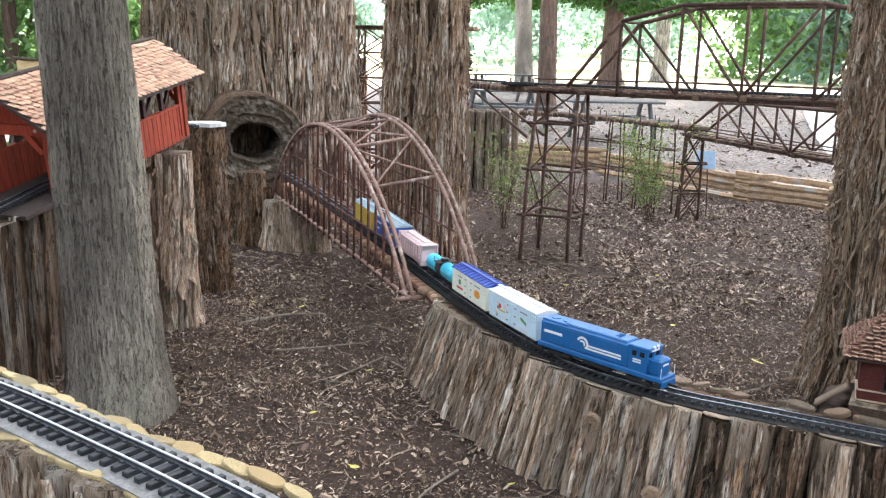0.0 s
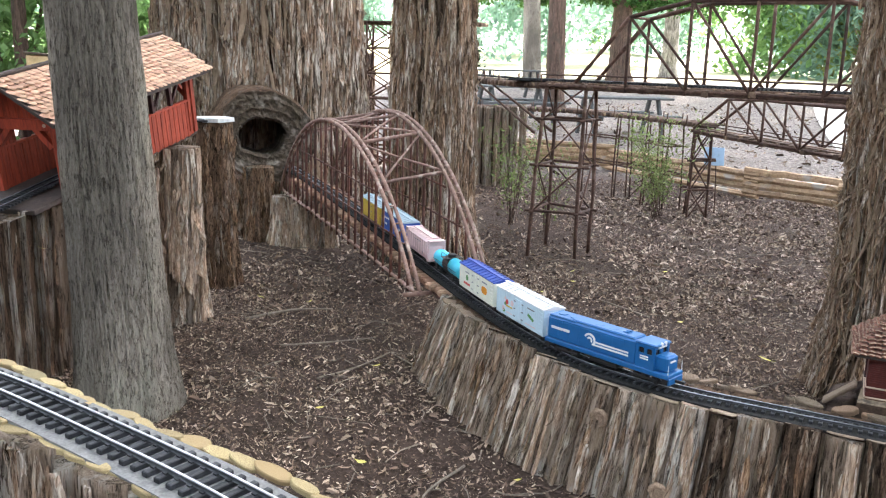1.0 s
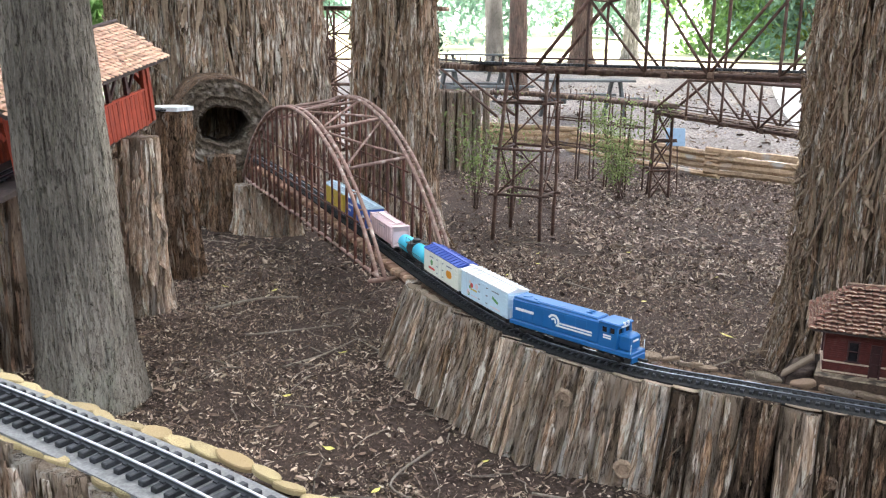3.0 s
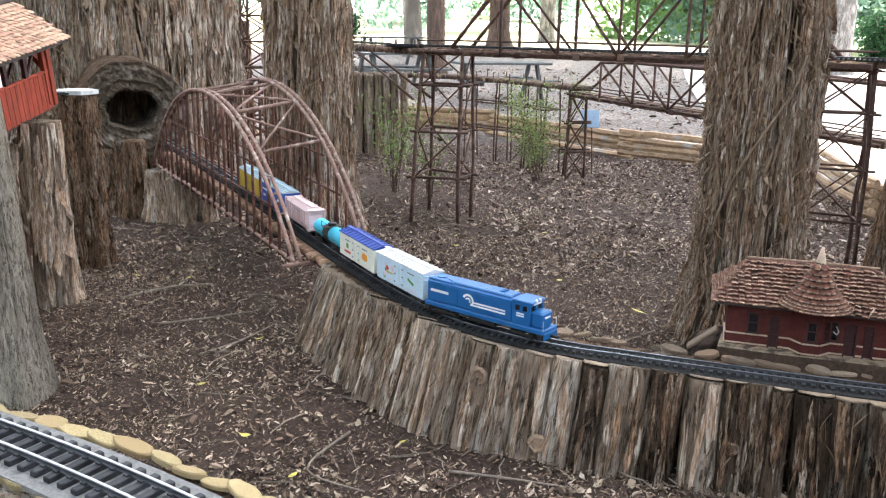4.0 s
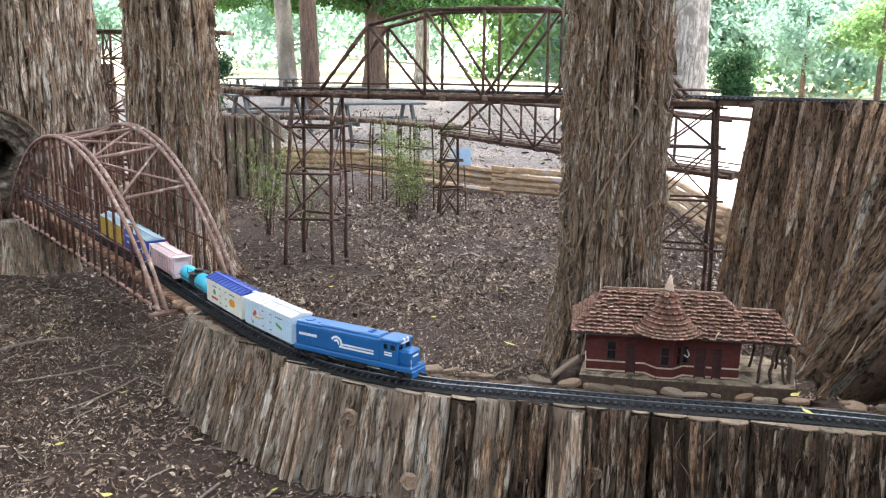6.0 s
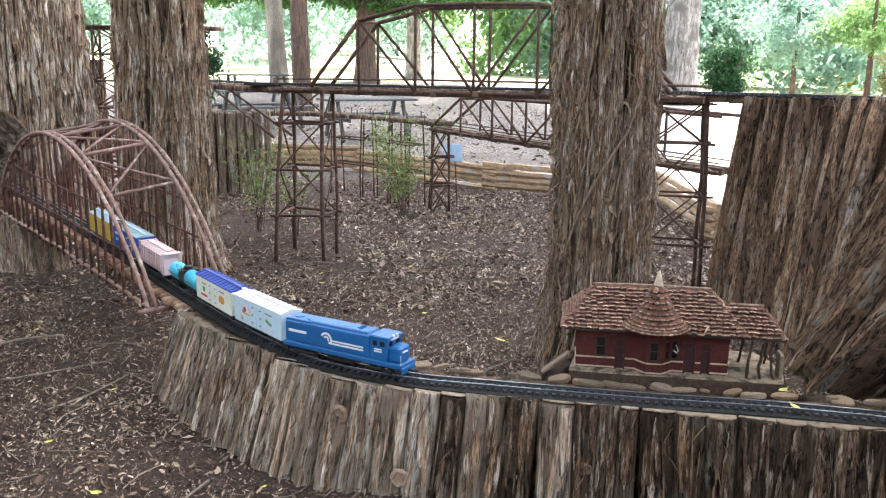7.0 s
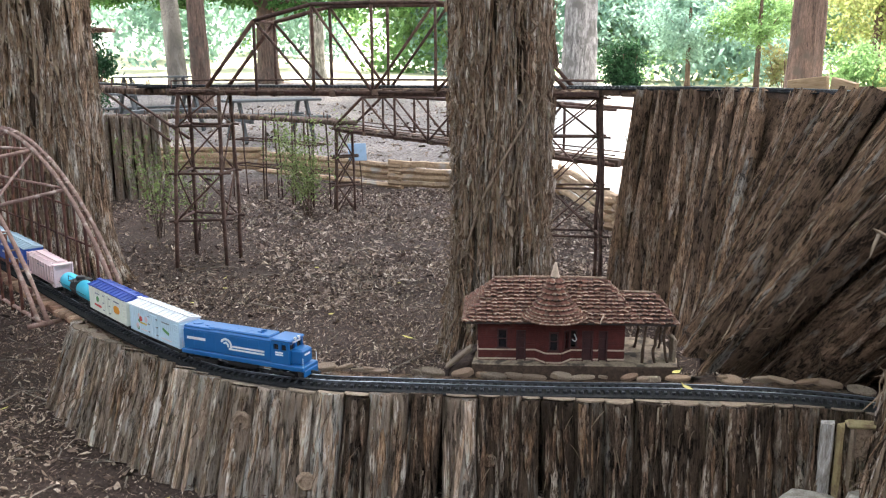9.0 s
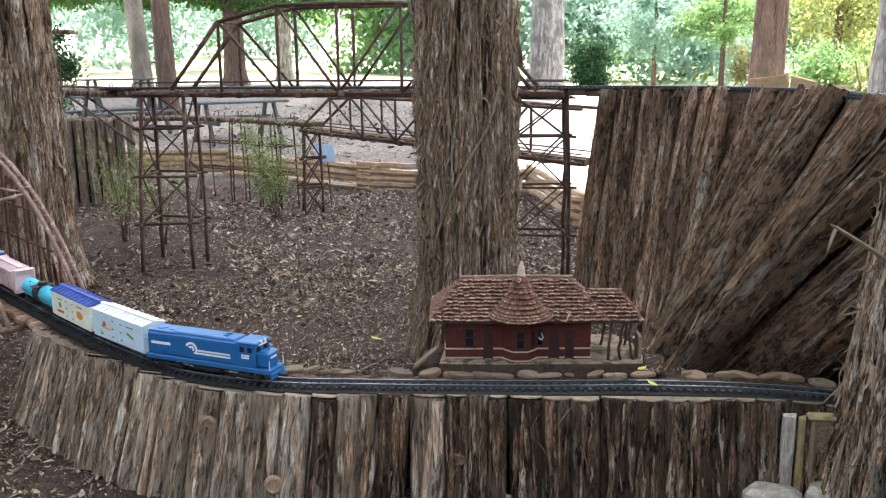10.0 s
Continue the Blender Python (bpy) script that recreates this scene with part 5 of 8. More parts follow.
# ---- hollow log tunnel ----
def hollow_log():
    """A thick hollow trunk lying on its side, its ringed end open towards the bridge."""
    c = Vector((-1.74, 7.72, 0.81))
    axis = Vector((0.34, -0.94, 0)).normalized()
    x, up = axis.cross(Vector((0, 0, 1))).normalized(), Vector((0, 0, 1))
    root = thing("hollow_log_tunnel", (c.x, c.y, 0.4), "hollow weathered log used as a railway tunnel", "tunnel")
    n, b = 72, Build()
    outer = [0.435 * (1 + 0.07 * math.sin(2 * math.pi * k / n * 2 + 0.6) + 0.05 * noise.noise((math.cos(2 * math.pi * k / n) * 2, math.sin(2 * math.pi * k / n) * 2, 4.4))) for k in range(n)]
    inner = [(0.22 * (1 + 0.16 * noise.noise((math.cos(2 * math.pi * k / n) * 2.2, math.sin(2 * math.pi * k / n) * 2.2, 9.4)))) for k in range(n)]

    def ring(rs, depth, rough=0.0, shift=(0, 0), sy=1.0):
        k0 = len(b.v)
        for k in range(n):
            a = 2 * math.pi * k / n
            r = rs[k] + rough * noise.noise((math.cos(a) * 9, math.sin(a) * 9, depth * 5 + rs[k] * 40))
            b.v.append(tuple(c + x * (math.cos(a) * r + shift[0]) + up * (math.sin(a) * r * sy + shift[1]) - axis * (depth + rough * noise.noise((math.cos(a) * 14, math.sin(a) * 14, rs[k] * 30)))))
        return k0
    rings = [ring([r * 1.03 for r in outer], 0.9, 0.02), ring([r * 1.03 for r in outer], 0.45, 0.02), ring([r * 1.02 for r in outer], 0.12, 0.02), ring(outer, 0.03, 0.02), ring([r * 0.97 for r in outer], 0.0, 0.012)]
    for i in range(1, 9):
        t = i / 9
        rings.append(ring([o * 0.97 * (1 - t) + m * t for o, m in zip(outer, inner)], 0.012 * math.sin(i * 2.2) + 0.03 * t, 0.02, (0.03 * t, 0.0), 1 - 0.26 * t))
    rings += [ring(inner, 0.06, 0.02, (0.03, 0.0), 0.74), ring([r * 1.04 for r in inner], 0.35, 0.02, (0.03, 0.0), 0.76), ring([r * 1.1 for r in inner], 0.9, 0.02, (0.03, 0), 0.8)]
    faces = []
    for p, q in zip(rings, rings[1:]):
        faces.append([(p + k, p + (k + 1) % n, q + (k + 1) % n, q + k) for k in range(n)])
    for nm, lo, hi, mat, lab in (("bark_shell", 0, 4, M_DARKLOG, ""), ("end_face", 4, 13, M_OLDWOOD, "ringed weathered end grain"), ("hollow", 13, len(faces), M_OLDWOOD, "dark hollow inside")):
        sub = Build()
        sub.v, sub.f = list(b.v[lo * n:(hi + 1) * n]), [tuple(i - lo * n for i in f) for group_ in faces[lo:hi] for f in group_]
        part(nm, sub, mat, root, lab).matrix_parent_inverse = Matrix.Translation(-Vector(root.location))


M_OLDWOOD = surf("old_grey_wood", (0.026, 0.019, 0.014), (0.175, 0.135, 0.10), size=0.03, rough=0.95, bump=0.9, relief=0.014, fine=4, spot=(0.28, 0.24, 0.20), spot_at=(0.55, 0.66), spot_size=0.12, gloss=0.2)
hollow_log()


def round_log(label, x, y, r, h, mat, seed, top=None, lean=(0, 0), name="log_post", plate=None):
    root = thing(name, (x, y, 0), label, "log")
    part("trunk", trunk_build([(0, r * 1.12), (h * 0.3, r), (h, r * 0.93)], lean, h, 64, 0.04, 0.018, 14.0, seed, 0.03), mat, root, smooth=True)
    radii = [(0, r * 1.12), (h * 0.3, r), (h, r * 0.93)]

    def on(a, z, out):
        q = trunk_radius(radii, a, max(0.0, z), 0.011, 14.0, seed, 0.03) + 0.004 + out
        return math.cos(a) * q + lean[0] * z, math.sin(a) * q + lean[1] * z, max(0.0, min(z, h - 0.003))
    b = Build()
    plates(b, random.Random(seed + 300), on, radians(180), radians(360), 0.02, h - 0.03, int(h * r * 560), (0.012, 0.06), (0.08, 0.45), (0.003, 0.012), lambda z: r, 0.025)
    part("loose_bark", b, plate or P_LOG, root, "peeling plates of bark", kind="stuff")
    if top:
        b = Build()
        pts = [(math.cos(i / 24 * 6.2832) * r * 1.0 * (1 + 0.12 * math.sin(i * 1.9)) + lean[0] * h, math.sin(i / 24 * 6.2832) * r * (1 + 0.1 * math.sin(i * 2.3)) + lean[1] * h) for i in range(24)]
        b.v = [(px, py, h + 0.004) for px, py in pts] + [(px * 0.99, py * 0.99, h + 0.03) for px, py in pts]
        b.f = [tuple(range(24, 48))] + [(i, (i + 1) % 24, 24 + (i + 1) % 24, 24 + i) for i in range(24)]
        part("cap", b, top, root, "pale sawn top")
    return root


M_PALE = surf("pale_sawn_top", (0.55, 0.56, 0.55), (0.78, 0.79, 0.77), size=0.05, rough=0.8, bump=0.3, relief=0.002)
round_log("peeling log post under the red covered bridge", -1.555, 4.80, 0.115, 1.02, M_LOG, 31)
round_log("dark log post topped with a white sawn slab", -1.60, 5.62, 0.12, 1.10, M_DARKLOG, 32, M_PALE, plate=P_DARK)
for i, (x, y, r, h) in enumerate(((-1.42, 6.98, 0.11, 0.40), (-1.24, 6.86, 0.10, 0.36), (-1.08, 6.92, 0.09, 0.37), (-1.66, 7.1, 0.12, 0.62), (-1.85, 7.35, 0.15, 0.50))):
    round_log("broken log stub under the end of the arch bridge", x, y, r, h, M_LOG if i < 3 else M_DARKLOG, 33 + i, name="log_stub", plate=P_LOG if i < 3 else P_DARK)
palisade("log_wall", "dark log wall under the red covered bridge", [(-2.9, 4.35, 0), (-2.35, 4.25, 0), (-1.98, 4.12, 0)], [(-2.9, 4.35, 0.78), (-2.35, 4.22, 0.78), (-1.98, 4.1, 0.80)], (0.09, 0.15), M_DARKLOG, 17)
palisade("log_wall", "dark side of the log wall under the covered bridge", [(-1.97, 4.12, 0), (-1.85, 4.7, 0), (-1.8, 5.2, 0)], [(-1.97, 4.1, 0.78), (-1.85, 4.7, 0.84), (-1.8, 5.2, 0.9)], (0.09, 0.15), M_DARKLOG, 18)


def wall_coping():
    """Short dark beams laid end to end under the track on top of the tall wall."""
    root = thing("wall_coping", TALL_TOP[0], "dark weathered beams along the top of the tall log wall", "beam")
    inv = Matrix.Translation(-Vector(TALL_TOP[0]))
    line = spline([(3.26, 5.10, 1.366)] + [(x + 0.07, y, 1.366) for x, y, z in TALL_TOP[:11]], 0.12)
    for i, (p, q) in enumerate(zip(line, line[1:])):
        dz = Vector((0, 0, 0.005 * math.sin(i * 2.7)))
        part("beam", Build().beam(p + dz, q.lerp(p, 0.03) + dz, 0.12 + 0.02 * math.sin(i * 1.9), 0.044, bevel=0.005), M_DECKDARK, root).matrix_parent_inverse = inv


wall_coping()


# ---- paints ----
def paint(name, colour, rough=0.4, vary=0.12, dirt=None):
    d = [c * (1 - vary) for c in colour]
    return surf(name, d, colour, size=0.04, rough=rough, bump=0.15, relief=0.0006, contrast=(0.3, 0.6), spot=dirt or [c * 0.7 + 0.02 for c in colour], spot_at=(0.6, 0.8), spot_size=0.05)


M_REDWALL = surf("red_brick_paint", (0.062, 0.011, 0.008), (0.120, 0.022, 0.016), size=0.02, rough=0.85, bump=0.4, relief=0.002, spot=(0.11, 0.035, 0.026), spot_size=0.05)
M_CREAM = surf("cream_trim", (0.42, 0.30, 0.22), (0.60, 0.46, 0.34), size=0.02, rough=0.8, bump=0.2, relief=0.001)
M_DARKGLASS = surf("dark_window_glass", (0.012, 0.011, 0.012), (0.03, 0.028, 0.03), size=0.05, rough=0.15, bump=0.0)
M_DARKDOOR = surf("dark_red_door", (0.03, 0.008, 0.008), (0.065, 0.018, 0.016), size=0.02, rough=0.7, bump=0.2, relief=0.001)
M_SHINGLE = surf("bark_shingle", (0.050, 0.018, 0.011), (0.20, 0.078, 0.046), size=0.008, rough=0.9, bump=0.6, relief=0.003, vary=0.5, tint=(0.13, 0.05, 0.032), spot=(0.26, 0.19, 0.135), spot_size=0.03, spot_at=(0.58, 0.66))
M_SHINGLE_REST = surf("bark_shingle_joined", (0.050, 0.018, 0.011), (0.20, 0.078, 0.046), size=0.008, rough=0.9, bump=0.6, relief=0.003, vary=0.5, tint=(0.13, 0.05, 0.032), spot=(0.26, 0.19, 0.135), spot_size=0.03, spot_at=(0.58, 0.66), by="island")
# pale butt wood, its contrast standing in for light along each row
M_BUTT = surf("worn_lit_shingle_butt", (0.10, 0.056, 0.036), (0.44, 0.33, 0.24), vary=0.5, tint=(0.16, 0.085, 0.055), size=0.014, rough=0.95, bump=0.4, relief=0.002, contrast=(0.38, 0.60))
M_TILE = surf("clay_tile", (0.30, 0.135, 0.085), (0.66, 0.40, 0.28), size=0.02, rough=0.8, bump=0.3, relief=0.0015, vary=0.35, tint=(0.66, 0.45, 0.31))
M_BARNRED = surf("barn_red_boards", (0.20, 0.024, 0.010), (0.43, 0.060, 0.022), size=0.03, stretch=(1, 1, 0.15), rough=0.75, bump=0.4, relief=0.0015, fine=4, vary=0.15)
M_ROOFDARK = surf("dark_roof_board", (0.03, 0.02, 0.018), (0.085, 0.06, 0.05), size=0.03, rough=0.85, bump=0.3, relief=0.002)
M_BASE = surf("station_platform", (0.15, 0.10, 0.065), (0.46, 0.36, 0.25), size=0.035, rough=0.9, bump=0.8, relief=0.004, spot=(0.08, 0.06, 0.042), spot_size=0.06, spot_at=(0.52, 0.62))
M_BASESIDE = surf("platform_bark_edge", (0.03, 0.018, 0.011), (0.11, 0.066, 0.042), size=0.02, rough=0.95, bump=0.6, relief=0.004)


def shingle_mesh(name, w, ln, th, mat, tip=None):
    """A small rounded shingle: its butt end hangs down at minus y."""
    b = Build()
    rows = ((0.5, 0.42, 0.2), (-0.05, 0.5, 0.55), (-0.32, 0.46, 1.0), (-0.5, 0.34, 0.75), (-0.52, 0.33, 0.1))
    for y, half, up in rows:
        b.v += [(x * half * w, y * ln - (0 if abs(x) > 0.5 or y > -0.3 else 0.06 * ln), th * up * (1.0 - 0.55 * x * x)) for x in (-1, -0.5, 0, 0.5, 1)]
    b.f = [(5 * r + k, 5 * r + 5 + k, 5 * r + 6 + k, 5 * r + 1 + k) for r in range(4) for k in range(4)]
    me = b.mesh(name)
    me.materials.append(mat)
    me.materials.append(tip or mat)
    for k in range(8, 12):                      # the weathered tips are paler, which also paints the rows' lit edges
        me.polygons[k].material_index = 1
    return me


def shingled(root, a, b, c, d, mesh_, w, row, rest_mat, seed, limit, name="shingle", pitch_lift=0.42):
    """Covers the roof slope a (eave start), b (eave end), c (ridge end), d (ridge start) with rows of shingles; returns how many were single objects."""
    rng = random.Random(seed)
    a, b, c, d = (Vector(q) for q in (a, b, c, d))
    rows = max(1, int(((d - a).length) / row))
    rest, made = Build(), 0
    out = list(mesh_.vertices)
    vs = [tuple(v.co) for v in out]
    fs = [tuple(p.vertices) for p in mesh_.polygons]
    for j in range(rows):
        t = (j + 0.35) / rows
        p, q = a.lerp(d, t), b.lerp(c, t)
        x = (q - p)
        ln = x.length
        if ln < w * 0.5:
            continue
        n = max(1, int(ln / w))
        x.normalize()
        y = ((d + c) / 2 - (a + b) / 2)
        y = (y - x * y.dot(x)).normalized()
        for i in range(n + 1):
            u = (i + (0.5 if j % 2 else 0.0)) / n
            if u > 1.001:
                continue
            o = p.lerp(q, min(1, u)) + x.cross(y) * (0.002 + rng.uniform(0, 0.0025))
            m = facing(o + y * rng.gauss(0, 0.0018), x + y * rng.gauss(0, 0.2), y + x.cross(y) * (pitch_lift * -1 + rng.gauss(0, 0.03)))
            if made < limit:
                ob = part(name, mesh_, None, root)
                ob.matrix_basis = m
                made += 1
            else:
                rest.add([m @ Vector(v) for v in vs], fs)
    if rest.v:
        ob = part(name + "s", rest, rest_mat, root, kind="stuff")
        if len(mesh_.materials) > 1:
            ob.data.materials.append(mesh_.materials[1])
            idx = [p.material_index for p in mesh_.polygons]
            ob.data.polygons.foreach_set("material_index", idx * (len(ob.data.polygons) // len(idx)))
    return made


# ---- station ----
def station():
    ux, uy = Vector((0.915, -0.404, 0)), Vector((0.404, 0.915, 0))
    root = thing("model_station", label="small red-walled model railway station with a shaggy shingle roof", category="model house")
    root.matrix_basis = facing((1.52, 2.905, 0.402), ux, uy)
    W, D, H = 0.575, 0.25, 0.168

    def P(nm, b, mat, label="", parent=root, smooth=False):
        return part(nm, b, mat, parent, label, smooth)
    # platform: a flat slab of wood with a bark edge
    b = Build()
    rng = random.Random(8)
    edge = [(-0.025, -0.045), (0.2, -0.055), (0.4, -0.05), (0.6, -0.055), (0.78, -0.05), (0.80, 0.05), (0.79, 0.2), (0.74, 0.32), (0.4, 0.33), (0.03, 0.28), (-0.012, 0.1)]
    n = len(edge)
    b.v = [(x, y, -0.13) for x, y in edge] + [(x, y, -0.004) for x, y in edge]
    b.f = [(i, (i + 1) % n, n + (i + 1) % n, n + i) for i in range(n)]
    P("platform_edge", b, M_BASESIDE, "dark bark edge")
    b = Build()
    b.v = [(x * 0.995, y * 0.985, -0.004) for x, y in edge] + [(x * 0.99, y * 0.97, 0.0) for x, y in edge]
    b.f = [(i, (i + 1) % n, n + (i + 1) % n, n + i) for i in range(n)] + [tuple(range(n, 2 * n))]
    P("platform", b, M_BASE, "worn tan platform")

    def wall(x0, y0, x1, y1, holes, nm="wall"):
        """A wall of height H with real openings, given as (start, end, sill, head) along it."""
        p, q = Vector((x0, y0, 0)), Vector((x1, y1, 0))
        ln = (q - p).length
        d = (q - p) / ln
        inn = Vector((-d.y, d.x, 0))
        b = Build()
        cuts = sorted({0.0, ln, *[h[0] for h in holes], *[h[1] for h in holes]})
        for s0, s1 in zip(cuts, cuts[1:]):
            hole = next((h for h in holes if h[0] <= s0 + 1e-6 and h[1] >= s1 - 1e-6), None)
            spans = [(0, H)] if not hole else [(0, hole[2]), (hole[3], H)]
            for z0, z1 in spans:
                if z1 - z0 > 0.001:
                    c = p + d * (s0 + s1) / 2 + inn * 0.006 + Vector((0, 0, (z0 + z1) / 2))
                    b.box(facing(c, d, inn), s1 - s0, 0.012, z1 - z0)
        w = P(nm, b, M_REDWALL)
        for s0, s1, z0, z1 in holes:
            door = z0 < 0.005
            c = p + d * (s0 + s1) / 2 + inn * 0.011 + Vector((0, 0, (z0 + z1) / 2))
            o = P("door" if door else "window", Build().box(facing(c, d, inn), s1 - s0, 0.003, z1 - z0), M_DARKDOOR if door else M_DARKGLASS)
            f = Build()
            for e in (s0 + 0.0025, s1 - 0.0025):
                f.box(facing(p + d * e - inn * 0.0015 + Vector((0, 0, (z0 + z1) / 2)), d, inn), 0.005, 0.008, z1 - z0)
            f.box(facing(p + d * (s0 + s1) / 2 - inn * 0.0015 + Vector((0, 0, z1 - 0.0025)), d, inn), s1 - s0 - 0.01, 0.008, 0.005)
            if not door:
                f.box(facing(p + d * (s0 + s1) / 2 + Vector((0, 0, (z0 + z1) / 2)), d, inn), s1 - s0 - 0.01, 0.004, 0.003)
                f.box(facing(p + d * (s0 + s1) / 2 - inn * 0.004 + Vector((0, 0, z0 + 0.002)), d, inn), s1 - s0 + 0.012, 0.01, 0.004)
            else:
                for zz in (0.3, 0.62):
                    f.box(facing(p + d * (s0 + s1) / 2 + inn * 0.008 + Vector((0, 0, z0 + (z1 - z0) * zz)), d, inn), (s1 - s0) * 0.66, 0.003, (z1 - z0) * 0.2)
            part("door_frame" if door else "window_frame", f, M_DARKDOOR, o)
        # cream string courses
        for z in (0.004, 0.042):
            for s0, s1 in zip(cuts, cuts[1:]):
                hole = next((h for h in holes if h[0] <= s0 + 1e-6 and h[1] >= s1 - 1e-6), None)
                if hole and hole[2] < z + 0.004:
                    continue
                P("string_course", Build().box(facing(p + d * (s0 + s1) / 2 - inn * 0.0025 + Vector((0, 0, z + 0.003)), d, inn), s1 - s0 - 0.001, 0.005, 0.006, 0.001), M_CREAM)
        # brick courses
        b = Build()
        z = 0.0125
        while z < H - 0.01:
            for s0, s1 in zip(cuts, cuts[1:]):
                hole = next((h for h in holes if h[0] <= s0 + 1e-6 and h[1] >= s1 - 1e-6), None)
                if (hole and hole[2] < z + 0.008 and hole[3] > z) or abs(z - 0.045) < 0.008:
                    continue
                s = s0
                while s < s1 - 0.002:
                    e = min(s1, s + 0.022)
                    b.box(facing(p + d * (s + e) / 2 - inn * 0.0008 + Vector((0, 0, z + 0.0035)), d, inn), e - s - 0.0015, 0.0022, 0.0062)
                    s = e
            z += 0.0078
        part("bricks", b, M_REDWALL, root, kind="stuff")
    wall(0, 0, 0.235, 0, [(0.075, 0.115, 0.05, 0.13), (0.15, 0.188, 0.0, 0.125)])
    wall(0.355, 0, W, 0, [(0.005, 0.035, 0.055, 0.13), (0.055, 0.098, 0.0, 0.125), (0.12, 0.155, 0.0, 0.125)])
    wall(W, 0, W, D, [(0.08, 0.14, 0.05, 0.13)])
    wall(0, D, 0, 0, [(0.1, 0.15, 0.05, 0.13)])
    wall(W, D, 0, D, [])
    # bay that carries the turret
    wall(0.225, 0.0, 0.265, -0.045, [])
    wall(0.265, -0.045, 0.325, -0.045, [(0.012, 0.048, 0.055, 0.132)], "bay_wall")
    wall(0.325, -0.045, 0.365, 0.0, [(0.014, 0.044, 0.055, 0.132)], "bay_wall")
    # roof boards under the shingles, dark to paint the shade between rows
    e, zr, ze = 0.05, 0.303, 0.172
    E = [(-e, -e, ze), (W + e, -e, ze), (W + e, D + e, ze), (-e, D + e, ze)]
    R = [(0.075, D / 2, zr), (W - 0.075, D / 2, zr)]
    b = Build()
    b.v = [(x, y, z - 0.008) for x, y, z in E] + [(x, y, z - 0.002) for x, y, z in E] + R
    b.f = [(3, 2, 1, 0), (0, 1, 5, 4), (1, 2, 6, 5), (2, 3, 7, 6), (3, 0, 4, 7), (4, 5, 9, 8), (5, 6, 9), (6, 7, 8, 9), (7, 4, 8)]
    roof = P("roof", b, M_ROOFDARK, "hipped roof of overlapping bark shingles")
    sm = shingle_mesh("shingle", 0.0265, 0.027, 0.0075, M_SHINGLE, M_BUTT)
    shingled(roof, E[0], E[1], R[1], R[0], sm, 0.0225, 0.0195, M_SHINGLE_REST, 1, 260)
    shingled(roof, E[3], E[0], R[0], R[0], sm, 0.0225, 0.0195, M_SHINGLE_REST, 2, 0)
    shingled(roof, E[1], E[2], R[1], R[1], sm, 0.0225, 0.0195, M_SHINGLE_REST, 3, 0)
    shingled(roof, E[2], E[3], R[0], R[1], sm, 0.0225, 0.0195, M_SHINGLE_REST, 4, 0)
    P("ridge_cap", Build().stick(Vector(R[0]) + Vector((-0.02, 0, 0.007)), Vector(R[1]) + Vector((0.015, 0, 0.007)), 0.0045, 3, 7, 0.012, 7), M_BUTT, "pale twig ridge", smooth=True)
    # open porch at the end
    pz, px = 0.168, W + 0.01
    E2 = [(px + 0.0, -0.035, pz), (px + 0.182, -0.035, pz - 0.004), (px + 0.182, D * 0.85, pz - 0.004), (px, D * 0.85, pz)]
    R2 = [(px - 0.02, D * 0.4, 0.255), (px + 0.115, D * 0.4, 0.253)]
    b = Build()
    b.v = [(x, y, z - 0.008) for x, y, z in E2] + [(x, y, z - 0.002) for x, y, z in E2] + R2
    b.f = [(3, 2, 1, 0), (0, 1, 5, 4), (1, 2, 6, 5), (2, 3, 7, 6), (3, 0, 4, 7), (4, 5, 9, 8), (5, 6, 9), (6, 7, 8, 9), (7, 4, 8)]
    porch = P("porch_roof", b, M_ROOFDARK, "lower porch roof of bark shingles")
    shingled(porch, E2[0], E2[1], R2[1], R2[0], sm, 0.0225, 0.0195, M_SHINGLE_REST, 5, 90)
    shingled(porch, E2[1], E2[2], R2[1], R2[1], sm, 0.0225, 0.0195, M_SHINGLE_REST, 6, 0)
    shingled(porch, E2[2], E2[3], R2[0], R2[1], sm, 0.0225, 0.0195, M_SHINGLE_REST, 7, 0)
    P("ridge_cap", Build().stick(Vector(R2[0]) + Vector((0, 0, 0.007)), Vector(R2[1]) + Vector((0.01, 0, 0.007)), 0.0042, 4, 7, 0.012, 5), M_BUTT, smooth=True)
    for i, (x, y) in enumerate(((px + 0.06, -0.015), (px + 0.16, -0.01), (px + 0.06, 0.17), (px + 0.16, 0.17), (px + 0.11, -0.012))):
        P("porch_post", Build().stick((x, y, 0.0), (x + 0.012 * (-1) ** i, y, 0.152), 0.006, 60 + i, 6, 0.09, 6), M_BASESIDE, "crooked twig post", smooth=True)
    # turret
    cx, cy, tr = 0.295, -0.034, 0.111
    seg = 16
    prof = [(tr, 0.194), (tr * 0.80, 0.215), (tr * 0.54, 0.256), (tr * 0.31, 0.304), (tr * 0.15, 0.354)]
    b = Build()
    for r, z in prof:
        b.v += [(cx + math.cos(k / seg * 6.2832) * r, cy + math.sin(k / seg * 6.2832) * r, z) for k in range(seg)]
    b.f = [(j * seg + k, j * seg + (k + 1) % seg, (j + 1) * seg + (k + 1) % seg, (j + 1) * seg + k) for j in range(len(prof) - 1) for k in range(seg)]
    b.f += [tuple(range(seg - 1, -1, -1)), tuple((len(prof) - 1) * seg + k for k in range(seg))]
    tur = P("turret_roof", b, M_ROOFDARK, "flared conical turret roof of bark shingles")
    rng = random.Random(12)
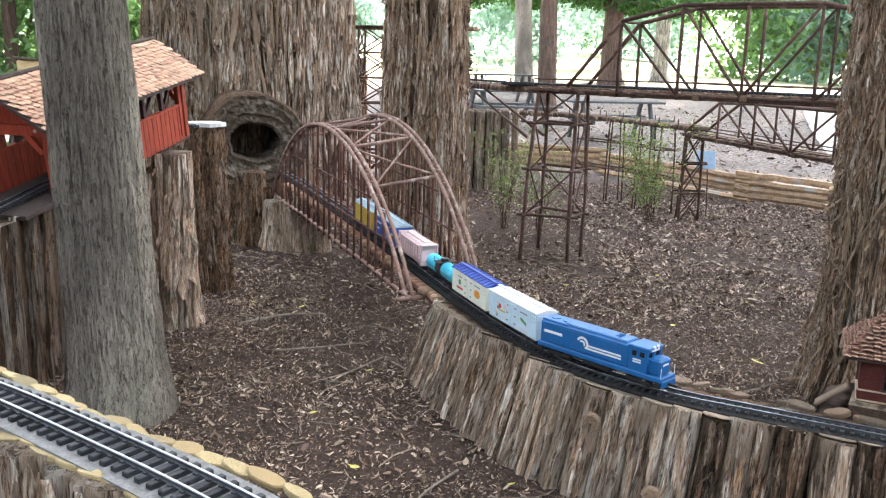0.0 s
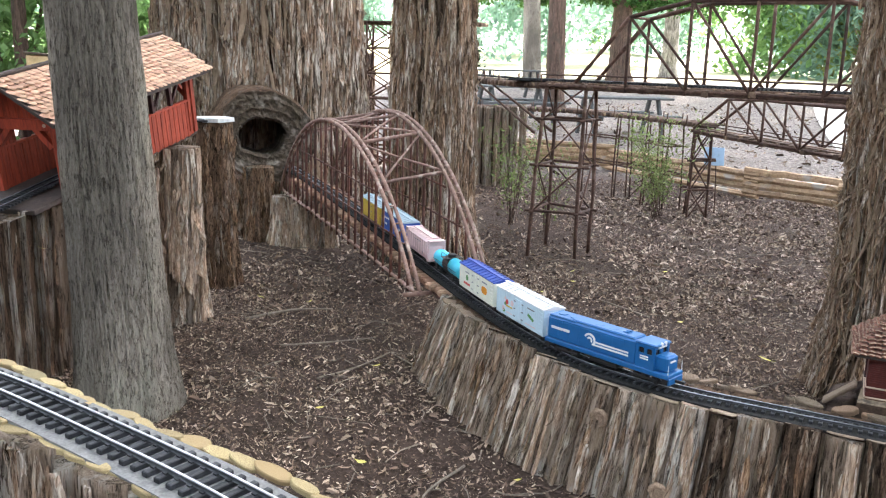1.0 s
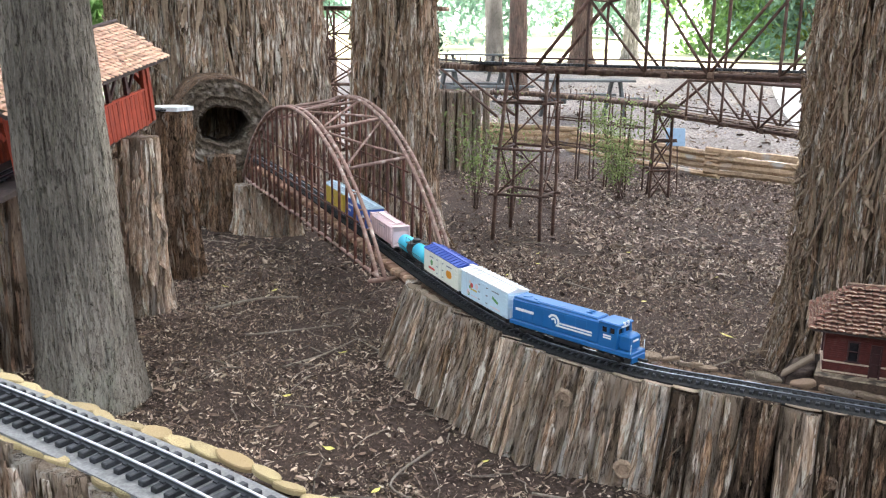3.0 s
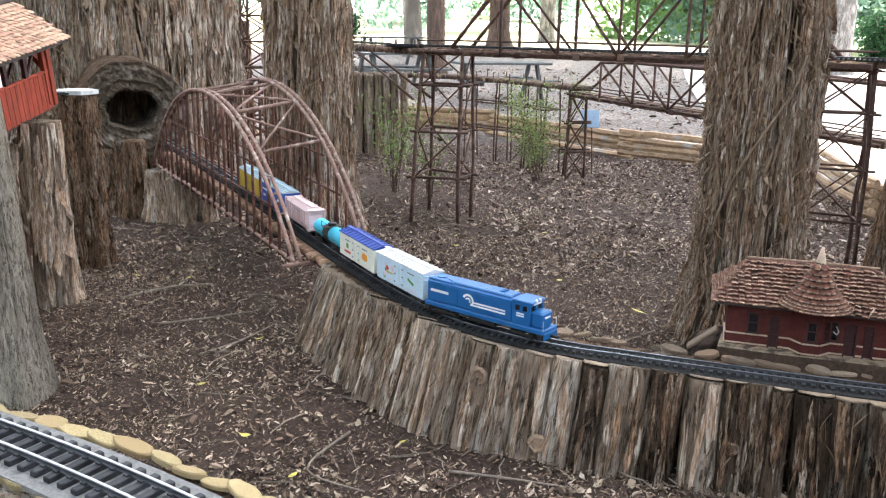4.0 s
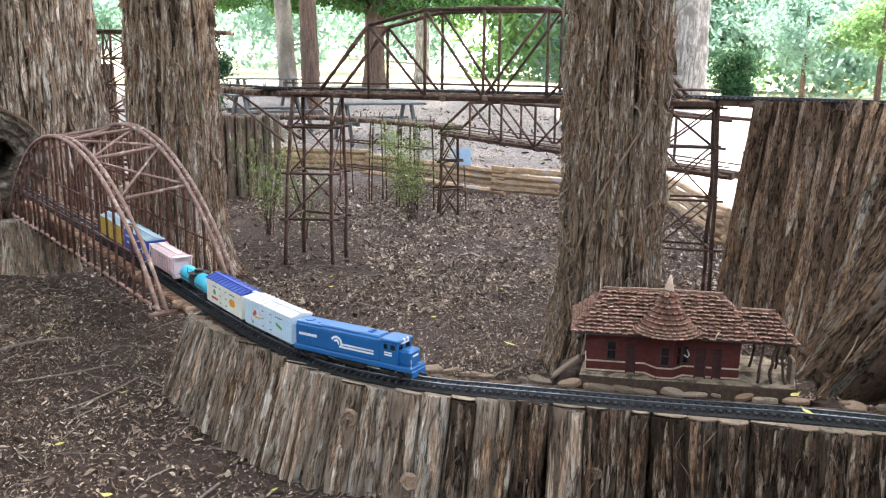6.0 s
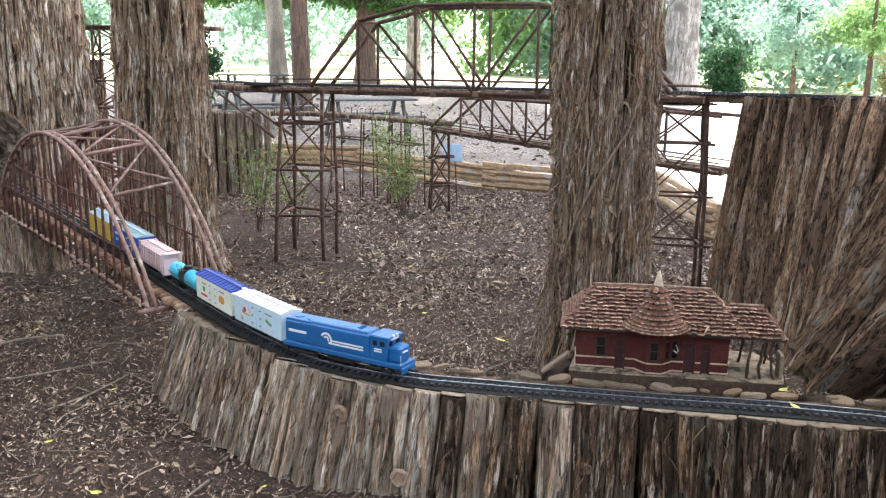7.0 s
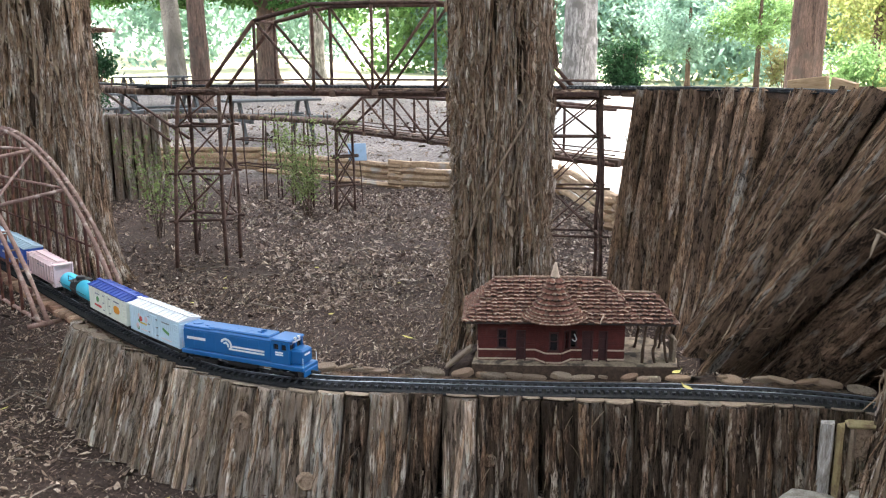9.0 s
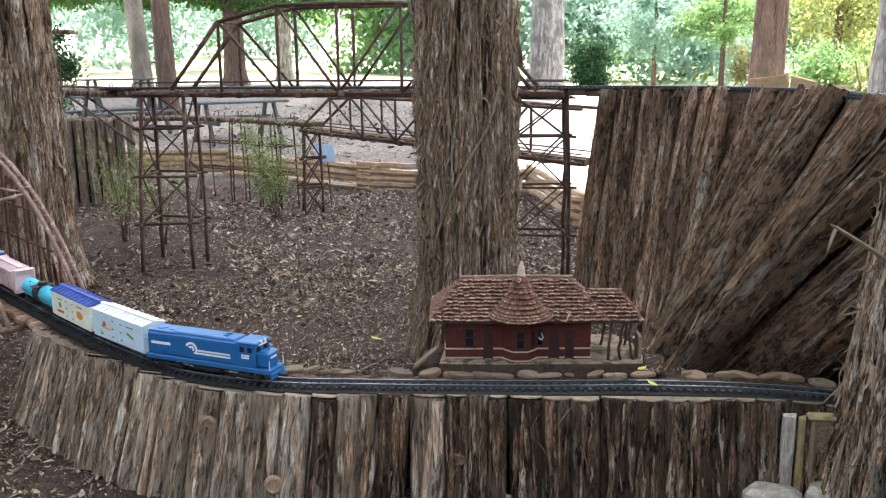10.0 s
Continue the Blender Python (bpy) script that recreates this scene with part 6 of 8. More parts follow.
    for j in range(10):
        t = j / 9.8
        k = t * (len(prof) - 1)
        i = min(len(prof) - 2, int(k))
        r = prof[i][0] + (prof[i + 1][0] - prof[i][0]) * (k - i) + 0.002
        z = prof[i][1] + (prof[i + 1][1] - prof[i][1]) * (k - i) + 0.002
        slope = Vector((prof[i + 1][0] - prof[i][0], prof[i + 1][1] - prof[i][1])).normalized()
        cnt = max(6, int(6.2832 * r / 0.019))
        for q in range(cnt):
            a = (q + 0.5 * (j % 2)) / cnt * 6.2832
            rad = Vector((math.cos(a), math.sin(a), 0))
            tan = Vector((-math.sin(a), math.cos(a), 0))
            up = rad * slope.x + Vector((0, 0, slope.y))
            ob = part("shingle", sm, None, tur)
            ob.matrix_basis = facing(Vector((cx, cy, 0)) + rad * r + Vector((0, 0, z)), tan + up * rng.gauss(0, 0.05), up - tan.cross(up) * 0.36) @ Matrix.Diagonal((0.85, 0.85, 1, 1))
    P("finial", Build().tube([(cx, cy, 0.31), (cx + 0.001, cy, 0.345), (cx, cy, 0.365), (cx + 0.002, cy, 0.41)], [0.022, 0.019, 0.015, 0.004], 8), M_CREAM, "pale twig spire", smooth=True)
    P("end_board", Build().box(under((0.772, 0.03, 0.046)), 0.014, 0.075, 0.10, 0.004), M_SAWNOLD, "pale upright end board")
    P("dormer_nub", Build().stick((0.40, 0.09, 0.262), (0.405, 0.07, 0.292), 0.008, 5, 6, 0.02, 2), M_SHINGLE, smooth=True)
    P("fallen_twig", Build().stick((0.47, -0.055, 0.17), (0.485, -0.05, 0.205), 0.003, 6, 5, 0.03, 2), M_CREAM, smooth=True)
    P("lamp_hook", Build().tube([(0.378, -0.012, 0.115), (0.385, -0.03, 0.10), (0.378, -0.04, 0.093), (0.366, -0.034, 0.1)], 0.0025, 6), M_PALE, "small white hook", smooth=True)


station()


# ---- covered bridge ----
def covered_bridge():
    A, B = Vector((-1.775, 3.88, 0.887)), Vector((-1.561, 5.062, 1.085))
    ux = (B - A).normalized()
    left = Vector((-ux.y, ux.x, 0)).normalized()
    root = thing("covered_bridge", label="red wooden covered railway bridge with a clay-tiled roof", category="bridge")
    root.matrix_basis = facing(A, ux, left)
    L, W, H = (B - A).length, 0.34, 0.36

    def P(nm, b, mat, label="", parent=root):
        return part(nm, b, mat, parent, label)
    P("floor", Build().box(under((L / 2 - 0.1, W / 2, -0.012)), L + 0.3, W, 0.024, 0.003), M_ROOFDARK)
    for y in (0.0, W):
        # boards of the lower half
        n = int(L / 0.024)
        for i in range(n):
            x = 0.05 + (i + 0.5) * (L - 0.05) / n
            P("board", Build().box(under((x, y, 0.088 + 0.004 * math.sin(i * 2.1))), (L - 0.05) / n - 0.002, 0.012 + 0.003 * (i % 2), 0.20, 0.001), M_BARNRED)
        P("rail_cap", Build().box(under((L / 2, y, 0.194)), L, 0.024, 0.012, 0.002), M_BARNRED)
        P("wall_plate", Build().box(under((L / 2, y, H - 0.012)), L + 0.06, 0.026, 0.024, 0.002), M_BARNRED)
        for i in range(7):
            x = 0.03 + i * (L - 0.06) / 6
            if i in (0, 6):
                P("post", Build().box(under((x, y, H / 2)), 0.03, 0.026, H - 0.024, 0.002), M_BARNRED)
            else:
                P("post", Build().box(under((x, y, 0.268)), 0.026, 0.022, 0.136, 0.002), M_DARKDOOR)
            if i < 6:
                P("brace", Build().beam((x + 0.01, y, 0.205), (x + 0.12, y, H - 0.03), 0.014, 0.014), M_DARKDOOR)
        # tall boards beside the portal
        for i in range(5):
            P("board", Build().box(under((0.025 + i * 0.024, y, H / 2 - 0.01)), 0.0225, 0.016, H, 0.001), M_BARNRED)
    for x in (-0.01, L + 0.01):
        for y in (0.0, W):
            P("portal_post", Build().box(under((x, y, H / 2)), 0.035, 0.04, H, 0.003), M_BARNRED)
        P("portal_beam", Build().box(under((x, W / 2, H - 0.035)), 0.03, W - 0.042, 0.05, 0.003), M_BARNRED)
        for y, s in ((0.03, 1), (W - 0.03, -1)):
            P("knee_brace", Build().beam((x, y, H - 0.14), (x, y + 0.075 * s, H - 0.05), 0.026, 0.026, up=(1, 0, 0)), M_BARNRED)
        for i in range(13):
            y0 = -0.05 + i * (W + 0.1) / 13
            y1 = y0 + (W + 0.1) / 13 - 0.002
            top = 0.19 * (1 - abs((y0 + y1) / 2 - W / 2) / (W / 2 + 0.10)) - 0.010
            if top > 0.012:
                P("gable_board", Build().box(under((x, (y0 + y1) / 2, H - 0.008 + top / 2)), 0.012, y1 - y0, top, 0.001), M_BARNRED)
        P("bolt", Build().tube([(x - 0.021, 0.045, H - 0.035), (x - 0.016, 0.045, H - 0.035)], 0.008, 10), M_CREAM)
    # roof
    e, rz, x0, x1 = 0.11, H + 0.193, -0.145, L + 0.076
    for s, y in ((-1, -e), (1, W + e)):
        a, b = Vector((x0, y, H + 0.005)), Vector((x1, y, H + 0.005))
        c, d = Vector((x1, W / 2, rz)), Vector((x0, W / 2, rz))
        nrm = (b - a).cross(d - a).normalized() * (1 if s < 0 else -1)
        bd = Build()
        bd.v = [tuple(q) for q in (a, b, c, d)] + [tuple(q - nrm * 0.012) for q in (a, b, c, d)]
        bd.f = [(0, 1, 2, 3), (7, 6, 5, 4), (0, 4, 5, 1), (1, 5, 6, 2), (2, 6, 7, 3), (3, 7, 4, 0)]
        slope = P("roof_slope", bd, M_ROOFDARK, "slope of rounded clay tiles")
        tm = TILE_MESH
        if s < 0:
            shingled(slope, a, b, c, d, tm, 0.040, 0.027, M_TILE, 31, 420, "roof_tile", 0.22)
        else:
            shingled(slope, b, a, d, c, tm, 0.040, 0.027, M_TILE, 32, 0, "roof_tile", 0.22)
        P("barge_board", Build().beam(a + Vector((-0.008, 0, -0.008)), d + Vector((-0.008, 0, -0.008)), 0.014, 0.03, up=(1, 0, 0)), M_ROOFDARK)
        P("eave_board", Build().beam(a + Vector((0, 0, -0.012)), b + Vector((0, 0, -0.012)), 0.012, 0.02), M_ROOFDARK)
    P("ridge", Build().stick((x0, W / 2, rz + 0.006), (x1, W / 2, rz + 0.006), 0.012, 9, 7, 0.002, 12), M_ROOFDARK)


TILE_MESH = shingle_mesh("roof_tile", 0.041, 0.05, 0.007, M_TILE)
covered_bridge()
cb_line = [(-1.95, 3.2, 0.84), (-1.96, 3.6, 0.86), (-1.935, 3.92, 0.898), (-1.715, 5.10, 1.098), (-1.65, 5.5, 1.11)]
track("dark model railway track through the covered bridge", cb_line, 0.003, M_DULLRAIL, parts=False, felt=False)
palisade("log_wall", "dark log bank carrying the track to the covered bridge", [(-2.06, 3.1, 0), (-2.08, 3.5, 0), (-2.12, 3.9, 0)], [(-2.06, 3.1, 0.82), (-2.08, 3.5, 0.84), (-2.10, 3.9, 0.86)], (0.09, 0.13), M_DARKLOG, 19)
palisade("log_wall", "face of the dark log bank by the covered bridge", [(-1.84, 3.95, 0), (-1.84, 3.5, 0), (-1.82, 3.1, 0)], [(-1.82, 3.95, 0.86), (-1.84, 3.5, 0.84), (-1.82, 3.1, 0.82)], (0.09, 0.13), M_LOG, 20)
tagged(part("wall_core", ribbon(spline([(-2.05, 3.1, 0), (-2.07, 3.5, 0), (-2.1, 3.95, 0)], 0.1), spline([(-1.85, 3.1, 0), (-1.87, 3.5, 0), (-1.87, 3.95, 0)], 0.1), 0.825, 0.825), M_DARKLOG, label="bark core of the bank by the covered bridge"), category="log wall", kind="structure")


# ---- train ----
LINE = spline(FRONT_LINE, 0.01)
RUN = [0.0]
for p_, q_ in zip(LINE, LINE[1:]):
    RUN.append(RUN[-1] + (q_ - p_).length)


def on_line(s):
    k = min(range(len(RUN)), key=lambda i: abs(RUN[i] - s))
    return LINE[k]


M_BLACK = surf("black_plastic", (0.008, 0.008, 0.009), (0.02, 0.02, 0.021), size=0.03, rough=0.5, bump=0.1, relief=0.0005)
M_BLUE = paint("blue_paint", (0.008, 0.12, 0.34), 0.42)
M_MIDBLUE = paint("bright_blue_paint", (0.02, 0.09, 0.42), 0.45)
M_ROOFBLUE = paint("navy_roof_paint", (0.03, 0.075, 0.35), 0.55)
M_ICE = paint("pale_blue_paint", (0.58, 0.74, 0.83), 0.5)
M_WHITE = paint("white_paint", (0.78, 0.79, 0.80), 0.5)
M_IVORY = paint("ivory_paint", (0.79, 0.81, 0.70), 0.5)
M_PINK = paint("pink_paint", (0.76, 0.58, 0.585), 0.55)
M_CYAN = paint("cyan_paint", (0.05, 0.50, 0.68), 0.4)
M_YELLOW = paint("yellow_paint", (0.62, 0.46, 0.06), 0.5)
M_GREYROOF = paint("grey_blue_roof_paint", (0.42, 0.55, 0.62), 0.5)
M_ORANGE = paint("orange_decal", (0.75, 0.30, 0.02), 0.5)
M_REDDEC = paint("red_decal", (0.60, 0.06, 0.05), 0.5)
M_GREEN = paint("green_decal", (0.10, 0.30, 0.09), 0.5)
M_GREYDEC = paint("grey_decal", (0.20, 0.22, 0.25), 0.5)


def carriage(name, label, category, front, length, wheelbase):
    """A vehicle on the line whose front stands at run length front; its x axis points ahead and its origin is at rail height in its middle."""
    mid = front - length / 2
    a, b = on_line(mid + wheelbase / 2), on_line(mid - wheelbase / 2)
    x = (a - b).normalized()
    up = Vector((0, 0, 1))
    y = up.cross(x).normalized()
    root = tagged(thing(name, label=label, category=category), group="train on the track")
    root.matrix_basis = facing((a + b) / 2 + Vector((0, 0, 0.0195)), x, y)
    return root


def disc(b, x, y, z, r, t=0.004, n=14, axis="y"):
    """A flat round plate."""
    ring = []
    for o in (-t / 2, t / 2):
        for k in range(n):
            c, s = math.cos(k / n * 6.2832) * r, math.sin(k / n * 6.2832) * r
            ring.append((x + c, y + o, z + s) if axis == "y" else (x + o, y + c, z + s) if axis == "x" else (x + c, y + s, z + o))
    b.add(ring, [tuple(range(n - 1, -1, -1)), tuple(range(n, 2 * n))] + [(k, (k + 1) % n, n + (k + 1) % n, n + k) for k in range(n)])
    return b


def trucks(root, at, axles=2, spread=0.062):
    for x0 in at:
        t = part("truck", Build(), M_BLACK, root)
        b = Build()
        for s in (-1, 1):
            b.box(under((x0, s * 0.040, 0.016)), spread * (axles - 1) + 0.03, 0.007, 0.010, 0.002)
            b.box(under((x0, s * 0.041, 0.020)), 0.022, 0.010, 0.015, 0.002)
        b.box(under((x0, 0, 0.020)), 0.02, 0.076, 0.008, 0.001)
        t.data = b.mesh("truck")
        t.data.materials.append(M_BLACK)
        for i in range(axles):
            xx = x0 + (i - (axles - 1) / 2) * spread
            for s in (-1, 1):
                w = Build()
                disc(w, xx, s * 0.0275, 0.0155, 0.0155, 0.006, 18)
                disc(w, xx, s * 0.0235, 0.0155, 0.0175, 0.002, 18)
                part("wheel", w, M_BLACK, t)


def couplers(root, half):
    for s in (-1, 1):
        part("coupler", Build().box(under((s * (half + 0.016), 0, 0.024)), 0.036, 0.010, 0.010, 0.002).box(under((s * (half + 0.033), 0.004, 0.024)), 0.012, 0.016, 0.013, 0.003), M_BLACK, root)


def house_car(label, front, side, roof, L, deco, body_h=0.112, roof_mat_walk=None):
    root = carriage("freight_car", label, "freight car", front, L, L * 0.66)
    W, z0 = 0.100, 0.030
    b = Build().box(under((0, 0, z0 + body_h / 2)), L, W, body_h, 0.002)
    part("body", b, side, root)
    # peaked roof
    r = Build()
    for x in (-L / 2 - 0.003, L / 2 + 0.003):
        r.v += [(x, -W / 2 - 0.003, z0 + body_h), (x, -W / 2 - 0.003, z0 + body_h + 0.004), (x, 0, z0 + body_h + 0.016), (x, W / 2 + 0.003, z0 + body_h + 0.004), (x, W / 2 + 0.003, z0 + body_h)]
    r.f = [(4, 3, 2, 1, 0), (5, 6, 7, 8, 9)] + [(i, i + 1, i + 6, i + 5) for i in range(4)] + [(0, 5, 9, 4)]
    roof_ob = part("roof", r, roof, root)
    for i in range(11):
        x = -L / 2 + 0.015 + i * (L - 0.03) / 10
        for s in (-1, 1):
            part("roof_rib", Build().beam((x, s * (W / 2 + 0.002), z0 + body_h + 0.006), (x, s * 0.012, z0 + body_h + 0.0165), 0.004, 0.003), roof, roof_ob)
    part("running_board", Build().box(under((0, 0, z0 + body_h + 0.0195)), L + 0.012, 0.018, 0.003), roof_mat_walk or roof, root)
    part("sill", Build().box(under((0, 0, z0 - 0.004)), L * 0.98, W * 0.86, 0.008, 0.001), M_BLACK, root)
    for s in (-1, 1):
        # board lines, door, its bars and hinges
        d = Build().box(under((0.0, s * (W / 2 + 0.0012), z0 + body_h * 0.48)), 0.062, 0.003, body_h * 0.86, 0.0006)
        door = part("door", d, side, root)
        part("door_bar", Build().tube([(0.0, s * (W / 2 + 0.004), z0 + 0.006), (0.0, s * (W / 2 + 0.004), z0 + body_h * 0.9)], 0.0018, 6), side, door)
        for zz in (0.2, 0.5, 0.8):
            for x in (-0.033, 0.033):
                part("hinge", Build().box(under((x, s * (W / 2 + 0.0032), z0 + body_h * zz)), 0.014, 0.002, 0.005), M_GREYDEC if deco != "blue" else M_BLUE, door)
        for i in range(6):
            part("ladder_rung", Build().box(under((L / 2 - 0.02, s * (W / 2 + 0.003), z0 + 0.012 + i * body_h / 6.4)), 0.03, 0.002, 0.0025), side, root)
        g = Build()
        for i in range(25):
            x = -L / 2 + 0.008 + i * (L - 0.016) / 24
            if abs(x) > 0.036:
                g.box(under((x, s * (W / 2 + 0.0003), z0 + body_h / 2)), 0.0012, 0.0012, body_h * 0.96)
        part("board_grooving", g, side, root, kind="stuff")
    for x in (-L / 2 - 0.001, L / 2 + 0.001):
        for i in range(6):
            part("end_rib", Build().box(under((x, 0, z0 + 0.014 + i * body_h / 6.4)), 0.003, W * 0.9, 0.004, 0.001), side, root)
    y = W / 2
    if deco == "flowers":
        for i, (x, z, r_, m) in enumerate(((-0.105, 0.095, 0.012, M_REDDEC), (-0.120, 0.108, 0.008, M_PINK), (-0.06, 0.10, 0.013, M_PINK), (-0.135, 0.06, 0.012, M_PINK), (-0.13, 0.052, 0.009, M_GREEN), (-0.12, 0.085, 0.008, M_GREEN))):
            q = Build()
            for s in (-1, 1):
                disc(q, x * -s, s * (y + 0.0006), z, r_, 0.0012, 12)
            part("flower_decal", q, m, root)
        for s in (-1, 1):
            part("leaf_decal", Build().box(under((0.085 * s, s * (y + 0.0006), 0.078)), 0.055, 0.0012, 0.007), M_YELLOW, root)
            part("emblem_decal", Build().box(under((-0.10 * s, s * (y + 0.0006), 0.083)) @ pose(0, 0, 0, 0, 18, 0), 0.05, 0.0012, 0.012), M_GREEN, root)
            part("writing_bar", Build().box(under((-0.10 * s, s * (y + 0.0006), 0.118)), 0.06, 0.0012, 0.005), M_GREYDEC, root)
            part("writing_bar", Build().box(under((-0.10 * s, s * (y + 0.0006), 0.048)), 0.08, 0.0012, 0.004), M_PINK, root)
            part("writing_bar", Build().box(under((0.08 * s, s * (y + 0.0006), 0.05)), 0.05, 0.0012, 0.004), M_PINK, root)
    elif deco == "fruit":
        for s in (-1, 1):
            q = Build()
            for k in (-0.014, 0, 0.014):
                disc(q, -0.10 * s + k, s * (y + 0.0006 + 0.0003 * (k == 0)), 0.082, 0.019 if k == 0 else 0.017, 0.0012, 16)
            part("fruit_decal", q, M_ORANGE, root)
            q = Build()
            disc(q, 0.105 * s, s * (y + 0.0006), 0.09, 0.014, 0.0012, 14)
            part("leaf_decal", q, M_GREEN, root)
            part("banner_decal", Build().box(under((0.105 * s, s * (y + 0.0006), 0.06)), 0.075, 0.0012, 0.011, 0.0004), M_REDDEC, root)
            part("writing_bar", Build().box(under((-0.10 * s, s * (y + 0.0006), 0.118)), 0.06, 0.0012, 0.006), M_GREYDEC, root)
            part("writing_bar", Build().box(under((0.105 * s, s * (y + 0.0006), 0.116)), 0.05, 0.0012, 0.005), M_GREYDEC, root)
    elif deco == "blue":
        for s in (-1, 1):
            for dz in (0, 0.011):
                part("stripe_decal", Build().box(under((-0.075 * s, s * (y + 0.0006), 0.062 + dz)), 0.07, 0.0012, 0.006), M_WHITE, root)
            q = Build()
            disc(q, -0.125 * s, s * (y + 0.0006), 0.078, 0.020, 0.0012, 18)
            part("emblem_decal", q, M_WHITE, root)
            part("writing_bar", Build().box(under((0.11 * s, s * (y + 0.0006), 0.112)), 0.09, 0.0012, 0.011), M_WHITE, root)
            part("writing_bar", Build().box(under((0.12 * s, s * (y + 0.0006), 0.075)), 0.04, 0.0012, 0.012), M_WHITE, root)
    trucks(root, (-L * 0.33, L * 0.33))
    couplers(root, L / 2)
    return root


def tank_car(label, front, L):
    root = carriage("tank_car", label, "tank car", front, L, L * 0.62)
    zc, r = 0.072, 0.042
    for s in (-1, 1):
        pts = [(s * 0.035, 0, zc), (s * (L / 2 - 0.028), 0, zc), (s * (L / 2 - 0.014), 0, zc), (s * (L / 2 - 0.005), 0, zc), (s * (L / 2 - 0.001), 0, zc)]
        part("tank", Build().tube(pts, [r, r, r * 0.93, r * 0.72, r * 0.3], 22), M_CYAN, root, smooth=True)
    part("centre_band", Build().tube([(-0.036, 0, zc), (0.036, 0, zc)], r * 1.02, 22), M_BLACK, root)
    part("dome", Build().tube([(0, 0, zc + r - 0.004), (0, 0, zc + r + 0.012), (0, 0, zc + r + 0.015)], [0.022, 0.022, 0.016], 16), M_BLACK, root)
    part("platform", Build().box(under((0, 0, zc + r - 0.006)), 0.06, 0.10, 0.003), M_BLACK, root)
    for s in (-1, 1):
        part("guard_rail", Build().tube([(-0.03, s * 0.048, zc + r - 0.006), (-0.03, s * 0.048, zc + r + 0.02), (0.03, s * 0.048, zc + r + 0.02), (0.03, s * 0.048, zc + r - 0.006)], 0.0015, 5), M_BLACK, root)
        part("side_rail", Build().tube([(-L / 2 + 0.02, s * 0.046, zc), (L / 2 - 0.02, s * 0.046, zc)], 0.0014, 5), M_BLACK, root)
    part("sill", Build().box(under((0, 0, 0.028)), L, 0.03, 0.012, 0.002), M_BLACK, root)
    for s in (-1, 1):
        part("saddle", Build().box(under((s * L * 0.36, 0, 0.036)), 0.02, 0.07, 0.014, 0.003), M_BLACK, root)
    trucks(root, (-L * 0.31, L * 0.31))
    couplers(root, L / 2)


def hopper(label, front, L):
    root = carriage("hopper_car", label, "hopper car", front, L, L * 0.66)
    W, z0, z1 = 0.10, 0.030, 0.145
    b = Build()
    prof = [(-W / 2 * 0.8, z0), (-W / 2, z0 + 0.03), (-W / 2, z1 - 0.014), (-W / 2 * 0.72, z1), (W / 2 * 0.72, z1), (W / 2, z1 - 0.014), (W / 2, z0 + 0.03), (W / 2 * 0.8, z0)]
    n = len(prof)
    for x in (-L / 2 + 0.03, L / 2 - 0.03):
        b.v += [(x, y, z) for y, z in prof]
    b.f = [tuple(range(n)), tuple(range(2 * n - 1, n - 1, -1))] + [(i, n + i, n + (i + 1) % n, (i + 1) % n) for i in range(n)]
    part("body", b, M_PINK, root)
    for s in (-1, 1):
        for y in (-1, 1):
            part("end_post", Build().box(under((s * (L / 2 - 0.004), y * (W / 2 - 0.004), (z0 + z1) / 2)), 0.008, 0.008, z1 - z0), M_PINK, root)
        part("end_beam", Build().box(under((s * (L / 2 - 0.015), 0, z1 - 0.006)), 0.03, W, 0.008, 0.001), M_PINK, root)
        part("end_beam", Build().box(under((s * (L / 2 - 0.015), 0, z0 + 0.002)), 0.03, W, 0.01, 0.001), M_PINK, root)
        part("slope_sheet", Build().beam((s * (L / 2 - 0.035), 0, z1 - 0.03), (s * (L / 2 - 0.012), 0, z0 + 0.01), W * 0.8, 0.004, up=(1, 0, 0)), M_PINK, root)
        for i in range(7):
            for y in (-W / 2, W / 2):
                part("ladder_rung", Build().box(under((s * (L / 2 - 0.014), y, z0 + 0.008 + i * 0.016)), 0.024, 0.003, 0.003), M_PINK, root)
        for i in range(9):
            x = -L / 2 + 0.04 + i * (L - 0.08) / 8
            part("side_post", Build().box(under((x, s * (W / 2 + 0.0015), (z0 + z1) / 2 + 0.006)), 0.004, 0.004, 0.08), M_PINK, root)
            part("roof_bar", Build().box(under((x, 0, z1 + 0.0015)), 0.004, W * 0.74, 0.004), M_PINK, root)
        part("writing_bar", Build().box(under((0.02, s * (W / 2 + 0.0012), 0.112)), 0.10, 0.0015, 0.004), M_GREYDEC, root)
        part("writing_bar", Build().box(under((-0.10 * s, s * (W / 2 + 0.0012), 0.06)), 0.008, 0.0015, 0.016), M_GREYDEC, root)
        part("emblem_decal", Build().box(under((0.155 * s, s * (W / 2 + 0.0045), 0.09)), 0.012, 0.0015, 0.03), M_ROOFBLUE, root)
    part("hatch", Build().box(under((0, 0, z1 + 0.004)), L * 0.78, 0.03, 0.006, 0.001), M_PINK, root)
    part("sill", Build().box(under((0, 0, z0 - 0.004)), L * 0.96, 0.05, 0.008, 0.001), M_BLACK, root)
    trucks(root, (-L * 0.33, L * 0.33))
    couplers(root, L / 2)


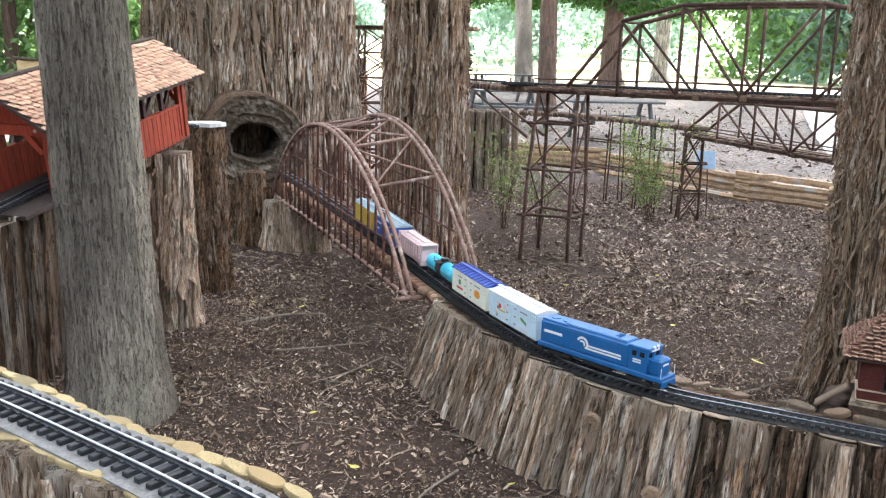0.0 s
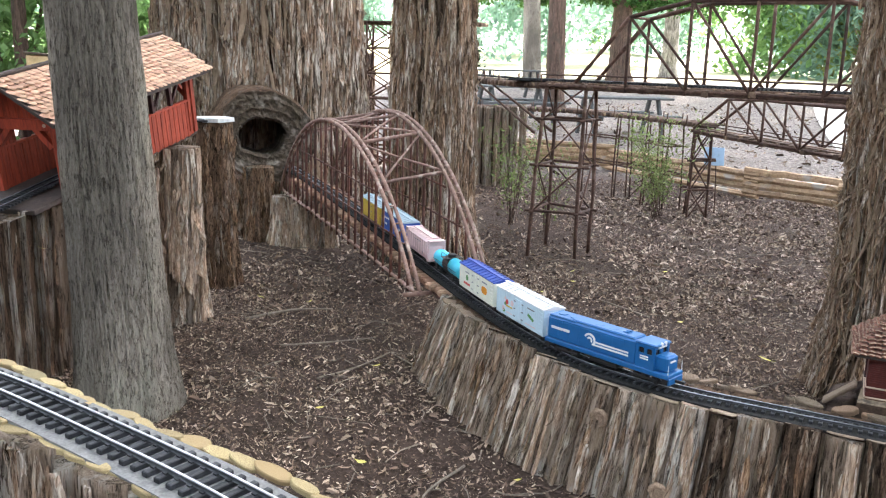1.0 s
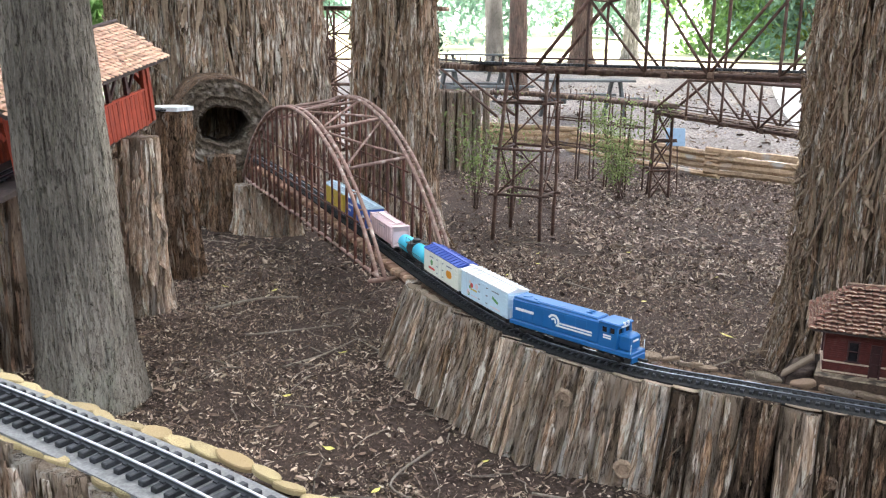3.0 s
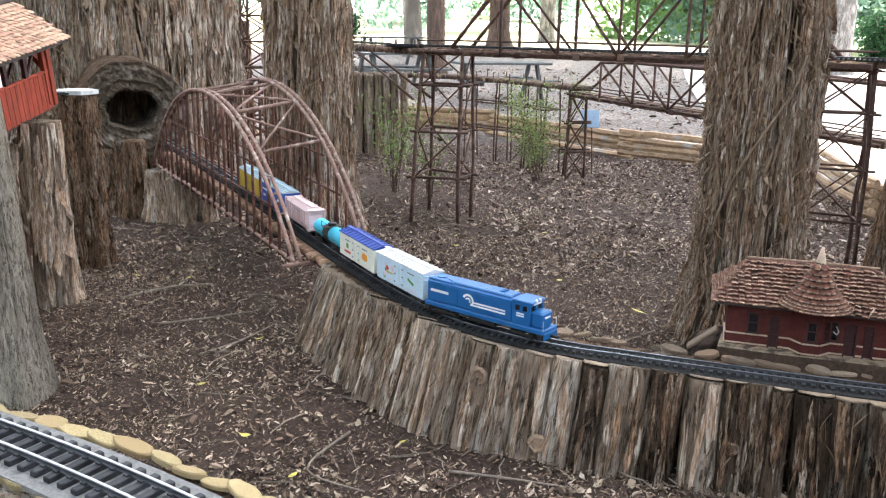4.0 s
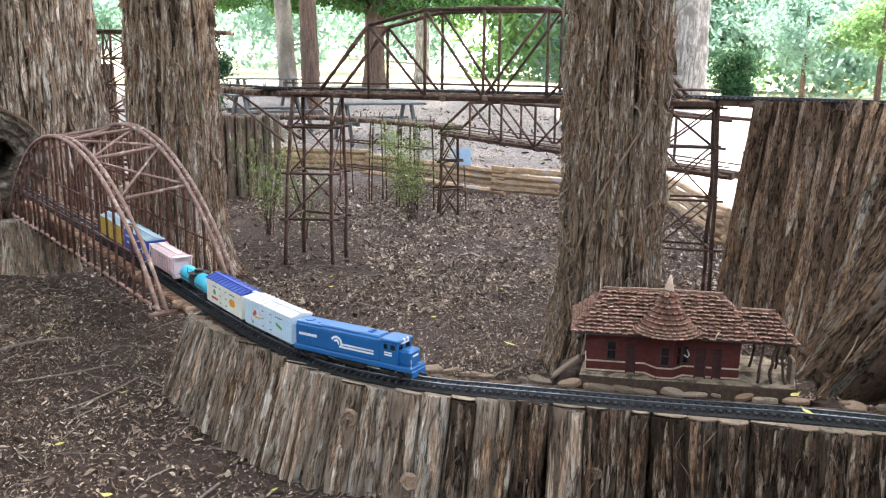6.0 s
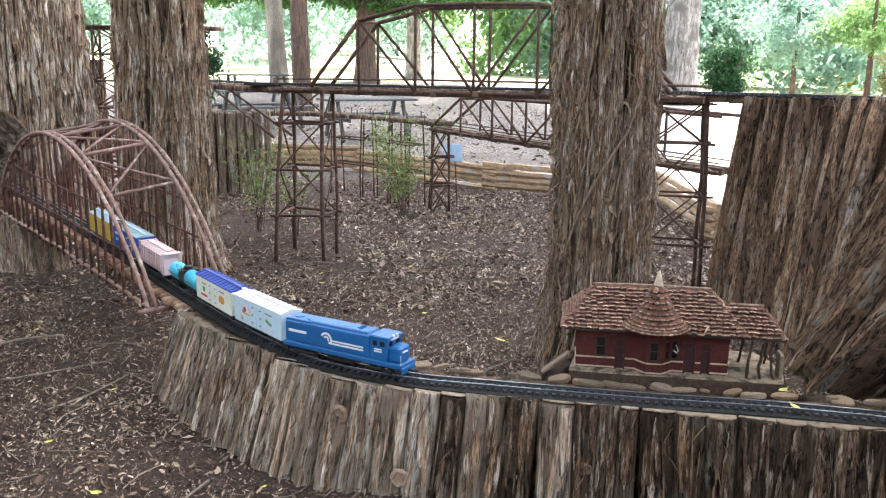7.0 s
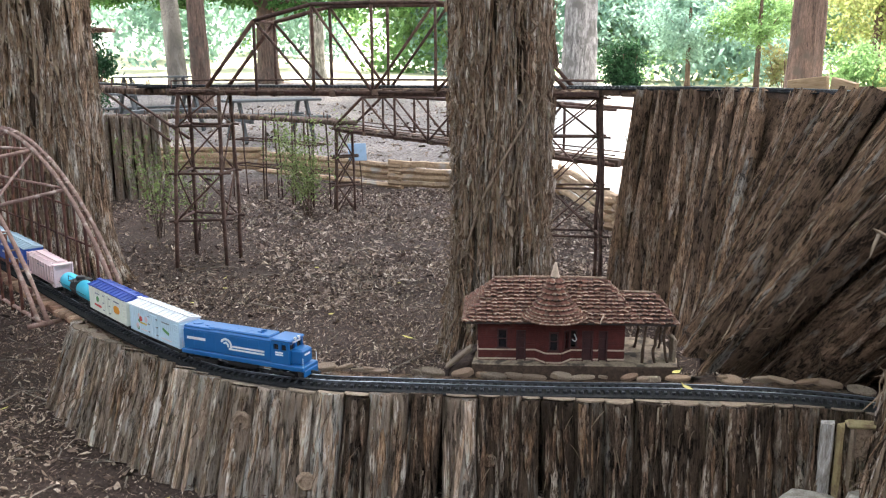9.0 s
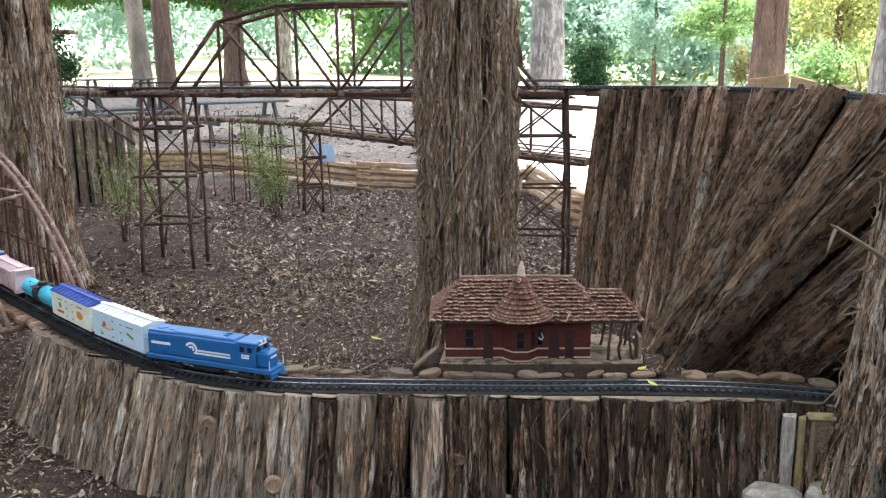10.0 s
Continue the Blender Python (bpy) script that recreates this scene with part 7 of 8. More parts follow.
def locomotive(label, front):
    L, W = 0.575, 0.100
    root = carriage("diesel_locomotive", label, "locomotive", front, L, 0.36)

    def P(nm, b, mat=M_BLUE, lab="", par=root, sm=False):
        return part(nm, b, mat, par, lab, sm)
    P("frame_sill", Build().box(under((0, 0, 0.043)), L, W, 0.020, 0.003))
    P("long_hood", Build().box(under((-0.068, 0, 0.097)), 0.42, 0.088, 0.092, 0.006))
    P("hood_roof", Build().box(under((-0.02, 0, 0.146)), 0.30, 0.074, 0.012, 0.005))
    P("radiator_top", Build().box(under((-0.21, 0, 0.1445)), 0.13, 0.082, 0.010, 0.003))
    for x in (-0.235, -0.175, -0.055, 0.01):
        P("roof_fan", Build().tube([(x, 0, 0.144), (x, 0, 0.1525)], 0.021, 18), sm=False)
    for s in (-1, 1):
        for i in range(7):
            P("hood_door", Build().box(under((-0.25 + i * 0.052, s * 0.0442, 0.096)), 0.0495, 0.002, 0.070, 0.0006))
        P("air_intake", Build().box(under((-0.235, s * 0.0448, 0.130)), 0.06, 0.004, 0.014, 0.001))
    # cab with real window openings
    cab = Build()
    x0, x1, z0, z1, h = 0.145, 0.225, 0.053, 0.140, 0.048
    cab.box(under(((x0 + x1) / 2, 0, (z0 + 0.108) / 2)), x1 - x0, 2 * h, 0.108 - z0)
    cab.box(under(((x0 + x1) / 2, 0, 0.135)), x1 - x0, 2 * h, 0.010)
    for x in (x0 + 0.006, x1 - 0.006, (x0 + x1) / 2):
        for s in (-1, 1):
            cab.box(under((x, s * (h - 0.005), 0.119)), 0.012, 0.010, 0.022)
    for y in (0.0,):
        for x in (x0 + 0.004, x1 - 0.004):
            cab.box(under((x, y, 0.119)), 0.008, 0.016, 0.022)
    c = P("cab", cab)
    part("cab_glass", Build().box(under(((x0 + x1) / 2, 0, 0.119)), x1 - x0 - 0.012, 2 * h - 0.012, 0.022), M_DARKGLASS, c)
    part("cab_roof", Build().box(under(((x0 + x1) / 2 + 0.002, 0, 0.145)), x1 - x0 + 0.012, 2 * h + 0.004, 0.010, 0.004), M_BLUE, c)
    part("number_board", Build().box(under((x1 + 0.002, 0, 0.137)), 0.004, 0.05, 0.009), M_WHITE, c, "pale number board")
    P("short_hood", Build().box(under((0.248, 0, 0.083)), 0.052, 0.072, 0.062, 0.008))
    P("nose_stripe", Build().box(under((0.2745, 0, 0.092)), 0.002, 0.036, 0.007), M_WHITE, "white nose bar")
    for y in (-0.012, 0.012):
        P("headlight", disc(Build(), x1 + 0.006, y, 0.149, 0.006, 0.006, 12, "x"), M_WHITE, "round clear headlight")
    for s in (-1, 1):
        P("pilot", Build().box(under((s * (L / 2 + 0.001), 0, 0.026)), 0.006, 0.09, 0.026, 0.002), M_BLACK if s < 0 else M_BLUE)
        for y in (-1, 1):
            P("step", Build().box(under((s * (L / 2 - 0.014), y * 0.044, 0.026)), 0.02, 0.012, 0.022, 0.001), M_BLACK)
            P("grab_iron", Build().tube([(s * (L / 2 - 0.003), y * 0.045, 0.05), (s * (L / 2 - 0.003), y * 0.045, 0.088)], 0.0014, 5), M_WHITE)
        P("horn", Build().tube([(0.06, s * 0.01, 0.153), (0.085, s * 0.01, 0.155)], [0.002, 0.005], 8))
        # markings as plain bars and a ring
        for dz, x0 in ((0.0, -0.055), (0.0115, -0.042)):
            P("stripe_decal", Build().box(under(((x0 + 0.112) / 2, s * 0.0458, 0.079 + dz)), 0.112 - x0, 0.001, 0.0068), M_WHITE)
        for lo, hi in ((0.020, 0.029), (0.007, 0.014)):
            arc = Build()
            for k in range(13):
                a = math.pi * (1.02 * k / 12) - 0.55
                for r in (lo, hi):
                    for o in (0.0452, 0.0463):
                        arc.v.append((-0.068 + math.cos(a) * r, s * o, 0.092 + math.sin(a) * r))
            arc.f = [(4 * k + p, 4 * k + q, 4 * k + 4 + q, 4 * k + 4 + p) for k in range(12) for p, q in ((0, 1), (1, 3), (3, 2), (2, 0))] + [(0, 2, 3, 1), (48, 49, 51, 50)]
            P("emblem_decal", arc, M_WHITE, "white curved emblem")
        P("writing_bar", Build().box(under((-0.213, s * 0.0458, 0.101)), 0.092, 0.001, 0.011), M_WHITE)
        P("writing_bar", Build().box(under((0.182, s * 0.0485, 0.098)), 0.035, 0.001, 0.006), M_WHITE)
        P("writing_bar", Build().box(under((0.182, s * 0.0485, 0.089)), 0.035, 0.001, 0.006), M_WHITE)
    P("fuel_tank", Build().box(under((-0.005, 0, 0.021)), 0.13, 0.08, 0.024, 0.005), M_BLACK)
    trucks(root, (-0.185, 0.185), 2, 0.082)
    couplers(root, L / 2)


HEAD = min(range(len(LINE)), key=lambda i: (LINE[i] - Vector((0.86, 2.94, 0.39))).length)
s_ = RUN[HEAD]
locomotive("blue model diesel locomotive with white bars", s_)
s_ -= 0.575 + 0.03
house_car("pale blue model refrigerator car with a white roof and flowers", s_, M_ICE, M_WHITE, 0.405, "flowers")
s_ -= 0.405 + 0.035
house_car("ivory model refrigerator car with a navy roof and fruit", s_, M_IVORY, M_ROOFBLUE, 0.405, "fruit")
s_ -= 0.405 + 0.035
tank_car("cyan model tank car with a black middle band", s_, 0.36)
s_ -= 0.36 + 0.035
hopper("pale pink model covered hopper car", s_, 0.37)
s_ -= 0.37 + 0.035
house_car("bright blue model boxcar with a pale roof", s_, M_MIDBLUE, M_GREYROOF, 0.42, "blue", 0.118)
s_ -= 0.42 + 0.035
house_car("yellow model boxcar with a pale weathered roof", s_, M_YELLOW, M_GREYROOF, 0.405, "plain", 0.112)


# ---- fence, sign, tables ----
M_RAILWOOD = surf("split_rail_wood", (0.22, 0.13, 0.07), (0.60, 0.43, 0.27), size=0.05, stretch=(1, 0.12, 1), rough=0.85, bump=0.5, relief=0.004, spot=(0.42, 0.37, 0.32), spot_size=0.3, vary=0.25)
M_TABLE = surf("grey_table_wood", (0.055, 0.06, 0.062), (0.13, 0.135, 0.135), size=0.05, stretch=(1, 0.2, 1), rough=0.85, bump=0.3, relief=0.002)
M_SIGN = paint("pale_blue_sign", (0.36, 0.52, 0.68), 0.5)


def rail_fence():
    root = thing("split_rail_fence", (3.52, 10.28, 0), "low zigzag fence of stacked split cedar rails", "fence")
    inv = Matrix.Translation(-Vector(root.location))
    pts = [(-0.6, 13.6), (0.9, 13.1), (2.15, 12.5), (3.52, 10.28), (4.27, 9.38), (5.2, 9.0), (4.55, 6.75), (5.0, 5.6)]
    rng = random.Random(4)
    for i, (p, q) in enumerate(zip(pts, pts[1:])):
        d = (Vector(q) - Vector(p)).normalized() * 0.1
        for k in range(4):
            z = 0.045 + k * 0.083 + (0.04 if i % 2 else 0.0)
            z0, z1 = terrain(*p), terrain(*q)
            a, b = Vector((p[0] - d.x, p[1] - d.y, z + z0)), Vector((q[0] + d.x, q[1] + d.y, z + z1 + rng.gauss(0, 0.006)))
            bd = Build()
            n, segs = 7, 8
            rad = [0.042 * rng.uniform(0.75, 1.15) for _ in range(n)]
            x = (b - a).normalized()
            s = x.cross(Vector((0, 0, 1))).normalized()
            u = s.cross(x)
            for j in range(segs + 1):
                c = a.lerp(b, j / segs) + s * rng.gauss(0, 0.006) + u * rng.gauss(0, 0.004)
                for m in range(n):
                    an = 6.2832 * m / n
                    bd.v.append(tuple(c + s * math.cos(an) * rad[m] * 0.8 + u * math.sin(an) * rad[m]))
            bd.f = [(j * n + m, j * n + (m + 1) % n, (j + 1) * n + (m + 1) % n, (j + 1) * n + m) for j in range(segs) for m in range(n)] + [tuple(range(n - 1, -1, -1)), tuple(segs * n + m for m in range(n))]
            part("rail", bd, M_RAILWOOD, root).matrix_parent_inverse = inv


rail_fence()


def sign():
    root = thing("sign", (2.66, 9.06, 0), "small pale blue sign tilted on a thin stake", "sign")
    part("stake", Build().stick((0, 0.02, -0.02), (0, 0.03, 0.56), 0.009, 3, 6, 0.01, 3), M_DARKTWIG, root)
    part("stake", Build().stick((0.09, 0.02, -0.02), (0.06, 0.03, 0.56), 0.007, 4, 6, 0.01, 3), M_DARKTWIG, root)
    m = under((0.03, 0.0, 0.62)) @ pose(0, 0, 0, -28, 0, -10)
    part("panel", Build().box(m, 0.20, 0.008, 0.205, 0.003), M_SIGN, root)


sign()


def picnic_table(x, y, turn, label):
    root = tagged(thing("picnic_table", label=label, category="table"), group="picnic tables")
    root.matrix_basis = pose(x, y, terrain(x, y), 0, 0, turn)
    for i in range(5):
        part("top_plank", Build().box(under((0, -0.3 + i * 0.15, 0.74)), 1.8, 0.14, 0.04, 0.006), M_TABLE, root)
    for s in (-1, 1):
        for k in (0, 1):
            part("bench_plank", Build().box(under((0, s * (0.62 + 0.13 * k), 0.44)), 1.8, 0.12, 0.04, 0.006), M_TABLE, root)
        part("cross_beam", Build().box(under((s * 0.6, 0, 0.40)), 0.05, 1.5, 0.09), M_TABLE, root)
        for e in (-1, 1):
            part("leg", Build().beam((s * 0.65, e * 0.55, 0), (s * 0.65, e * 0.2, 0.72), 0.09, 0.05, up=(1, 0, 0)), M_TABLE, root)


picnic_table(1.05, 18.0, 22, "weathered grey picnic table on the slope")
picnic_table(2.95, 16.3, 10, "weathered grey picnic table on the slope")
picnic_table(1.15, 22.2, 20, "weathered grey picnic table on the slope")

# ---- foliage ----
# green lightened for the distance: some haze is put into this colour
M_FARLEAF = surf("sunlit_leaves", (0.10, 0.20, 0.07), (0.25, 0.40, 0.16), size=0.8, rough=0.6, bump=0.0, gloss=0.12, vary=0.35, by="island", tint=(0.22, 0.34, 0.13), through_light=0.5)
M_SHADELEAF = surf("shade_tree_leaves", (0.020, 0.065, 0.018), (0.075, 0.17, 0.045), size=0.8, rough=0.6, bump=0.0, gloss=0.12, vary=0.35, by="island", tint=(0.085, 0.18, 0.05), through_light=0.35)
# pale blue-green, with the distant haze put into the leaf colour
M_HAZELEAF = surf("hazed_blue_green_leaves", (0.16, 0.27, 0.21), (0.31, 0.46, 0.38), size=0.8, rough=0.6, bump=0.0, gloss=0.12, vary=0.3, by="island", tint=(0.27, 0.40, 0.32), through_light=0.5)
M_YELLOWLEAF = surf("yellowing_leaves", (0.20, 0.23, 0.08), (0.42, 0.40, 0.16), size=0.8, rough=0.6, bump=0.0, gloss=0.12, vary=0.3, by="island", tint=(0.20, 0.30, 0.08), through_light=0.45)
M_RUSTLEAF = surf("rusty_leaves", (0.17, 0.14, 0.07), (0.33, 0.28, 0.14), size=0.8, rough=0.6, bump=0.0, gloss=0.12, vary=0.3, by="island", tint=(0.26, 0.32, 0.12), through_light=0.4)
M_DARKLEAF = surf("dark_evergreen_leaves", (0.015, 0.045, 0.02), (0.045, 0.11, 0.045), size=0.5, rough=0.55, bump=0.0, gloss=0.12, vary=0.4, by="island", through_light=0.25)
M_PALEBARK = surf("pale_bark", (0.075, 0.068, 0.064), (0.37, 0.345, 0.33), size=0.07, stretch=(1, 1, 0.14), rough=0.9, bump=1.0, relief=0.05, contrast=(0.40, 0.60), spot=(0.13, 0.118, 0.108), spot_size=0.28, spot_at=(0.50, 0.64))
M_BROWNBARK = surf("brown_bark", (0.050, 0.030, 0.022), (0.19, 0.122, 0.090), size=0.05, stretch=(1, 1, 0.12), rough=0.95, bump=1.0, relief=0.03, contrast=(0.40, 0.60), spot=(0.09, 0.066, 0.05), spot_size=0.25, spot_at=(0.5, 0.66))


def leaf_cloud(b, rng, centre, radii, count, size, clumps=9):
    """Leaves gathered in uneven clumps inside an ellipsoid."""
    cs = []
    for _ in range(clumps):
        v = Vector((rng.gauss(0, 1), rng.gauss(0, 1), rng.gauss(0, 1))).normalized() * rng.uniform(0.25, 0.95)
        cs.append((Vector((v.x * radii[0], v.y * radii[1], v.z * radii[2])), rng.uniform(0.22, 0.48)))
    for _ in range(count):
        c, k = rng.choice(cs)
        v = Vector((rng.gauss(0, 0.5), rng.gauss(0, 0.5), rng.gauss(0, 0.42)))
        p = Vector(centre) + c + Vector((v.x * radii[0] * k, v.y * radii[1] * k, v.z * radii[2] * k))
        s = size * rng.uniform(0.6, 1.4)
        m = Matrix.Translation(p) @ Euler((rng.uniform(-1.2, 1.2), rng.uniform(-1.2, 1.2), rng.uniform(0, 6.28))).to_matrix().to_4x4()
        b.add([m @ Vector(q) for q in ((-s, 0, 0), (-0.1 * s, -0.5 * s, 0.1 * s), (s, 0, -0.1 * s), (0.1 * s, 0.5 * s, 0.1 * s))], [(0, 1, 2, 3)])


def tree(label, x, y, r, height, bark, crowns, leaf, seed, lean=(0, 0), size=0.10, count=1500, limbs=4):
    """A tapered trunk with limbs and a crown of leaf clumps; crowns are (dx, dy, z, rx, ry, rz)."""
    rng = random.Random(seed)
    root = thing("tree", (x, y, terrain(x, y) - 0.05), label, "tree")
    part("trunk", trunk_build([(0, r * 1.35), (0.5, r * 1.08), (1.5, r), (height, r * 0.45)], lean, height, 48, 0.12, r * 0.10, 4.0 / max(r, 0.1), seed, r * 0.3), bark, root, smooth=True)
    for i in range(limbs):
        dx, dy, z, rx, ry, rz = crowns[i % len(crowns)]
        z0 = min(height * 0.9, max(1.2, z - rz * 0.7))
        a = rng.uniform(0, 6.28)
        e = Vector((dx + math.cos(a) * rx * 0.6, dy + math.sin(a) * ry * 0.6, z + rng.uniform(-0.3, 0.4) * rz))
        s = Vector((lean[0] * z0, lean[1] * z0, z0))
        mid = s.lerp(e, 0.5) + Vector((0, 0, 0.12 * (e - s).length))
        part("limb", Build().tube([s, s.lerp(mid, 0.6), mid, e], [r * 0.32, r * 0.24, r * 0.17, r * 0.06], 7), bark, root, smooth=True)
    b = Build()
    for dx, dy, z, rx, ry, rz in crowns:
        leaf_cloud(b, rng, (dx, dy, z), (rx, ry, rz), int(count * 2.2) // len(crowns), size * 0.66, 18)
    part("crown", b, leaf, root, kind="stuff")
    return root


def bush(label, x, y, rx, h, leaf, seed, count=1400, size=0.05):
    rng = random.Random(seed)
    root = thing("bush", (x, y, terrain(x, y) - 0.03), label, "bush")
    b = Build()
    leaf_cloud(b, rng, (0, 0, h * 0.52), (rx, rx, h * 0.55), int(count * 1.8), size * 0.7, 22)
    part("foliage", b, leaf, root, kind="stuff")
    for i in range(5):
        a = i * 1.3
        part("stem", Build().stick((0.05 * math.cos(a), 0.05 * math.sin(a), 0), (rx * 0.5 * math.cos(a), rx * 0.5 * math.sin(a), h * 0.7), 0.02, i, 5, 0.05, 4), M_BROWNBARK, root)
    return root


def garden_place(side, d):
    """Plan place at distance d beyond the station, on a bearing whose slope to the garden's axis is side."""
    lat = side * 0.5206 * d
    return 0.262 + d * 0.386 + lat * 0.923, -0.086 + d * 0.923 - lat * 0.386


x, y = garden_place(-0.658, 24)
tree("tall grey tree trunk on the bright lawn", x, y, 0.24, 12, M_GREYBARK, [(0, 0, 9, 3, 3, 2.5)], M_FARLEAF, 101, lean=(-0.05, 0.0), count=900, size=0.25)
x, y = garden_place(-0.606, 20)
tree("tall red-brown tree trunk on the lawn", x, y, 0.20, 12, M_BROWNBARK, [(0, 0, 9, 3, 3, 2.5)], M_FARLEAF, 102, lean=(-0.02, 0), count=900, size=0.25)
x, y = garden_place(-0.455, 29)
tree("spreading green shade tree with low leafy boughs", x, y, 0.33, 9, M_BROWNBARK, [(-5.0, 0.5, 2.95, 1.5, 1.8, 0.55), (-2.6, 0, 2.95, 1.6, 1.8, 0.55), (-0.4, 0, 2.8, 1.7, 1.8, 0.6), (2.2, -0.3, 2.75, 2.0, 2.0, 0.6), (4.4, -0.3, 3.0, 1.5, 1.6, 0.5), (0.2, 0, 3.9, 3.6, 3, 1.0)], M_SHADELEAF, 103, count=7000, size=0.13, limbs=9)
x, y = garden_place(-0.345, 34)
tree("pale distant tree trunk behind the truss", x, y, 0.28, 12, M_PALEBARK, [(0, 0, 9, 3, 3, 2.5)], M_FARLEAF, 104, count=700, size=0.25)
x, y = garden_place(0.232, 25)
tree("thick pale-barked tree beyond the lawn", x, y, 0.48, 12, M_PALEBARK, [(0, 0, 9, 3, 3, 2.5)], M_FARLEAF, 105, lean=(0.01, 0), count=900, size=0.25)
x, y = garden_place(0.715, 13.5)
tree("stout red-brown tree trunk behind the tall log wall", x, y, 0.255, 10, M_BROWNBARK, [(0, 0, 8, 3, 3, 2)], M_FARLEAF, 106, lean=(0.02, 0), count=900, size=0.2)
x, y = garden_place(0.99, 11.5)
tree("grey tree trunk behind the tall log wall", x, y, 0.26, 10, M_PALEBARK, [(0, 0, 8, 3, 3, 2)], M_FARLEAF, 107, lean=(0.04, 0), count=900, size=0.2)
x, y = garden_place(0.335, 30)
bush("round dense dark green bush", x, y, 0.85, 1.75, M_DARKLEAF, 111, 9000, 0.07)
x, y = garden_place(0.47, 38)
tree("small haze-paled blue-green tree at the edge of the woods", x, y, 0.10, 4, M_BROWNBARK, [(0, 0, 2.8, 1.9, 1.9, 1.5)], M_HAZELEAF, 112, count=2600, size=0.12)
x, y = garden_place(0.62, 36)
tree("small green tree at the edge of the woods", x, y, 0.10, 4.5, M_BROWNBARK, [(0, 0, 2.9, 2.0, 2.0, 1.6)], M_FARLEAF, 113, count=2600, size=0.12)
x, y = garden_place(0.68, 33)
bush("low bush with rust-coloured leaves", x, y, 1.1, 1.7, M_RUSTLEAF, 114, 700, 0.10)
x, y = garden_place(0.87, 30)
tree("tree with yellowing autumn leaves", x, y, 0.14, 6, M_BROWNBARK, [(0, 0, 3.6, 2.4, 2.4, 1.8), (1.8, 0.5, 3.0, 1.8, 1.8, 1.4)], M_YELLOWLEAF, 115, count=3600, size=0.13)
x, y = garden_place(0.83, 22)
bush("ragged green bush behind the tall log wall", x, y, 1.2, 1.9, M_FARLEAF, 116, 2200, 0.08)
x, y = garden_place(0.97, 20)
bush("yellow-green bush behind the tall log wall", x, y, 1.1, 2.0, M_YELLOWLEAF, 117, 2000, 0.08)
x, y = garden_place(-0.86, 19)
bush("dense green bush behind the cedar", x, y, 0.8, 1.9, M_DARKLEAF, 118, 2600, 0.06)
bush("dark green bush beyond the covered bridge", -5.2, 9.6, 1.3, 3.4, M_FARLEAF, 119, 3600, 0.09)
tree("slender dark tree beyond the covered bridge", -4.55, 8.9, 0.07, 6, M_BROWNBARK, [(0, 0, 3.8, 1.2, 1.2, 1.2)], M_SHADELEAF, 120, count=1500, size=0.09)
bush("green bush beside the huge cedar", -3.9, 12.5, 1.2, 3.2, M_FARLEAF, 121, 2600, 0.09)


def woods():
    """The edge of the woods all round the lawn."""
    rng = random.Random(77)
    # most clumps take the leaf colour that carries the haze
    for k, (m, n) in enumerate(((M_FARLEAF, 18), (M_HAZELEAF, 42), (M_YELLOWLEAF, 3))):
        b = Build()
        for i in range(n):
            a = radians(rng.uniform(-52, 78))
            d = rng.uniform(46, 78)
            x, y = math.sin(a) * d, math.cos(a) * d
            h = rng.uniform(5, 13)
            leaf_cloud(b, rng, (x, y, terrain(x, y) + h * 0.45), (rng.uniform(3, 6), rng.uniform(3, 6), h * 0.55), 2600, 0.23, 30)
        tagged(part("woods", b, m, label="sunlit edge of the woods beyond the lawn, paled by haze"), category="woods", kind="stuff")


woods()


def rear_leaf_screen():
    """Unseen leaf clumps added behind the viewpoint to cut flat light from there."""
    rng = random.Random(78)
    b = Build()
    for i in range(34):
        a = radians(88 + i * 6.6 + rng.uniform(-3, 3))
        d = rng.uniform(14, 22)
        x, y = math.sin(a) * d, math.cos(a) * d
        h = rng.uniform(6, 9.5)
        leaf_cloud(b, rng, (x, y, terrain(x, y) + h * 0.5), (rng.uniform(2.5, 4), rng.uniform(2.5, 4), h * 0.5), 1000, 0.34, 22)
    tagged(part("woods", b, M_DARKLEAF, label="unseen ring of leaves added to cut light from behind"), category="woods", kind="stuff")


rear_leaf_screen()

# pale board that stands beyond the covered bridge
bx = thing("wooden_box", (-2.72, 5.6, 1.12), "pale plywood box behind the covered bridge", "box")
part("case", Build().box(pose(0, 0, 0.26, 0, 0, 25), 0.16, 0.14, 0.24, 0.006), surf("pale_plywood", (0.55, 0.38, 0.17), (0.75, 0.56, 0.30), size=0.06, rough=0.8, bump=0.2), bx)
part("post", Build().box(pose(0, 0, -0.49, 0, 0, 25), 0.06, 0.06, 1.26, 0.004), M_OLDWOOD, bx)
part("lid", Build().box(pose(0, 0, 0.387, 0, 4, 25), 0.19, 0.17, 0.014, 0.003), M_OLDWOOD, bx)


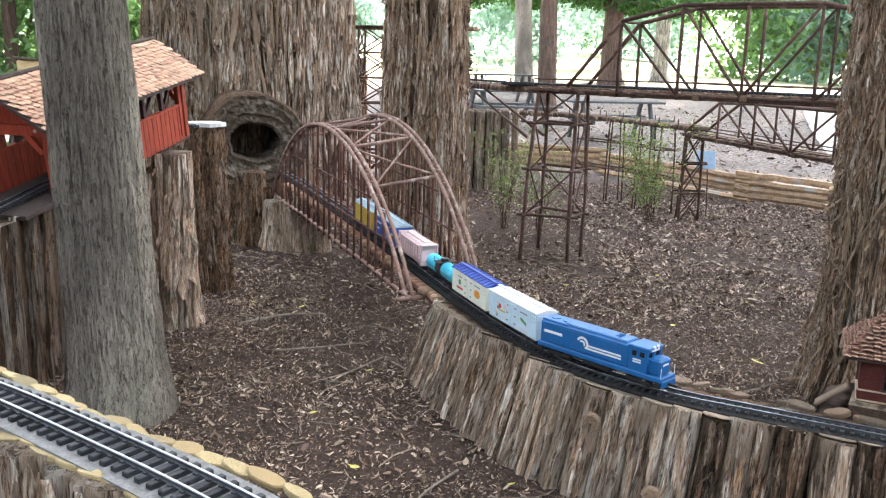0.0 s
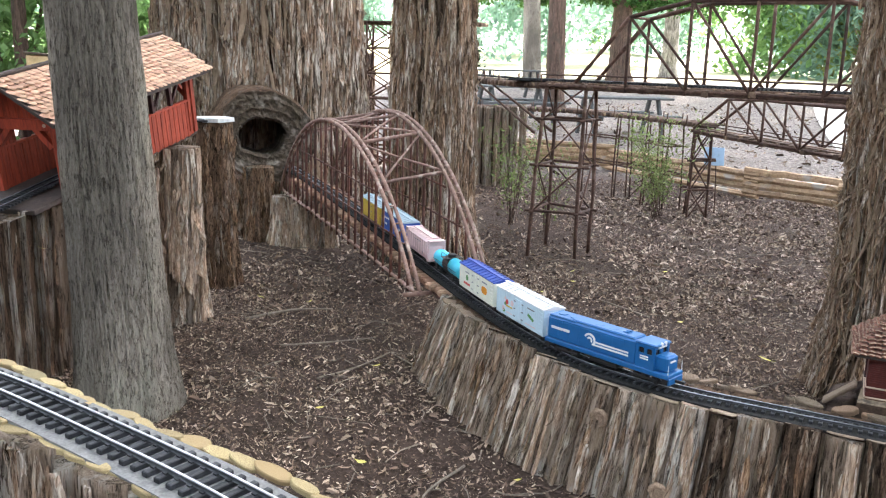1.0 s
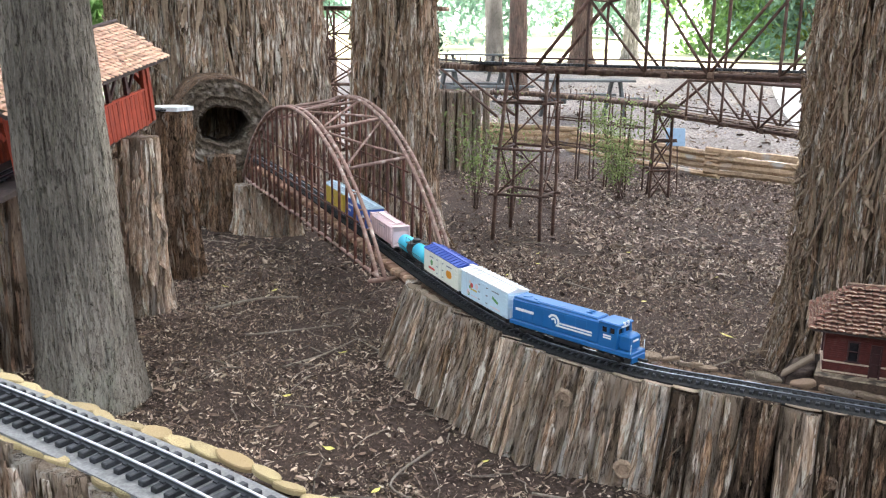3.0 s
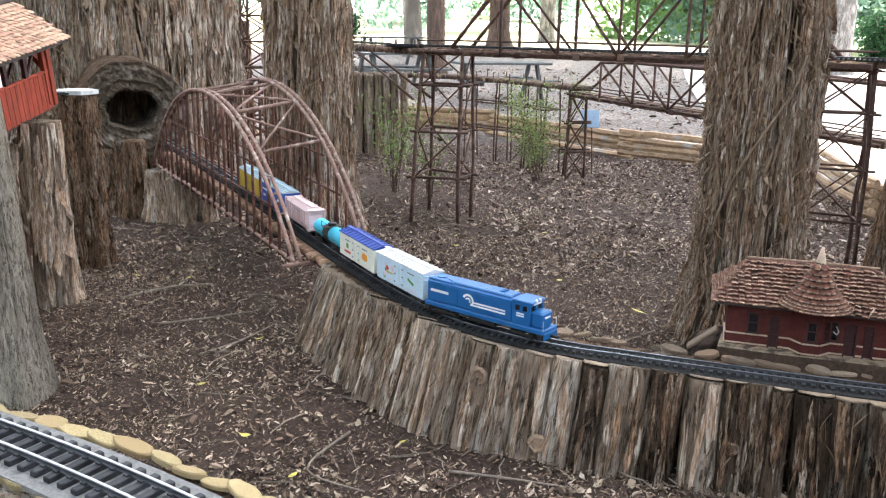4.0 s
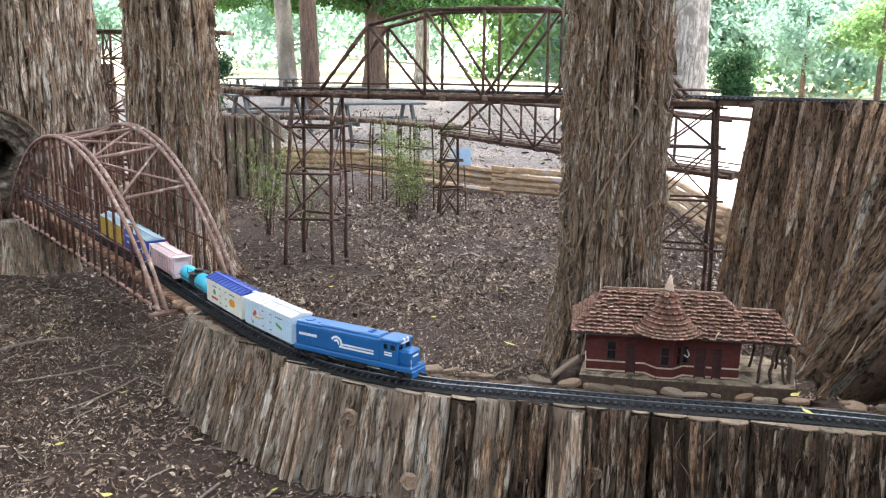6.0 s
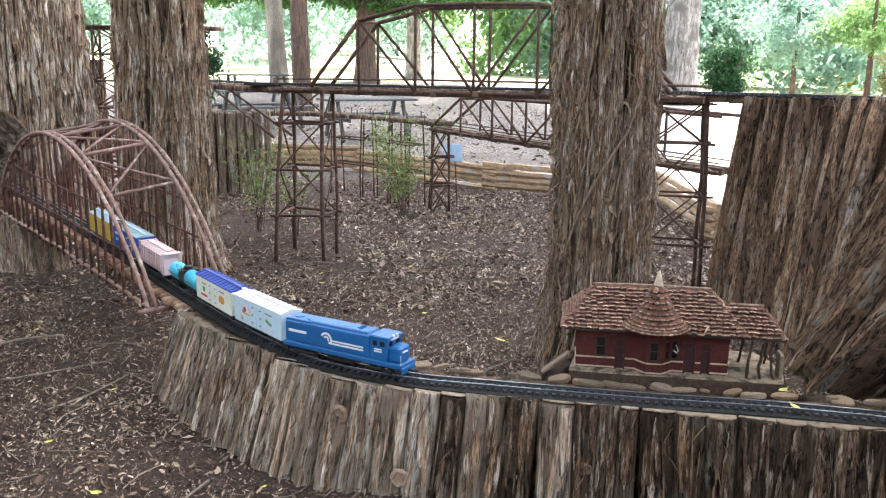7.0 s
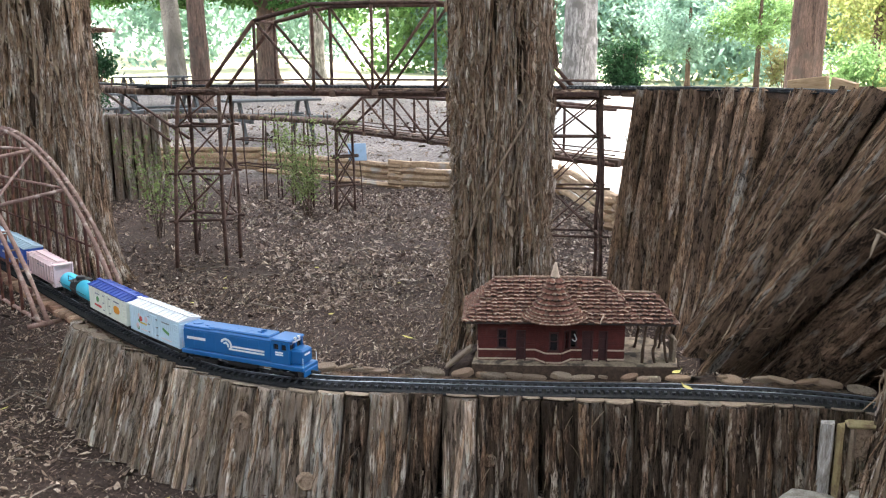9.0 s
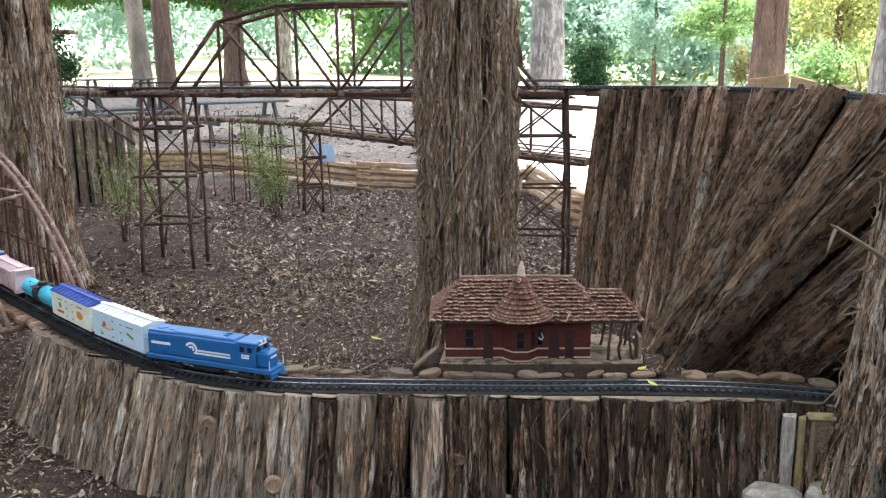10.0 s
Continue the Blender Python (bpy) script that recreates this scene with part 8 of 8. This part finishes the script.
def shrub(label, x, y, h, wide, leaves, seed):
    """A thin many-stemmed shrub with small sparse leaves."""
    rng = random.Random(seed)
    root = thing("shrub", (x, y, 0), label, "shrub")
    b = Build()
    for i in range(11):
        a = rng.uniform(0, 6.28)
        e = Vector((math.cos(a) * wide * rng.uniform(0.3, 1), math.sin(a) * wide * rng.uniform(0.3, 1), h * rng.uniform(0.7, 1.05)))
        mid = Vector((e.x * 0.35, e.y * 0.35, e.z * 0.5))
        part("stem", Build().tube([(rng.gauss(0, 0.02), rng.gauss(0, 0.02), -0.02), tuple(mid), tuple(e)], [0.0035, 0.0028, 0.0015], 5), M_BROWNBARK, root, smooth=True)
        for _ in range(leaves // 11):
            t = rng.uniform(0.30, 1.08)
            p = mid.lerp(e, max(0, t * 2 - 1)) if t > 0.5 else mid * (t * 2)
            p = p + Vector((rng.gauss(0, 0.07), rng.gauss(0, 0.07), rng.gauss(0, 0.06)))
            s = rng.uniform(0.014, 0.034)
            m = Matrix.Translation(p) @ Euler((rng.uniform(-1, 1), rng.uniform(-1, 1), rng.uniform(0, 6.28))).to_matrix().to_4x4()
            b.add([m @ Vector(q) for q in ((-s, 0, 0), (0, -s * 0.3, 0.003), (s, 0, 0), (0, s * 0.3, 0.003))], [(0, 1, 2, 3)])
    part("leaves", b, M_SHRUBLEAF, root, kind="stuff")


M_SHRUBLEAF = surf("shrub_leaves", (0.14, 0.20, 0.075), (0.30, 0.38, 0.16), size=0.1, rough=0.6, bump=0.0, gloss=0.12, vary=0.35, by="island", tint=(0.26, 0.30, 0.10), through_light=0.35)
shrub("thin leafy shrub under the low trestle", 2.03, 8.6, 0.98, 0.55, 1900, 131)
shrub("sparse green shrub behind the trestle tower", 0.52, 8.1, 1.02, 0.36, 650, 132)
shrub("sparse green shrub behind the trestle tower", 0.85, 7.8, 0.8, 0.3, 330, 133)


# ---- leaf litter ----
def litter_material(name, stops):
    """Dry leaves, each with a tone of its own out of the stops, darkest first."""
    m = surf(name, (0.05, 0.034, 0.028), (0.10, 0.07, 0.055), size=0.05, rough=0.85, bump=0.0, by="island", vary=0.1)
    t = m.node_tree
    n, l = t.nodes, t.links
    bsdf = n["Principled BSDF"]
    geo = n.new("ShaderNodeNewGeometry")
    ramp = n.new("ShaderNodeValToRGB")
    e = ramp.color_ramp.elements
    e[0].position, e[0].color = 0.0, (*stops[0], 1)
    e[1].position, e[1].color = 1.0, (*stops[4], 1)
    for pos, c in zip((0.36, 0.64, 0.88), stops[1:4]):
        k = e.new(pos)
        k.color = (*c, 1)
    l.new(geo.outputs["Random Per Island"], ramp.inputs[0])
    l.new(ramp.outputs[0], bsdf.inputs["Base Color"])
    return m


M_LITTER = litter_material("dry_leaf_litter", ((0.040, 0.024, 0.018), (0.095, 0.060, 0.044), (0.22, 0.148, 0.105), (0.44, 0.335, 0.245), (0.66, 0.54, 0.42)))
# pale leaves, lifted further: stronger light by the fence is in these stops
M_LITPALELITTER = litter_material("lit_pale_leaf_litter", ((0.060, 0.038, 0.030), (0.15, 0.102, 0.078), (0.31, 0.225, 0.175), (0.52, 0.41, 0.325), (0.72, 0.61, 0.50)))
M_YLEAF = surf("yellow_fallen_leaf", (0.45, 0.40, 0.05), (0.70, 0.64, 0.16), size=0.02, rough=0.6, bump=0.1, relief=0.0005, vary=0.2, tint=(0.62, 0.52, 0.16))


def leaf_piece(rng, p, ln, wd, tilt):
    """A dry leaf, pointed, folded along its rib and curled; or a flat chip or a splinter."""
    kind = rng.random()
    m = Matrix.Translation(p) @ Euler((rng.gauss(0, tilt), rng.gauss(0, tilt), rng.uniform(0, 6.28))).to_matrix().to_4x4()
    if kind < 0.62:
        if kind < 0.24:                             # needles and splinters
            ln, wd = ln * 1.05, min(wd * 0.2, 0.0045)
        else:                                       # small broken chips
            ln, wd = ln * rng.uniform(0.4, 0.8), ln * rng.uniform(0.16, 0.34)
        bend = rng.uniform(-0.12, 0.25) * ln
        return [m @ Vector(q) for q in ((-ln / 2, wd * rng.uniform(-0.3, 0.3), bend), (-ln * 0.1, -wd * 0.5, 0), (ln / 2, wd * rng.uniform(-0.3, 0.3), bend), (ln * rng.uniform(-0.2, 0.2), wd * 0.5, 0))], CHIP_FACES
    fold, curl = rng.uniform(-0.35, 0.5) * wd, rng.uniform(-0.2, 0.4) * ln
    return [m @ Vector(q) for q in ((-ln / 2, wd * rng.uniform(-0.3, 0.3), curl * 0.5), (-ln * 0.2, -wd * rng.uniform(0.3, 0.5), fold), (ln * 0.25, -wd * rng.uniform(0.25, 0.5), fold), (ln / 2, wd * rng.uniform(-0.2, 0.2), curl * 0.5), (ln * 0.15, wd * rng.uniform(0.3, 0.5), fold), (-ln * 0.3, wd * rng.uniform(0.2, 0.5), fold), (0, 0, 0))], LEAF_FACES


LEAF_FACES = [(k, (k + 1) % 6, 6) for k in range(6)]
CHIP_FACES = [(0, 1, 3), (1, 2, 3)]


def litter(name, label, count, area, size, seed, near=1.0, bank=None, inside=None, mat=None):
    rng = random.Random(seed)
    b = Build()
    x0, x1, y0, y1 = area
    while count:
        x, y = rng.uniform(x0, x1), y0 + (y1 - y0) * rng.random() ** near
        keep = noise.noise((x * 1.1, y * 1.1, 3.0)) * 1.1 + noise.noise((x * 4.2, y * 4.2, 7.0)) * 0.7 + 0.74
        if rng.random() > max(0.28, keep):
            continue
        if inside and not inside(x, y):
            continue
        z = (bank(x, y) if bank else terrain(x, y))
        ln = size * rng.choice((0.35, 0.5, 0.7, 0.9, 1.0, 1.3, 1.9))
        b.add(*leaf_piece(rng, (x, y, z + rng.uniform(0.003, 0.016)), ln, ln * rng.uniform(0.22, 0.55), 0.45))
        count -= 1
    tagged(part(name, b, mat or M_LITTER, label=label), category="leaf litter", kind="stuff")


litter("leaf_litter", "scattered dry brown and tan leaf litter", 110000, (-2.6, 3.6, 2.2, 6.2), 0.022, 41, 1.1)
litter("leaf_litter", "scattered dry brown and tan leaf litter", 66000, (-4.2, 5.6, 5.2, 11.5), 0.034, 42, 1.2)
litter("leaf_litter", "fine brown chips and crumbled leaves on the soil", 90000, (-2.4, 2.6, 2.2, 5.4), 0.013, 48, 1.0)
litter("leaf_litter", "larger dry leaves fallen at the foot of the low wall", 7000, (-2.2, 1.6, 2.2, 4.0), 0.034, 49)
litter("leaf_litter", "pale dry leaves drifted along the fence, lightened for the brighter light there", 22000, (1.3, 5.0, 5.2, 10.0), 0.042, 43, mat=M_LITPALELITTER)
litter("leaf_litter", "dry leaves and chips on the slope behind the fence", 5000, (-2, 8, 11, 22), 0.09, 44)


litter("leaf_litter", "sparse dry leaves on the worn ground where visitors stand", 15000, (-4.6, 5.6, -2.2, 2.5), 0.034, 46)
litter("leaf_litter", "dry leaves thinning out at the edges of the glade", 9000, (-6.5, -2.4, 0.0, 8.0), 0.036, 47)


def twigs():
    """Thin dead twigs lying about on the soil."""
    rng = random.Random(51)
    b = Build()
    for i in range(900):
        x, y = rng.uniform(-2.5, 3.5), rng.uniform(2.3, 8.0)
        a, ln = rng.uniform(0, 6.28), rng.uniform(0.05, 0.26)
        z = terrain(x, y) + 0.008
        p, q = Vector((x, y, z)), Vector((x + math.cos(a) * ln, y + math.sin(a) * ln, z + rng.uniform(0, 0.02)))
        b.stick(p, q, rng.uniform(0.0012, 0.0035), i, 4, 0.10, 4)
    tagged(part("twig_litter", b, M_TWIGDRY, label="thin dead twigs lying on the soil"), category="twigs", kind="stuff")


M_TWIGDRY = surf("dry_twig", (0.11, 0.085, 0.065), (0.30, 0.25, 0.20), size=0.03, rough=0.9, bump=0.3, relief=0.001, by="island", vary=0.4)
twigs()
for i, (a, b_, c_, r_) in enumerate((((-1.20, 4.78), (-0.95, 4.95), (-0.72, 5.02), 0.011), ((-0.15, 4.02), (0.0, 3.85), (-0.30, 4.30), 0.007), ((0.98, 5.50), (1.12, 5.30), (1.25, 5.15), 0.007),
                                     ((0.1, 3.05), (-0.05, 2.75), (0.15, 2.6), 0.006), ((0.45, 2.70), (0.62, 2.62), (0.85, 2.55), 0.006), ((-0.62, 3.9), (-0.45, 4.05), (-0.3, 4.3), 0.006), ((-0.9, 4.35), (-0.7, 4.38), (-0.4, 4.52), 0.006))):
    pts = spline([(a[0], a[1], terrain(*a) + 0.012), (b_[0], b_[1], terrain(*b_) + 0.022), (c_[0], c_[1], terrain(*c_) + 0.012)], 0.04)
    tagged(part("fallen_branch", Build().tube(pts, [r_ * (1 - 0.5 * k / len(pts)) for k in range(len(pts))], 6), M_TWIGDRY, label="bare grey fallen branch on the soil", smooth=True), category="branch", group="fallen branches")


def yellow_leaf(x, y, z, ln, seed, label="yellow fallen leaf on the soil"):
    rng = random.Random(seed)
    b = Build()
    out = [(-0.5, 0), (-0.35, -0.16), (-0.1, -0.26), (0.2, -0.2), (0.5, 0), (0.2, 0.2), (-0.1, 0.26), (-0.35, 0.16)]
    curl = rng.uniform(0.05, 0.25)
    b.v = [(px * ln, py * ln, curl * ln * (px * px + py * py)) for px, py in out] + [(0, 0, -0.01 * ln), (-0.72 * ln, 0.02 * ln, 0.01)]
    b.f = [(i, (i + 1) % 8, 8) for i in range(8)] + [(0, 7, 9)]
    ob = part("fallen_leaf", b, M_YLEAF, label=label)
    ob.matrix_basis = pose(x, y, z, rng.gauss(0, 8), rng.gauss(0, 8), rng.uniform(0, 360))
    tagged(ob, category="leaf", group="yellow leaves")


for i, (x, y) in enumerate(((-1.225, 5.29), (-0.35, 4.10), (-0.551, 3.56), (1.42, 5.07), (1.72, 4.42), (0.86, 5.9), (0.9, 6.25), (0.7, 5.15), (0.45, 5.0), (-0.9, 5.2), (0.3, 2.95), (-0.3, 3.05), (-0.75, 2.75), (0.62, 5.6), (1.6, 6.3), (2.05, 5.6), (-1.7, 5.8), (0.15, 6.0), (1.05, 4.75), (-0.1, 2.72), (-2.1, 5.2), (2.4, 6.6))):
    yellow_leaf(x, y, terrain(x, y) + 0.014, 0.045 if i not in (4,) else 0.085, 600 + i)
yellow_leaf(2.09, 2.32, 0.415, 0.042, 700, "pale yellow leaf lying on the rails")
yellow_leaf(2.17, 2.50, 0.40, 0.048, 701, "yellow-green leaf lying beside the track")
yellow_leaf(3.40, 4.22, 0.52, 0.055, 702, "yellow leaf caught on the tall log wall")
yellow_leaf(-1.75, 3.55, 0.70, 0.06, 703, "yellow leaf caught on the log bank")


# bank of soil behind the track, in front of the tall wall, where the station stands
def bank_height(x, y):
    return 0.335 + 0.03 * noise.noise((x * 4, y * 4, 2.2)) + 0.005 * noise.noise((x * 17, y * 17, 4.2)) - 0.20 * smooth(0.04, 0.45, y - 2.60 + (x - 2.0) * 0.45) * smooth(0.0, 0.35, x - 2.1)


def on_bank(x, y):
    """Whether a place lies on the bank, behind the track's edge."""
    return y > 2.60 - (x - 2.0) * 0.45 and y > 2.22 - (x - 2.72) * 0.74 and y < 3.42 and x < 3.2


def bank():
    b = Build()
    left = spline([(1.28, 2.93, 0), (1.6, 2.73, 0), (2.0, 2.56, 0), (2.4, 2.38, 0), (2.72, 2.15, 0), (2.95, 1.98, 0)], 0.05)
    right = spline([(1.42, 3.16, 0), (1.7, 3.3, 0), (2.2, 3.45, 0), (2.7, 3.55, 0), (3.25, 3.4, 0), (3.25, 2.6, 0)], 0.05)
    n, c = 90, 40
    for i in range(n):
        p, q = left[int(i * (len(left) - 1) / (n - 1))], right[int(i * (len(right) - 1) / (n - 1))]
        for k in range(c):
            v = p.lerp(q, k / (c - 1))
            edge = min(1.0, (c - 1 - k) / 6.0, i / 5.0 + 0.02)
            b.v.append((v.x, v.y, bank_height(v.x, v.y) * edge - 0.01 * (1 - edge)))
    b.f = [(i * c + k, i * c + k + 1, (i + 1) * c + k + 1, (i + 1) * c + k) for i in range(n - 1) for k in range(c - 1)]
    tagged(part("soil_bank", b, M_SOIL, label="bank of dark soil behind the low log wall", smooth=True), category="soil", kind="structure")


bank()
litter("leaf_litter", "dry leaves and bark chips on the soil bank", 6500, (2.05, 3.2, 2.05, 3.4), 0.017, 45, bank=bank_height, inside=on_bank)


# ---- knots, chips and broken ends on the low wall ----
M_KNOT = surf("knot_wood", (0.15, 0.092, 0.060), (0.50, 0.36, 0.25), size=0.010, rough=0.95, bump=0.9, relief=0.005, vary=0.2)


def knot(x, y, z, r, label, mat=None):
    """A round branch stub with raised rings on the face of a log."""
    b = Build()
    n = 22
    prof = [(1.35, 0.0), (1.15, 0.008), (0.95, 0.011), (0.8, 0.006), (0.7, 0.003), (0.55, 0.006), (0.4, 0.003), (0.15, 0.005)]
    for q, (s, o) in enumerate(prof):
        b.v += [(math.cos(k / n * 6.2832) * r * s * (1 + 0.1 * math.sin(k * 1.3 + q)), -o - 0.01, math.sin(k / n * 6.2832) * r * s * (1 + 0.08 * math.sin(k * 2.1)) + (0.25 * r if s > 1 and 0 < k < n / 2 else 0)) for k in range(n)]
    b.f = [(j * n + k, j * n + (k + 1) % n, (j + 1) * n + (k + 1) % n, (j + 1) * n + k) for j in range(len(prof) - 1) for k in range(n)] + [tuple((len(prof) - 1) * n + k for k in range(n))]
    ob = part("knot", b, mat or M_KNOT, label=label, smooth=True)
    ob.matrix_basis = pose(x, y, z, 0, 0, -26)
    tagged(ob, category="knot", group="knots on the low wall")


knot(0.785, 2.775, 0.075, 0.026, "pale ringed knot on the low log wall")
knot(0.588, 2.942, 0.275, 0.026, "reddish round knot on the low log wall")
knot(1.40, 2.52, 0.165, 0.018, "sawn branch stub on the low log wall", P_DARKBROWN)


M_PALESLAB = surf("pale_weathered_slab", (0.16, 0.125, 0.10), (0.62, 0.57, 0.51), size=0.012, stretch=(1, 1, 0.1), rough=0.9, bump=0.7, relief=0.004)


def niche():
    """A box-like hollow of split boards at the foot of the stump, with broken slabs before it."""
    root = thing("log_niche", (2.38, 1.98, 0), "hollow of split pale boards under the track's end", "log wall")
    inv = Matrix.Translation(-Vector(root.location))
    d, nrm = Vector((0.8265, -0.5629, 0)), Vector((-0.5629, -0.8265, 0))
    o = Vector((2.323, 2.14, 0)) + nrm * 0.055

    def P(nm, b, mat, lab=""):
        part(nm, b, mat, root, lab).matrix_parent_inverse = inv

    def upright(s, w, z0, z1, out, seed, mat, lab):
        """A ragged split slab standing before the wall."""
        rng = random.Random(seed)
        b = Build()
        rows = 7
        for k in range(rows):
            z = z0 + (z1 - z0) * k / (rows - 1)
            for x, y in ((-0.5, 0.012), (-0.5, -0.006), (-0.1, -0.016), (0.3, -0.012), (0.5, 0.012)):
                q = o + d * (s + x * w * rng.uniform(0.82, 1.05)) + nrm * (out - y * rng.uniform(0.7, 1.3))
                b.v.append((q.x, q.y, z + (rng.uniform(-0.012, 0.008) if k in (0, rows - 1) else 0)))
        b.f = [(k * 5 + m, k * 5 + (m + 1) % 5, k * 5 + 5 + (m + 1) % 5, k * 5 + 5 + m) for k in range(rows - 1) for m in range(5)] + [(4, 3, 2, 1, 0), tuple((rows - 1) * 5 + m for m in range(5))]
        P("slab", b, mat, lab)
    upright(0.170, 0.050, 0.0, 0.355, 0.004, 1, M_PALESLAB, "pale weathered split slab")
    upright(0.212, 0.028, 0.0, 0.350, 0.000, 2, M_SAWN, "tan split slab")
    upright(0.250, 0.024, 0.0, 0.345, 0.006, 3, M_SAWNOLD, "thin split slab")
    upright(-0.180, 0.044, 0.0, 0.185, 0.012, 4, M_SAWN, "tan split stake")
    P("lintel", Build().box(facing(o + d * 0.278 + Vector((0, 0, 0.358)), d + Vector((0, 0, 0.02)), -nrm), 0.105, 0.05, 0.018, 0.006), M_SAWN, "pale split lintel")
    P("back_board", Build().box(facing(o + d * 0.30 - nrm * 0.012 + Vector((0, 0, 0.175)), d, -nrm), 0.085, 0.012, 0.34), M_KNOT, "brown back board")
    for k, (a, b) in enumerate((((0.36, 0.05, 0.12), (0.23, 0.07, 0.19)), ((0.35, 0.06, 0.23), (0.24, 0.06, 0.145)), ((0.37, 0.05, 0.06), (0.33, 0.08, 0.20)))):
        P("fibre", Build().stick(o + d * a[0] + nrm * a[1] + Vector((0, 0, a[2])), o + d * b[0] + nrm * b[1] + Vector((0, 0, b[2])), 0.0022, 30 + k, 5, 0.08, 5), M_STRIP, "loose pale fibre")


niche()
M_OFFCUT = surf("tan_timber", (0.30, 0.18, 0.09), (0.62, 0.43, 0.25), size=0.05, stretch=(0.15, 1, 1), rough=0.8, bump=0.3, relief=0.002, vary=0.25)
M_STONE = surf("pale_split_wood_chunk", (0.22, 0.185, 0.15), (0.58, 0.52, 0.45), size=0.03, rough=0.9, bump=0.5, relief=0.004, vary=0.2)
for i, (x, y, z, sx, sy, sz, rz) in enumerate(((2.33, 1.955, 0.06, 0.24, 0.13, 0.13, -30), (2.50, 1.87, 0.065, 0.17, 0.12, 0.14, -40), (2.06, 2.06, 0.03, 0.12, 0.07, 0.07, 30))):
    b = Build()
    n = 9
    rng = random.Random(i + 5)
    for zz, k in ((-0.5, 0.9), (-0.1, 1.0), (0.35, 0.92), (0.5, 0.7)):
        for j in range(n):
            a = j / n * 6.2832
            q = k * rng.uniform(0.85, 1.1) * 0.5
            b.v.append((math.cos(a) * q * sx, math.sin(a) * q * sy, zz * sz + rng.uniform(-0.005, 0.005)))
    b.f = [(r * n + j, r * n + (j + 1) % n, (r + 1) * n + (j + 1) % n, (r + 1) * n + j) for r in range(3) for j in range(n)] + [tuple(3 * n + j for j in range(n))]
    ob = part("wood_chunk", b, M_STONE, label="pale broken chunk of split wood on the soil")
    ob.matrix_basis = pose(x, y, z, 0, 0, rz)
    tagged(ob, category="wood chunk", group="broken chunks")

for i, (x, y, z, ln, hh, turn, tilt) in enumerate(((4.00, 3.87, 1.43, 0.26, 0.085, 100, 6), (4.02, 3.62, 1.425, 0.20, 0.075, 82, -9), (4.03, 3.42, 1.41, 0.17, 0.05, 95, 3), (3.97, 4.10, 1.405, 0.20, 0.035, 108, 2))):
    ob = part("timber_offcut", Build().box(Matrix(), ln, 0.03, hh, 0.004), M_OFFCUT, label="tan sawn timber offcut lying on the tall log wall")
    ob.matrix_basis = pose(x, y, 1.372 + hh / 2 + ln / 2 * abs(math.sin(radians(tilt))), 0, tilt, turn)
    tagged(ob, category="timber", group="timber offcuts")

lean = part("split_slab", Build().beam((1.43, 3.03, 0.34), (1.525, 2.985, 0.43), 0.055, 0.014, bevel=0.004), M_SAWNOLD, label="pale split slab leaning on the cedar's foot beside the station")
tagged(lean, category="slab")
round_log("black hollow-looking log standing behind the lattice trestle", -1.50, 12.6, 0.21, 1.60, M_DARKLOG, 44, plate=P_DARKBROWN)

br = thing("split_branch", (2.47, 1.68, 0.95), "pale split branch sticking out of the shaggy stump", "branch")
part("stem", Build().tube([(0.06, -0.02, -0.04), (-0.08, 0.02, 0.055), (-0.19, 0.055, 0.125), (-0.21, 0.06, 0.137)], [0.013, 0.012, 0.011, 0.004], 6, flat=0.6), M_SAWNOLD, br)
part("splinter", Build().tube([(-0.19, 0.055, 0.130), (-0.215, 0.05, 0.09), (-0.225, 0.05, 0.055)], [0.007, 0.006, 0.002], 5, flat=0.5), M_SAWNOLD, br)
part("splinter", Build().tube([(-0.02, 0.0, 0.012), (-0.05, 0.0, -0.05), (-0.075, 0.0, -0.12)], [0.005, 0.004, 0.002], 5), M_SAWNOLD, br)


# ---- unseen leaf discs for shade ----
M_LEAF = surf("green_leaves", (0.035, 0.09, 0.015), (0.11, 0.23, 0.04), size=0.3, rough=0.6, bump=0.0, vary=0.4, by="island", tint=(0.14, 0.20, 0.03), through_light=0.4)


def shade_screen():
    """Added, unseen discs of leaves that keep sun and sky light off the tracks."""
    rng = random.Random(3)
    b = Build()
    for cx, cy, rad, count, low in ((10.4, 17.2, 6.6, 5200, 19.0), (13.0, 32.0, 8.0, 4600, 19.0), (-1.0, 0.5, 5.5, 1100, 8.0)):
        for _ in range(count):
            a, q = rng.uniform(0, 6.2832), math.sqrt(rng.random()) * rad
            p = Vector((cx + math.cos(a) * q, cy + math.sin(a) * q, low + rng.uniform(0.0, 2.0)))
            s = rng.uniform(0.25, 0.5)
            m = Matrix.Translation(p) @ Euler((rng.gauss(0, 0.5), rng.gauss(0, 0.5), rng.uniform(0, 6.28))).to_matrix().to_4x4()
            b.add([m @ Vector(v) for v in ((-s, 0, 0), (-s * 0.2, -s * 0.6, 0.04), (s, 0, 0), (s * 0.1, s * 0.6, 0.04))], [(0, 1, 2, 3)])
    tagged(part("tree_canopy", b, M_LEAF, label="unseen leaf discs added high up to cast shade"), category="foliage", kind="stuff")


shade_screen()
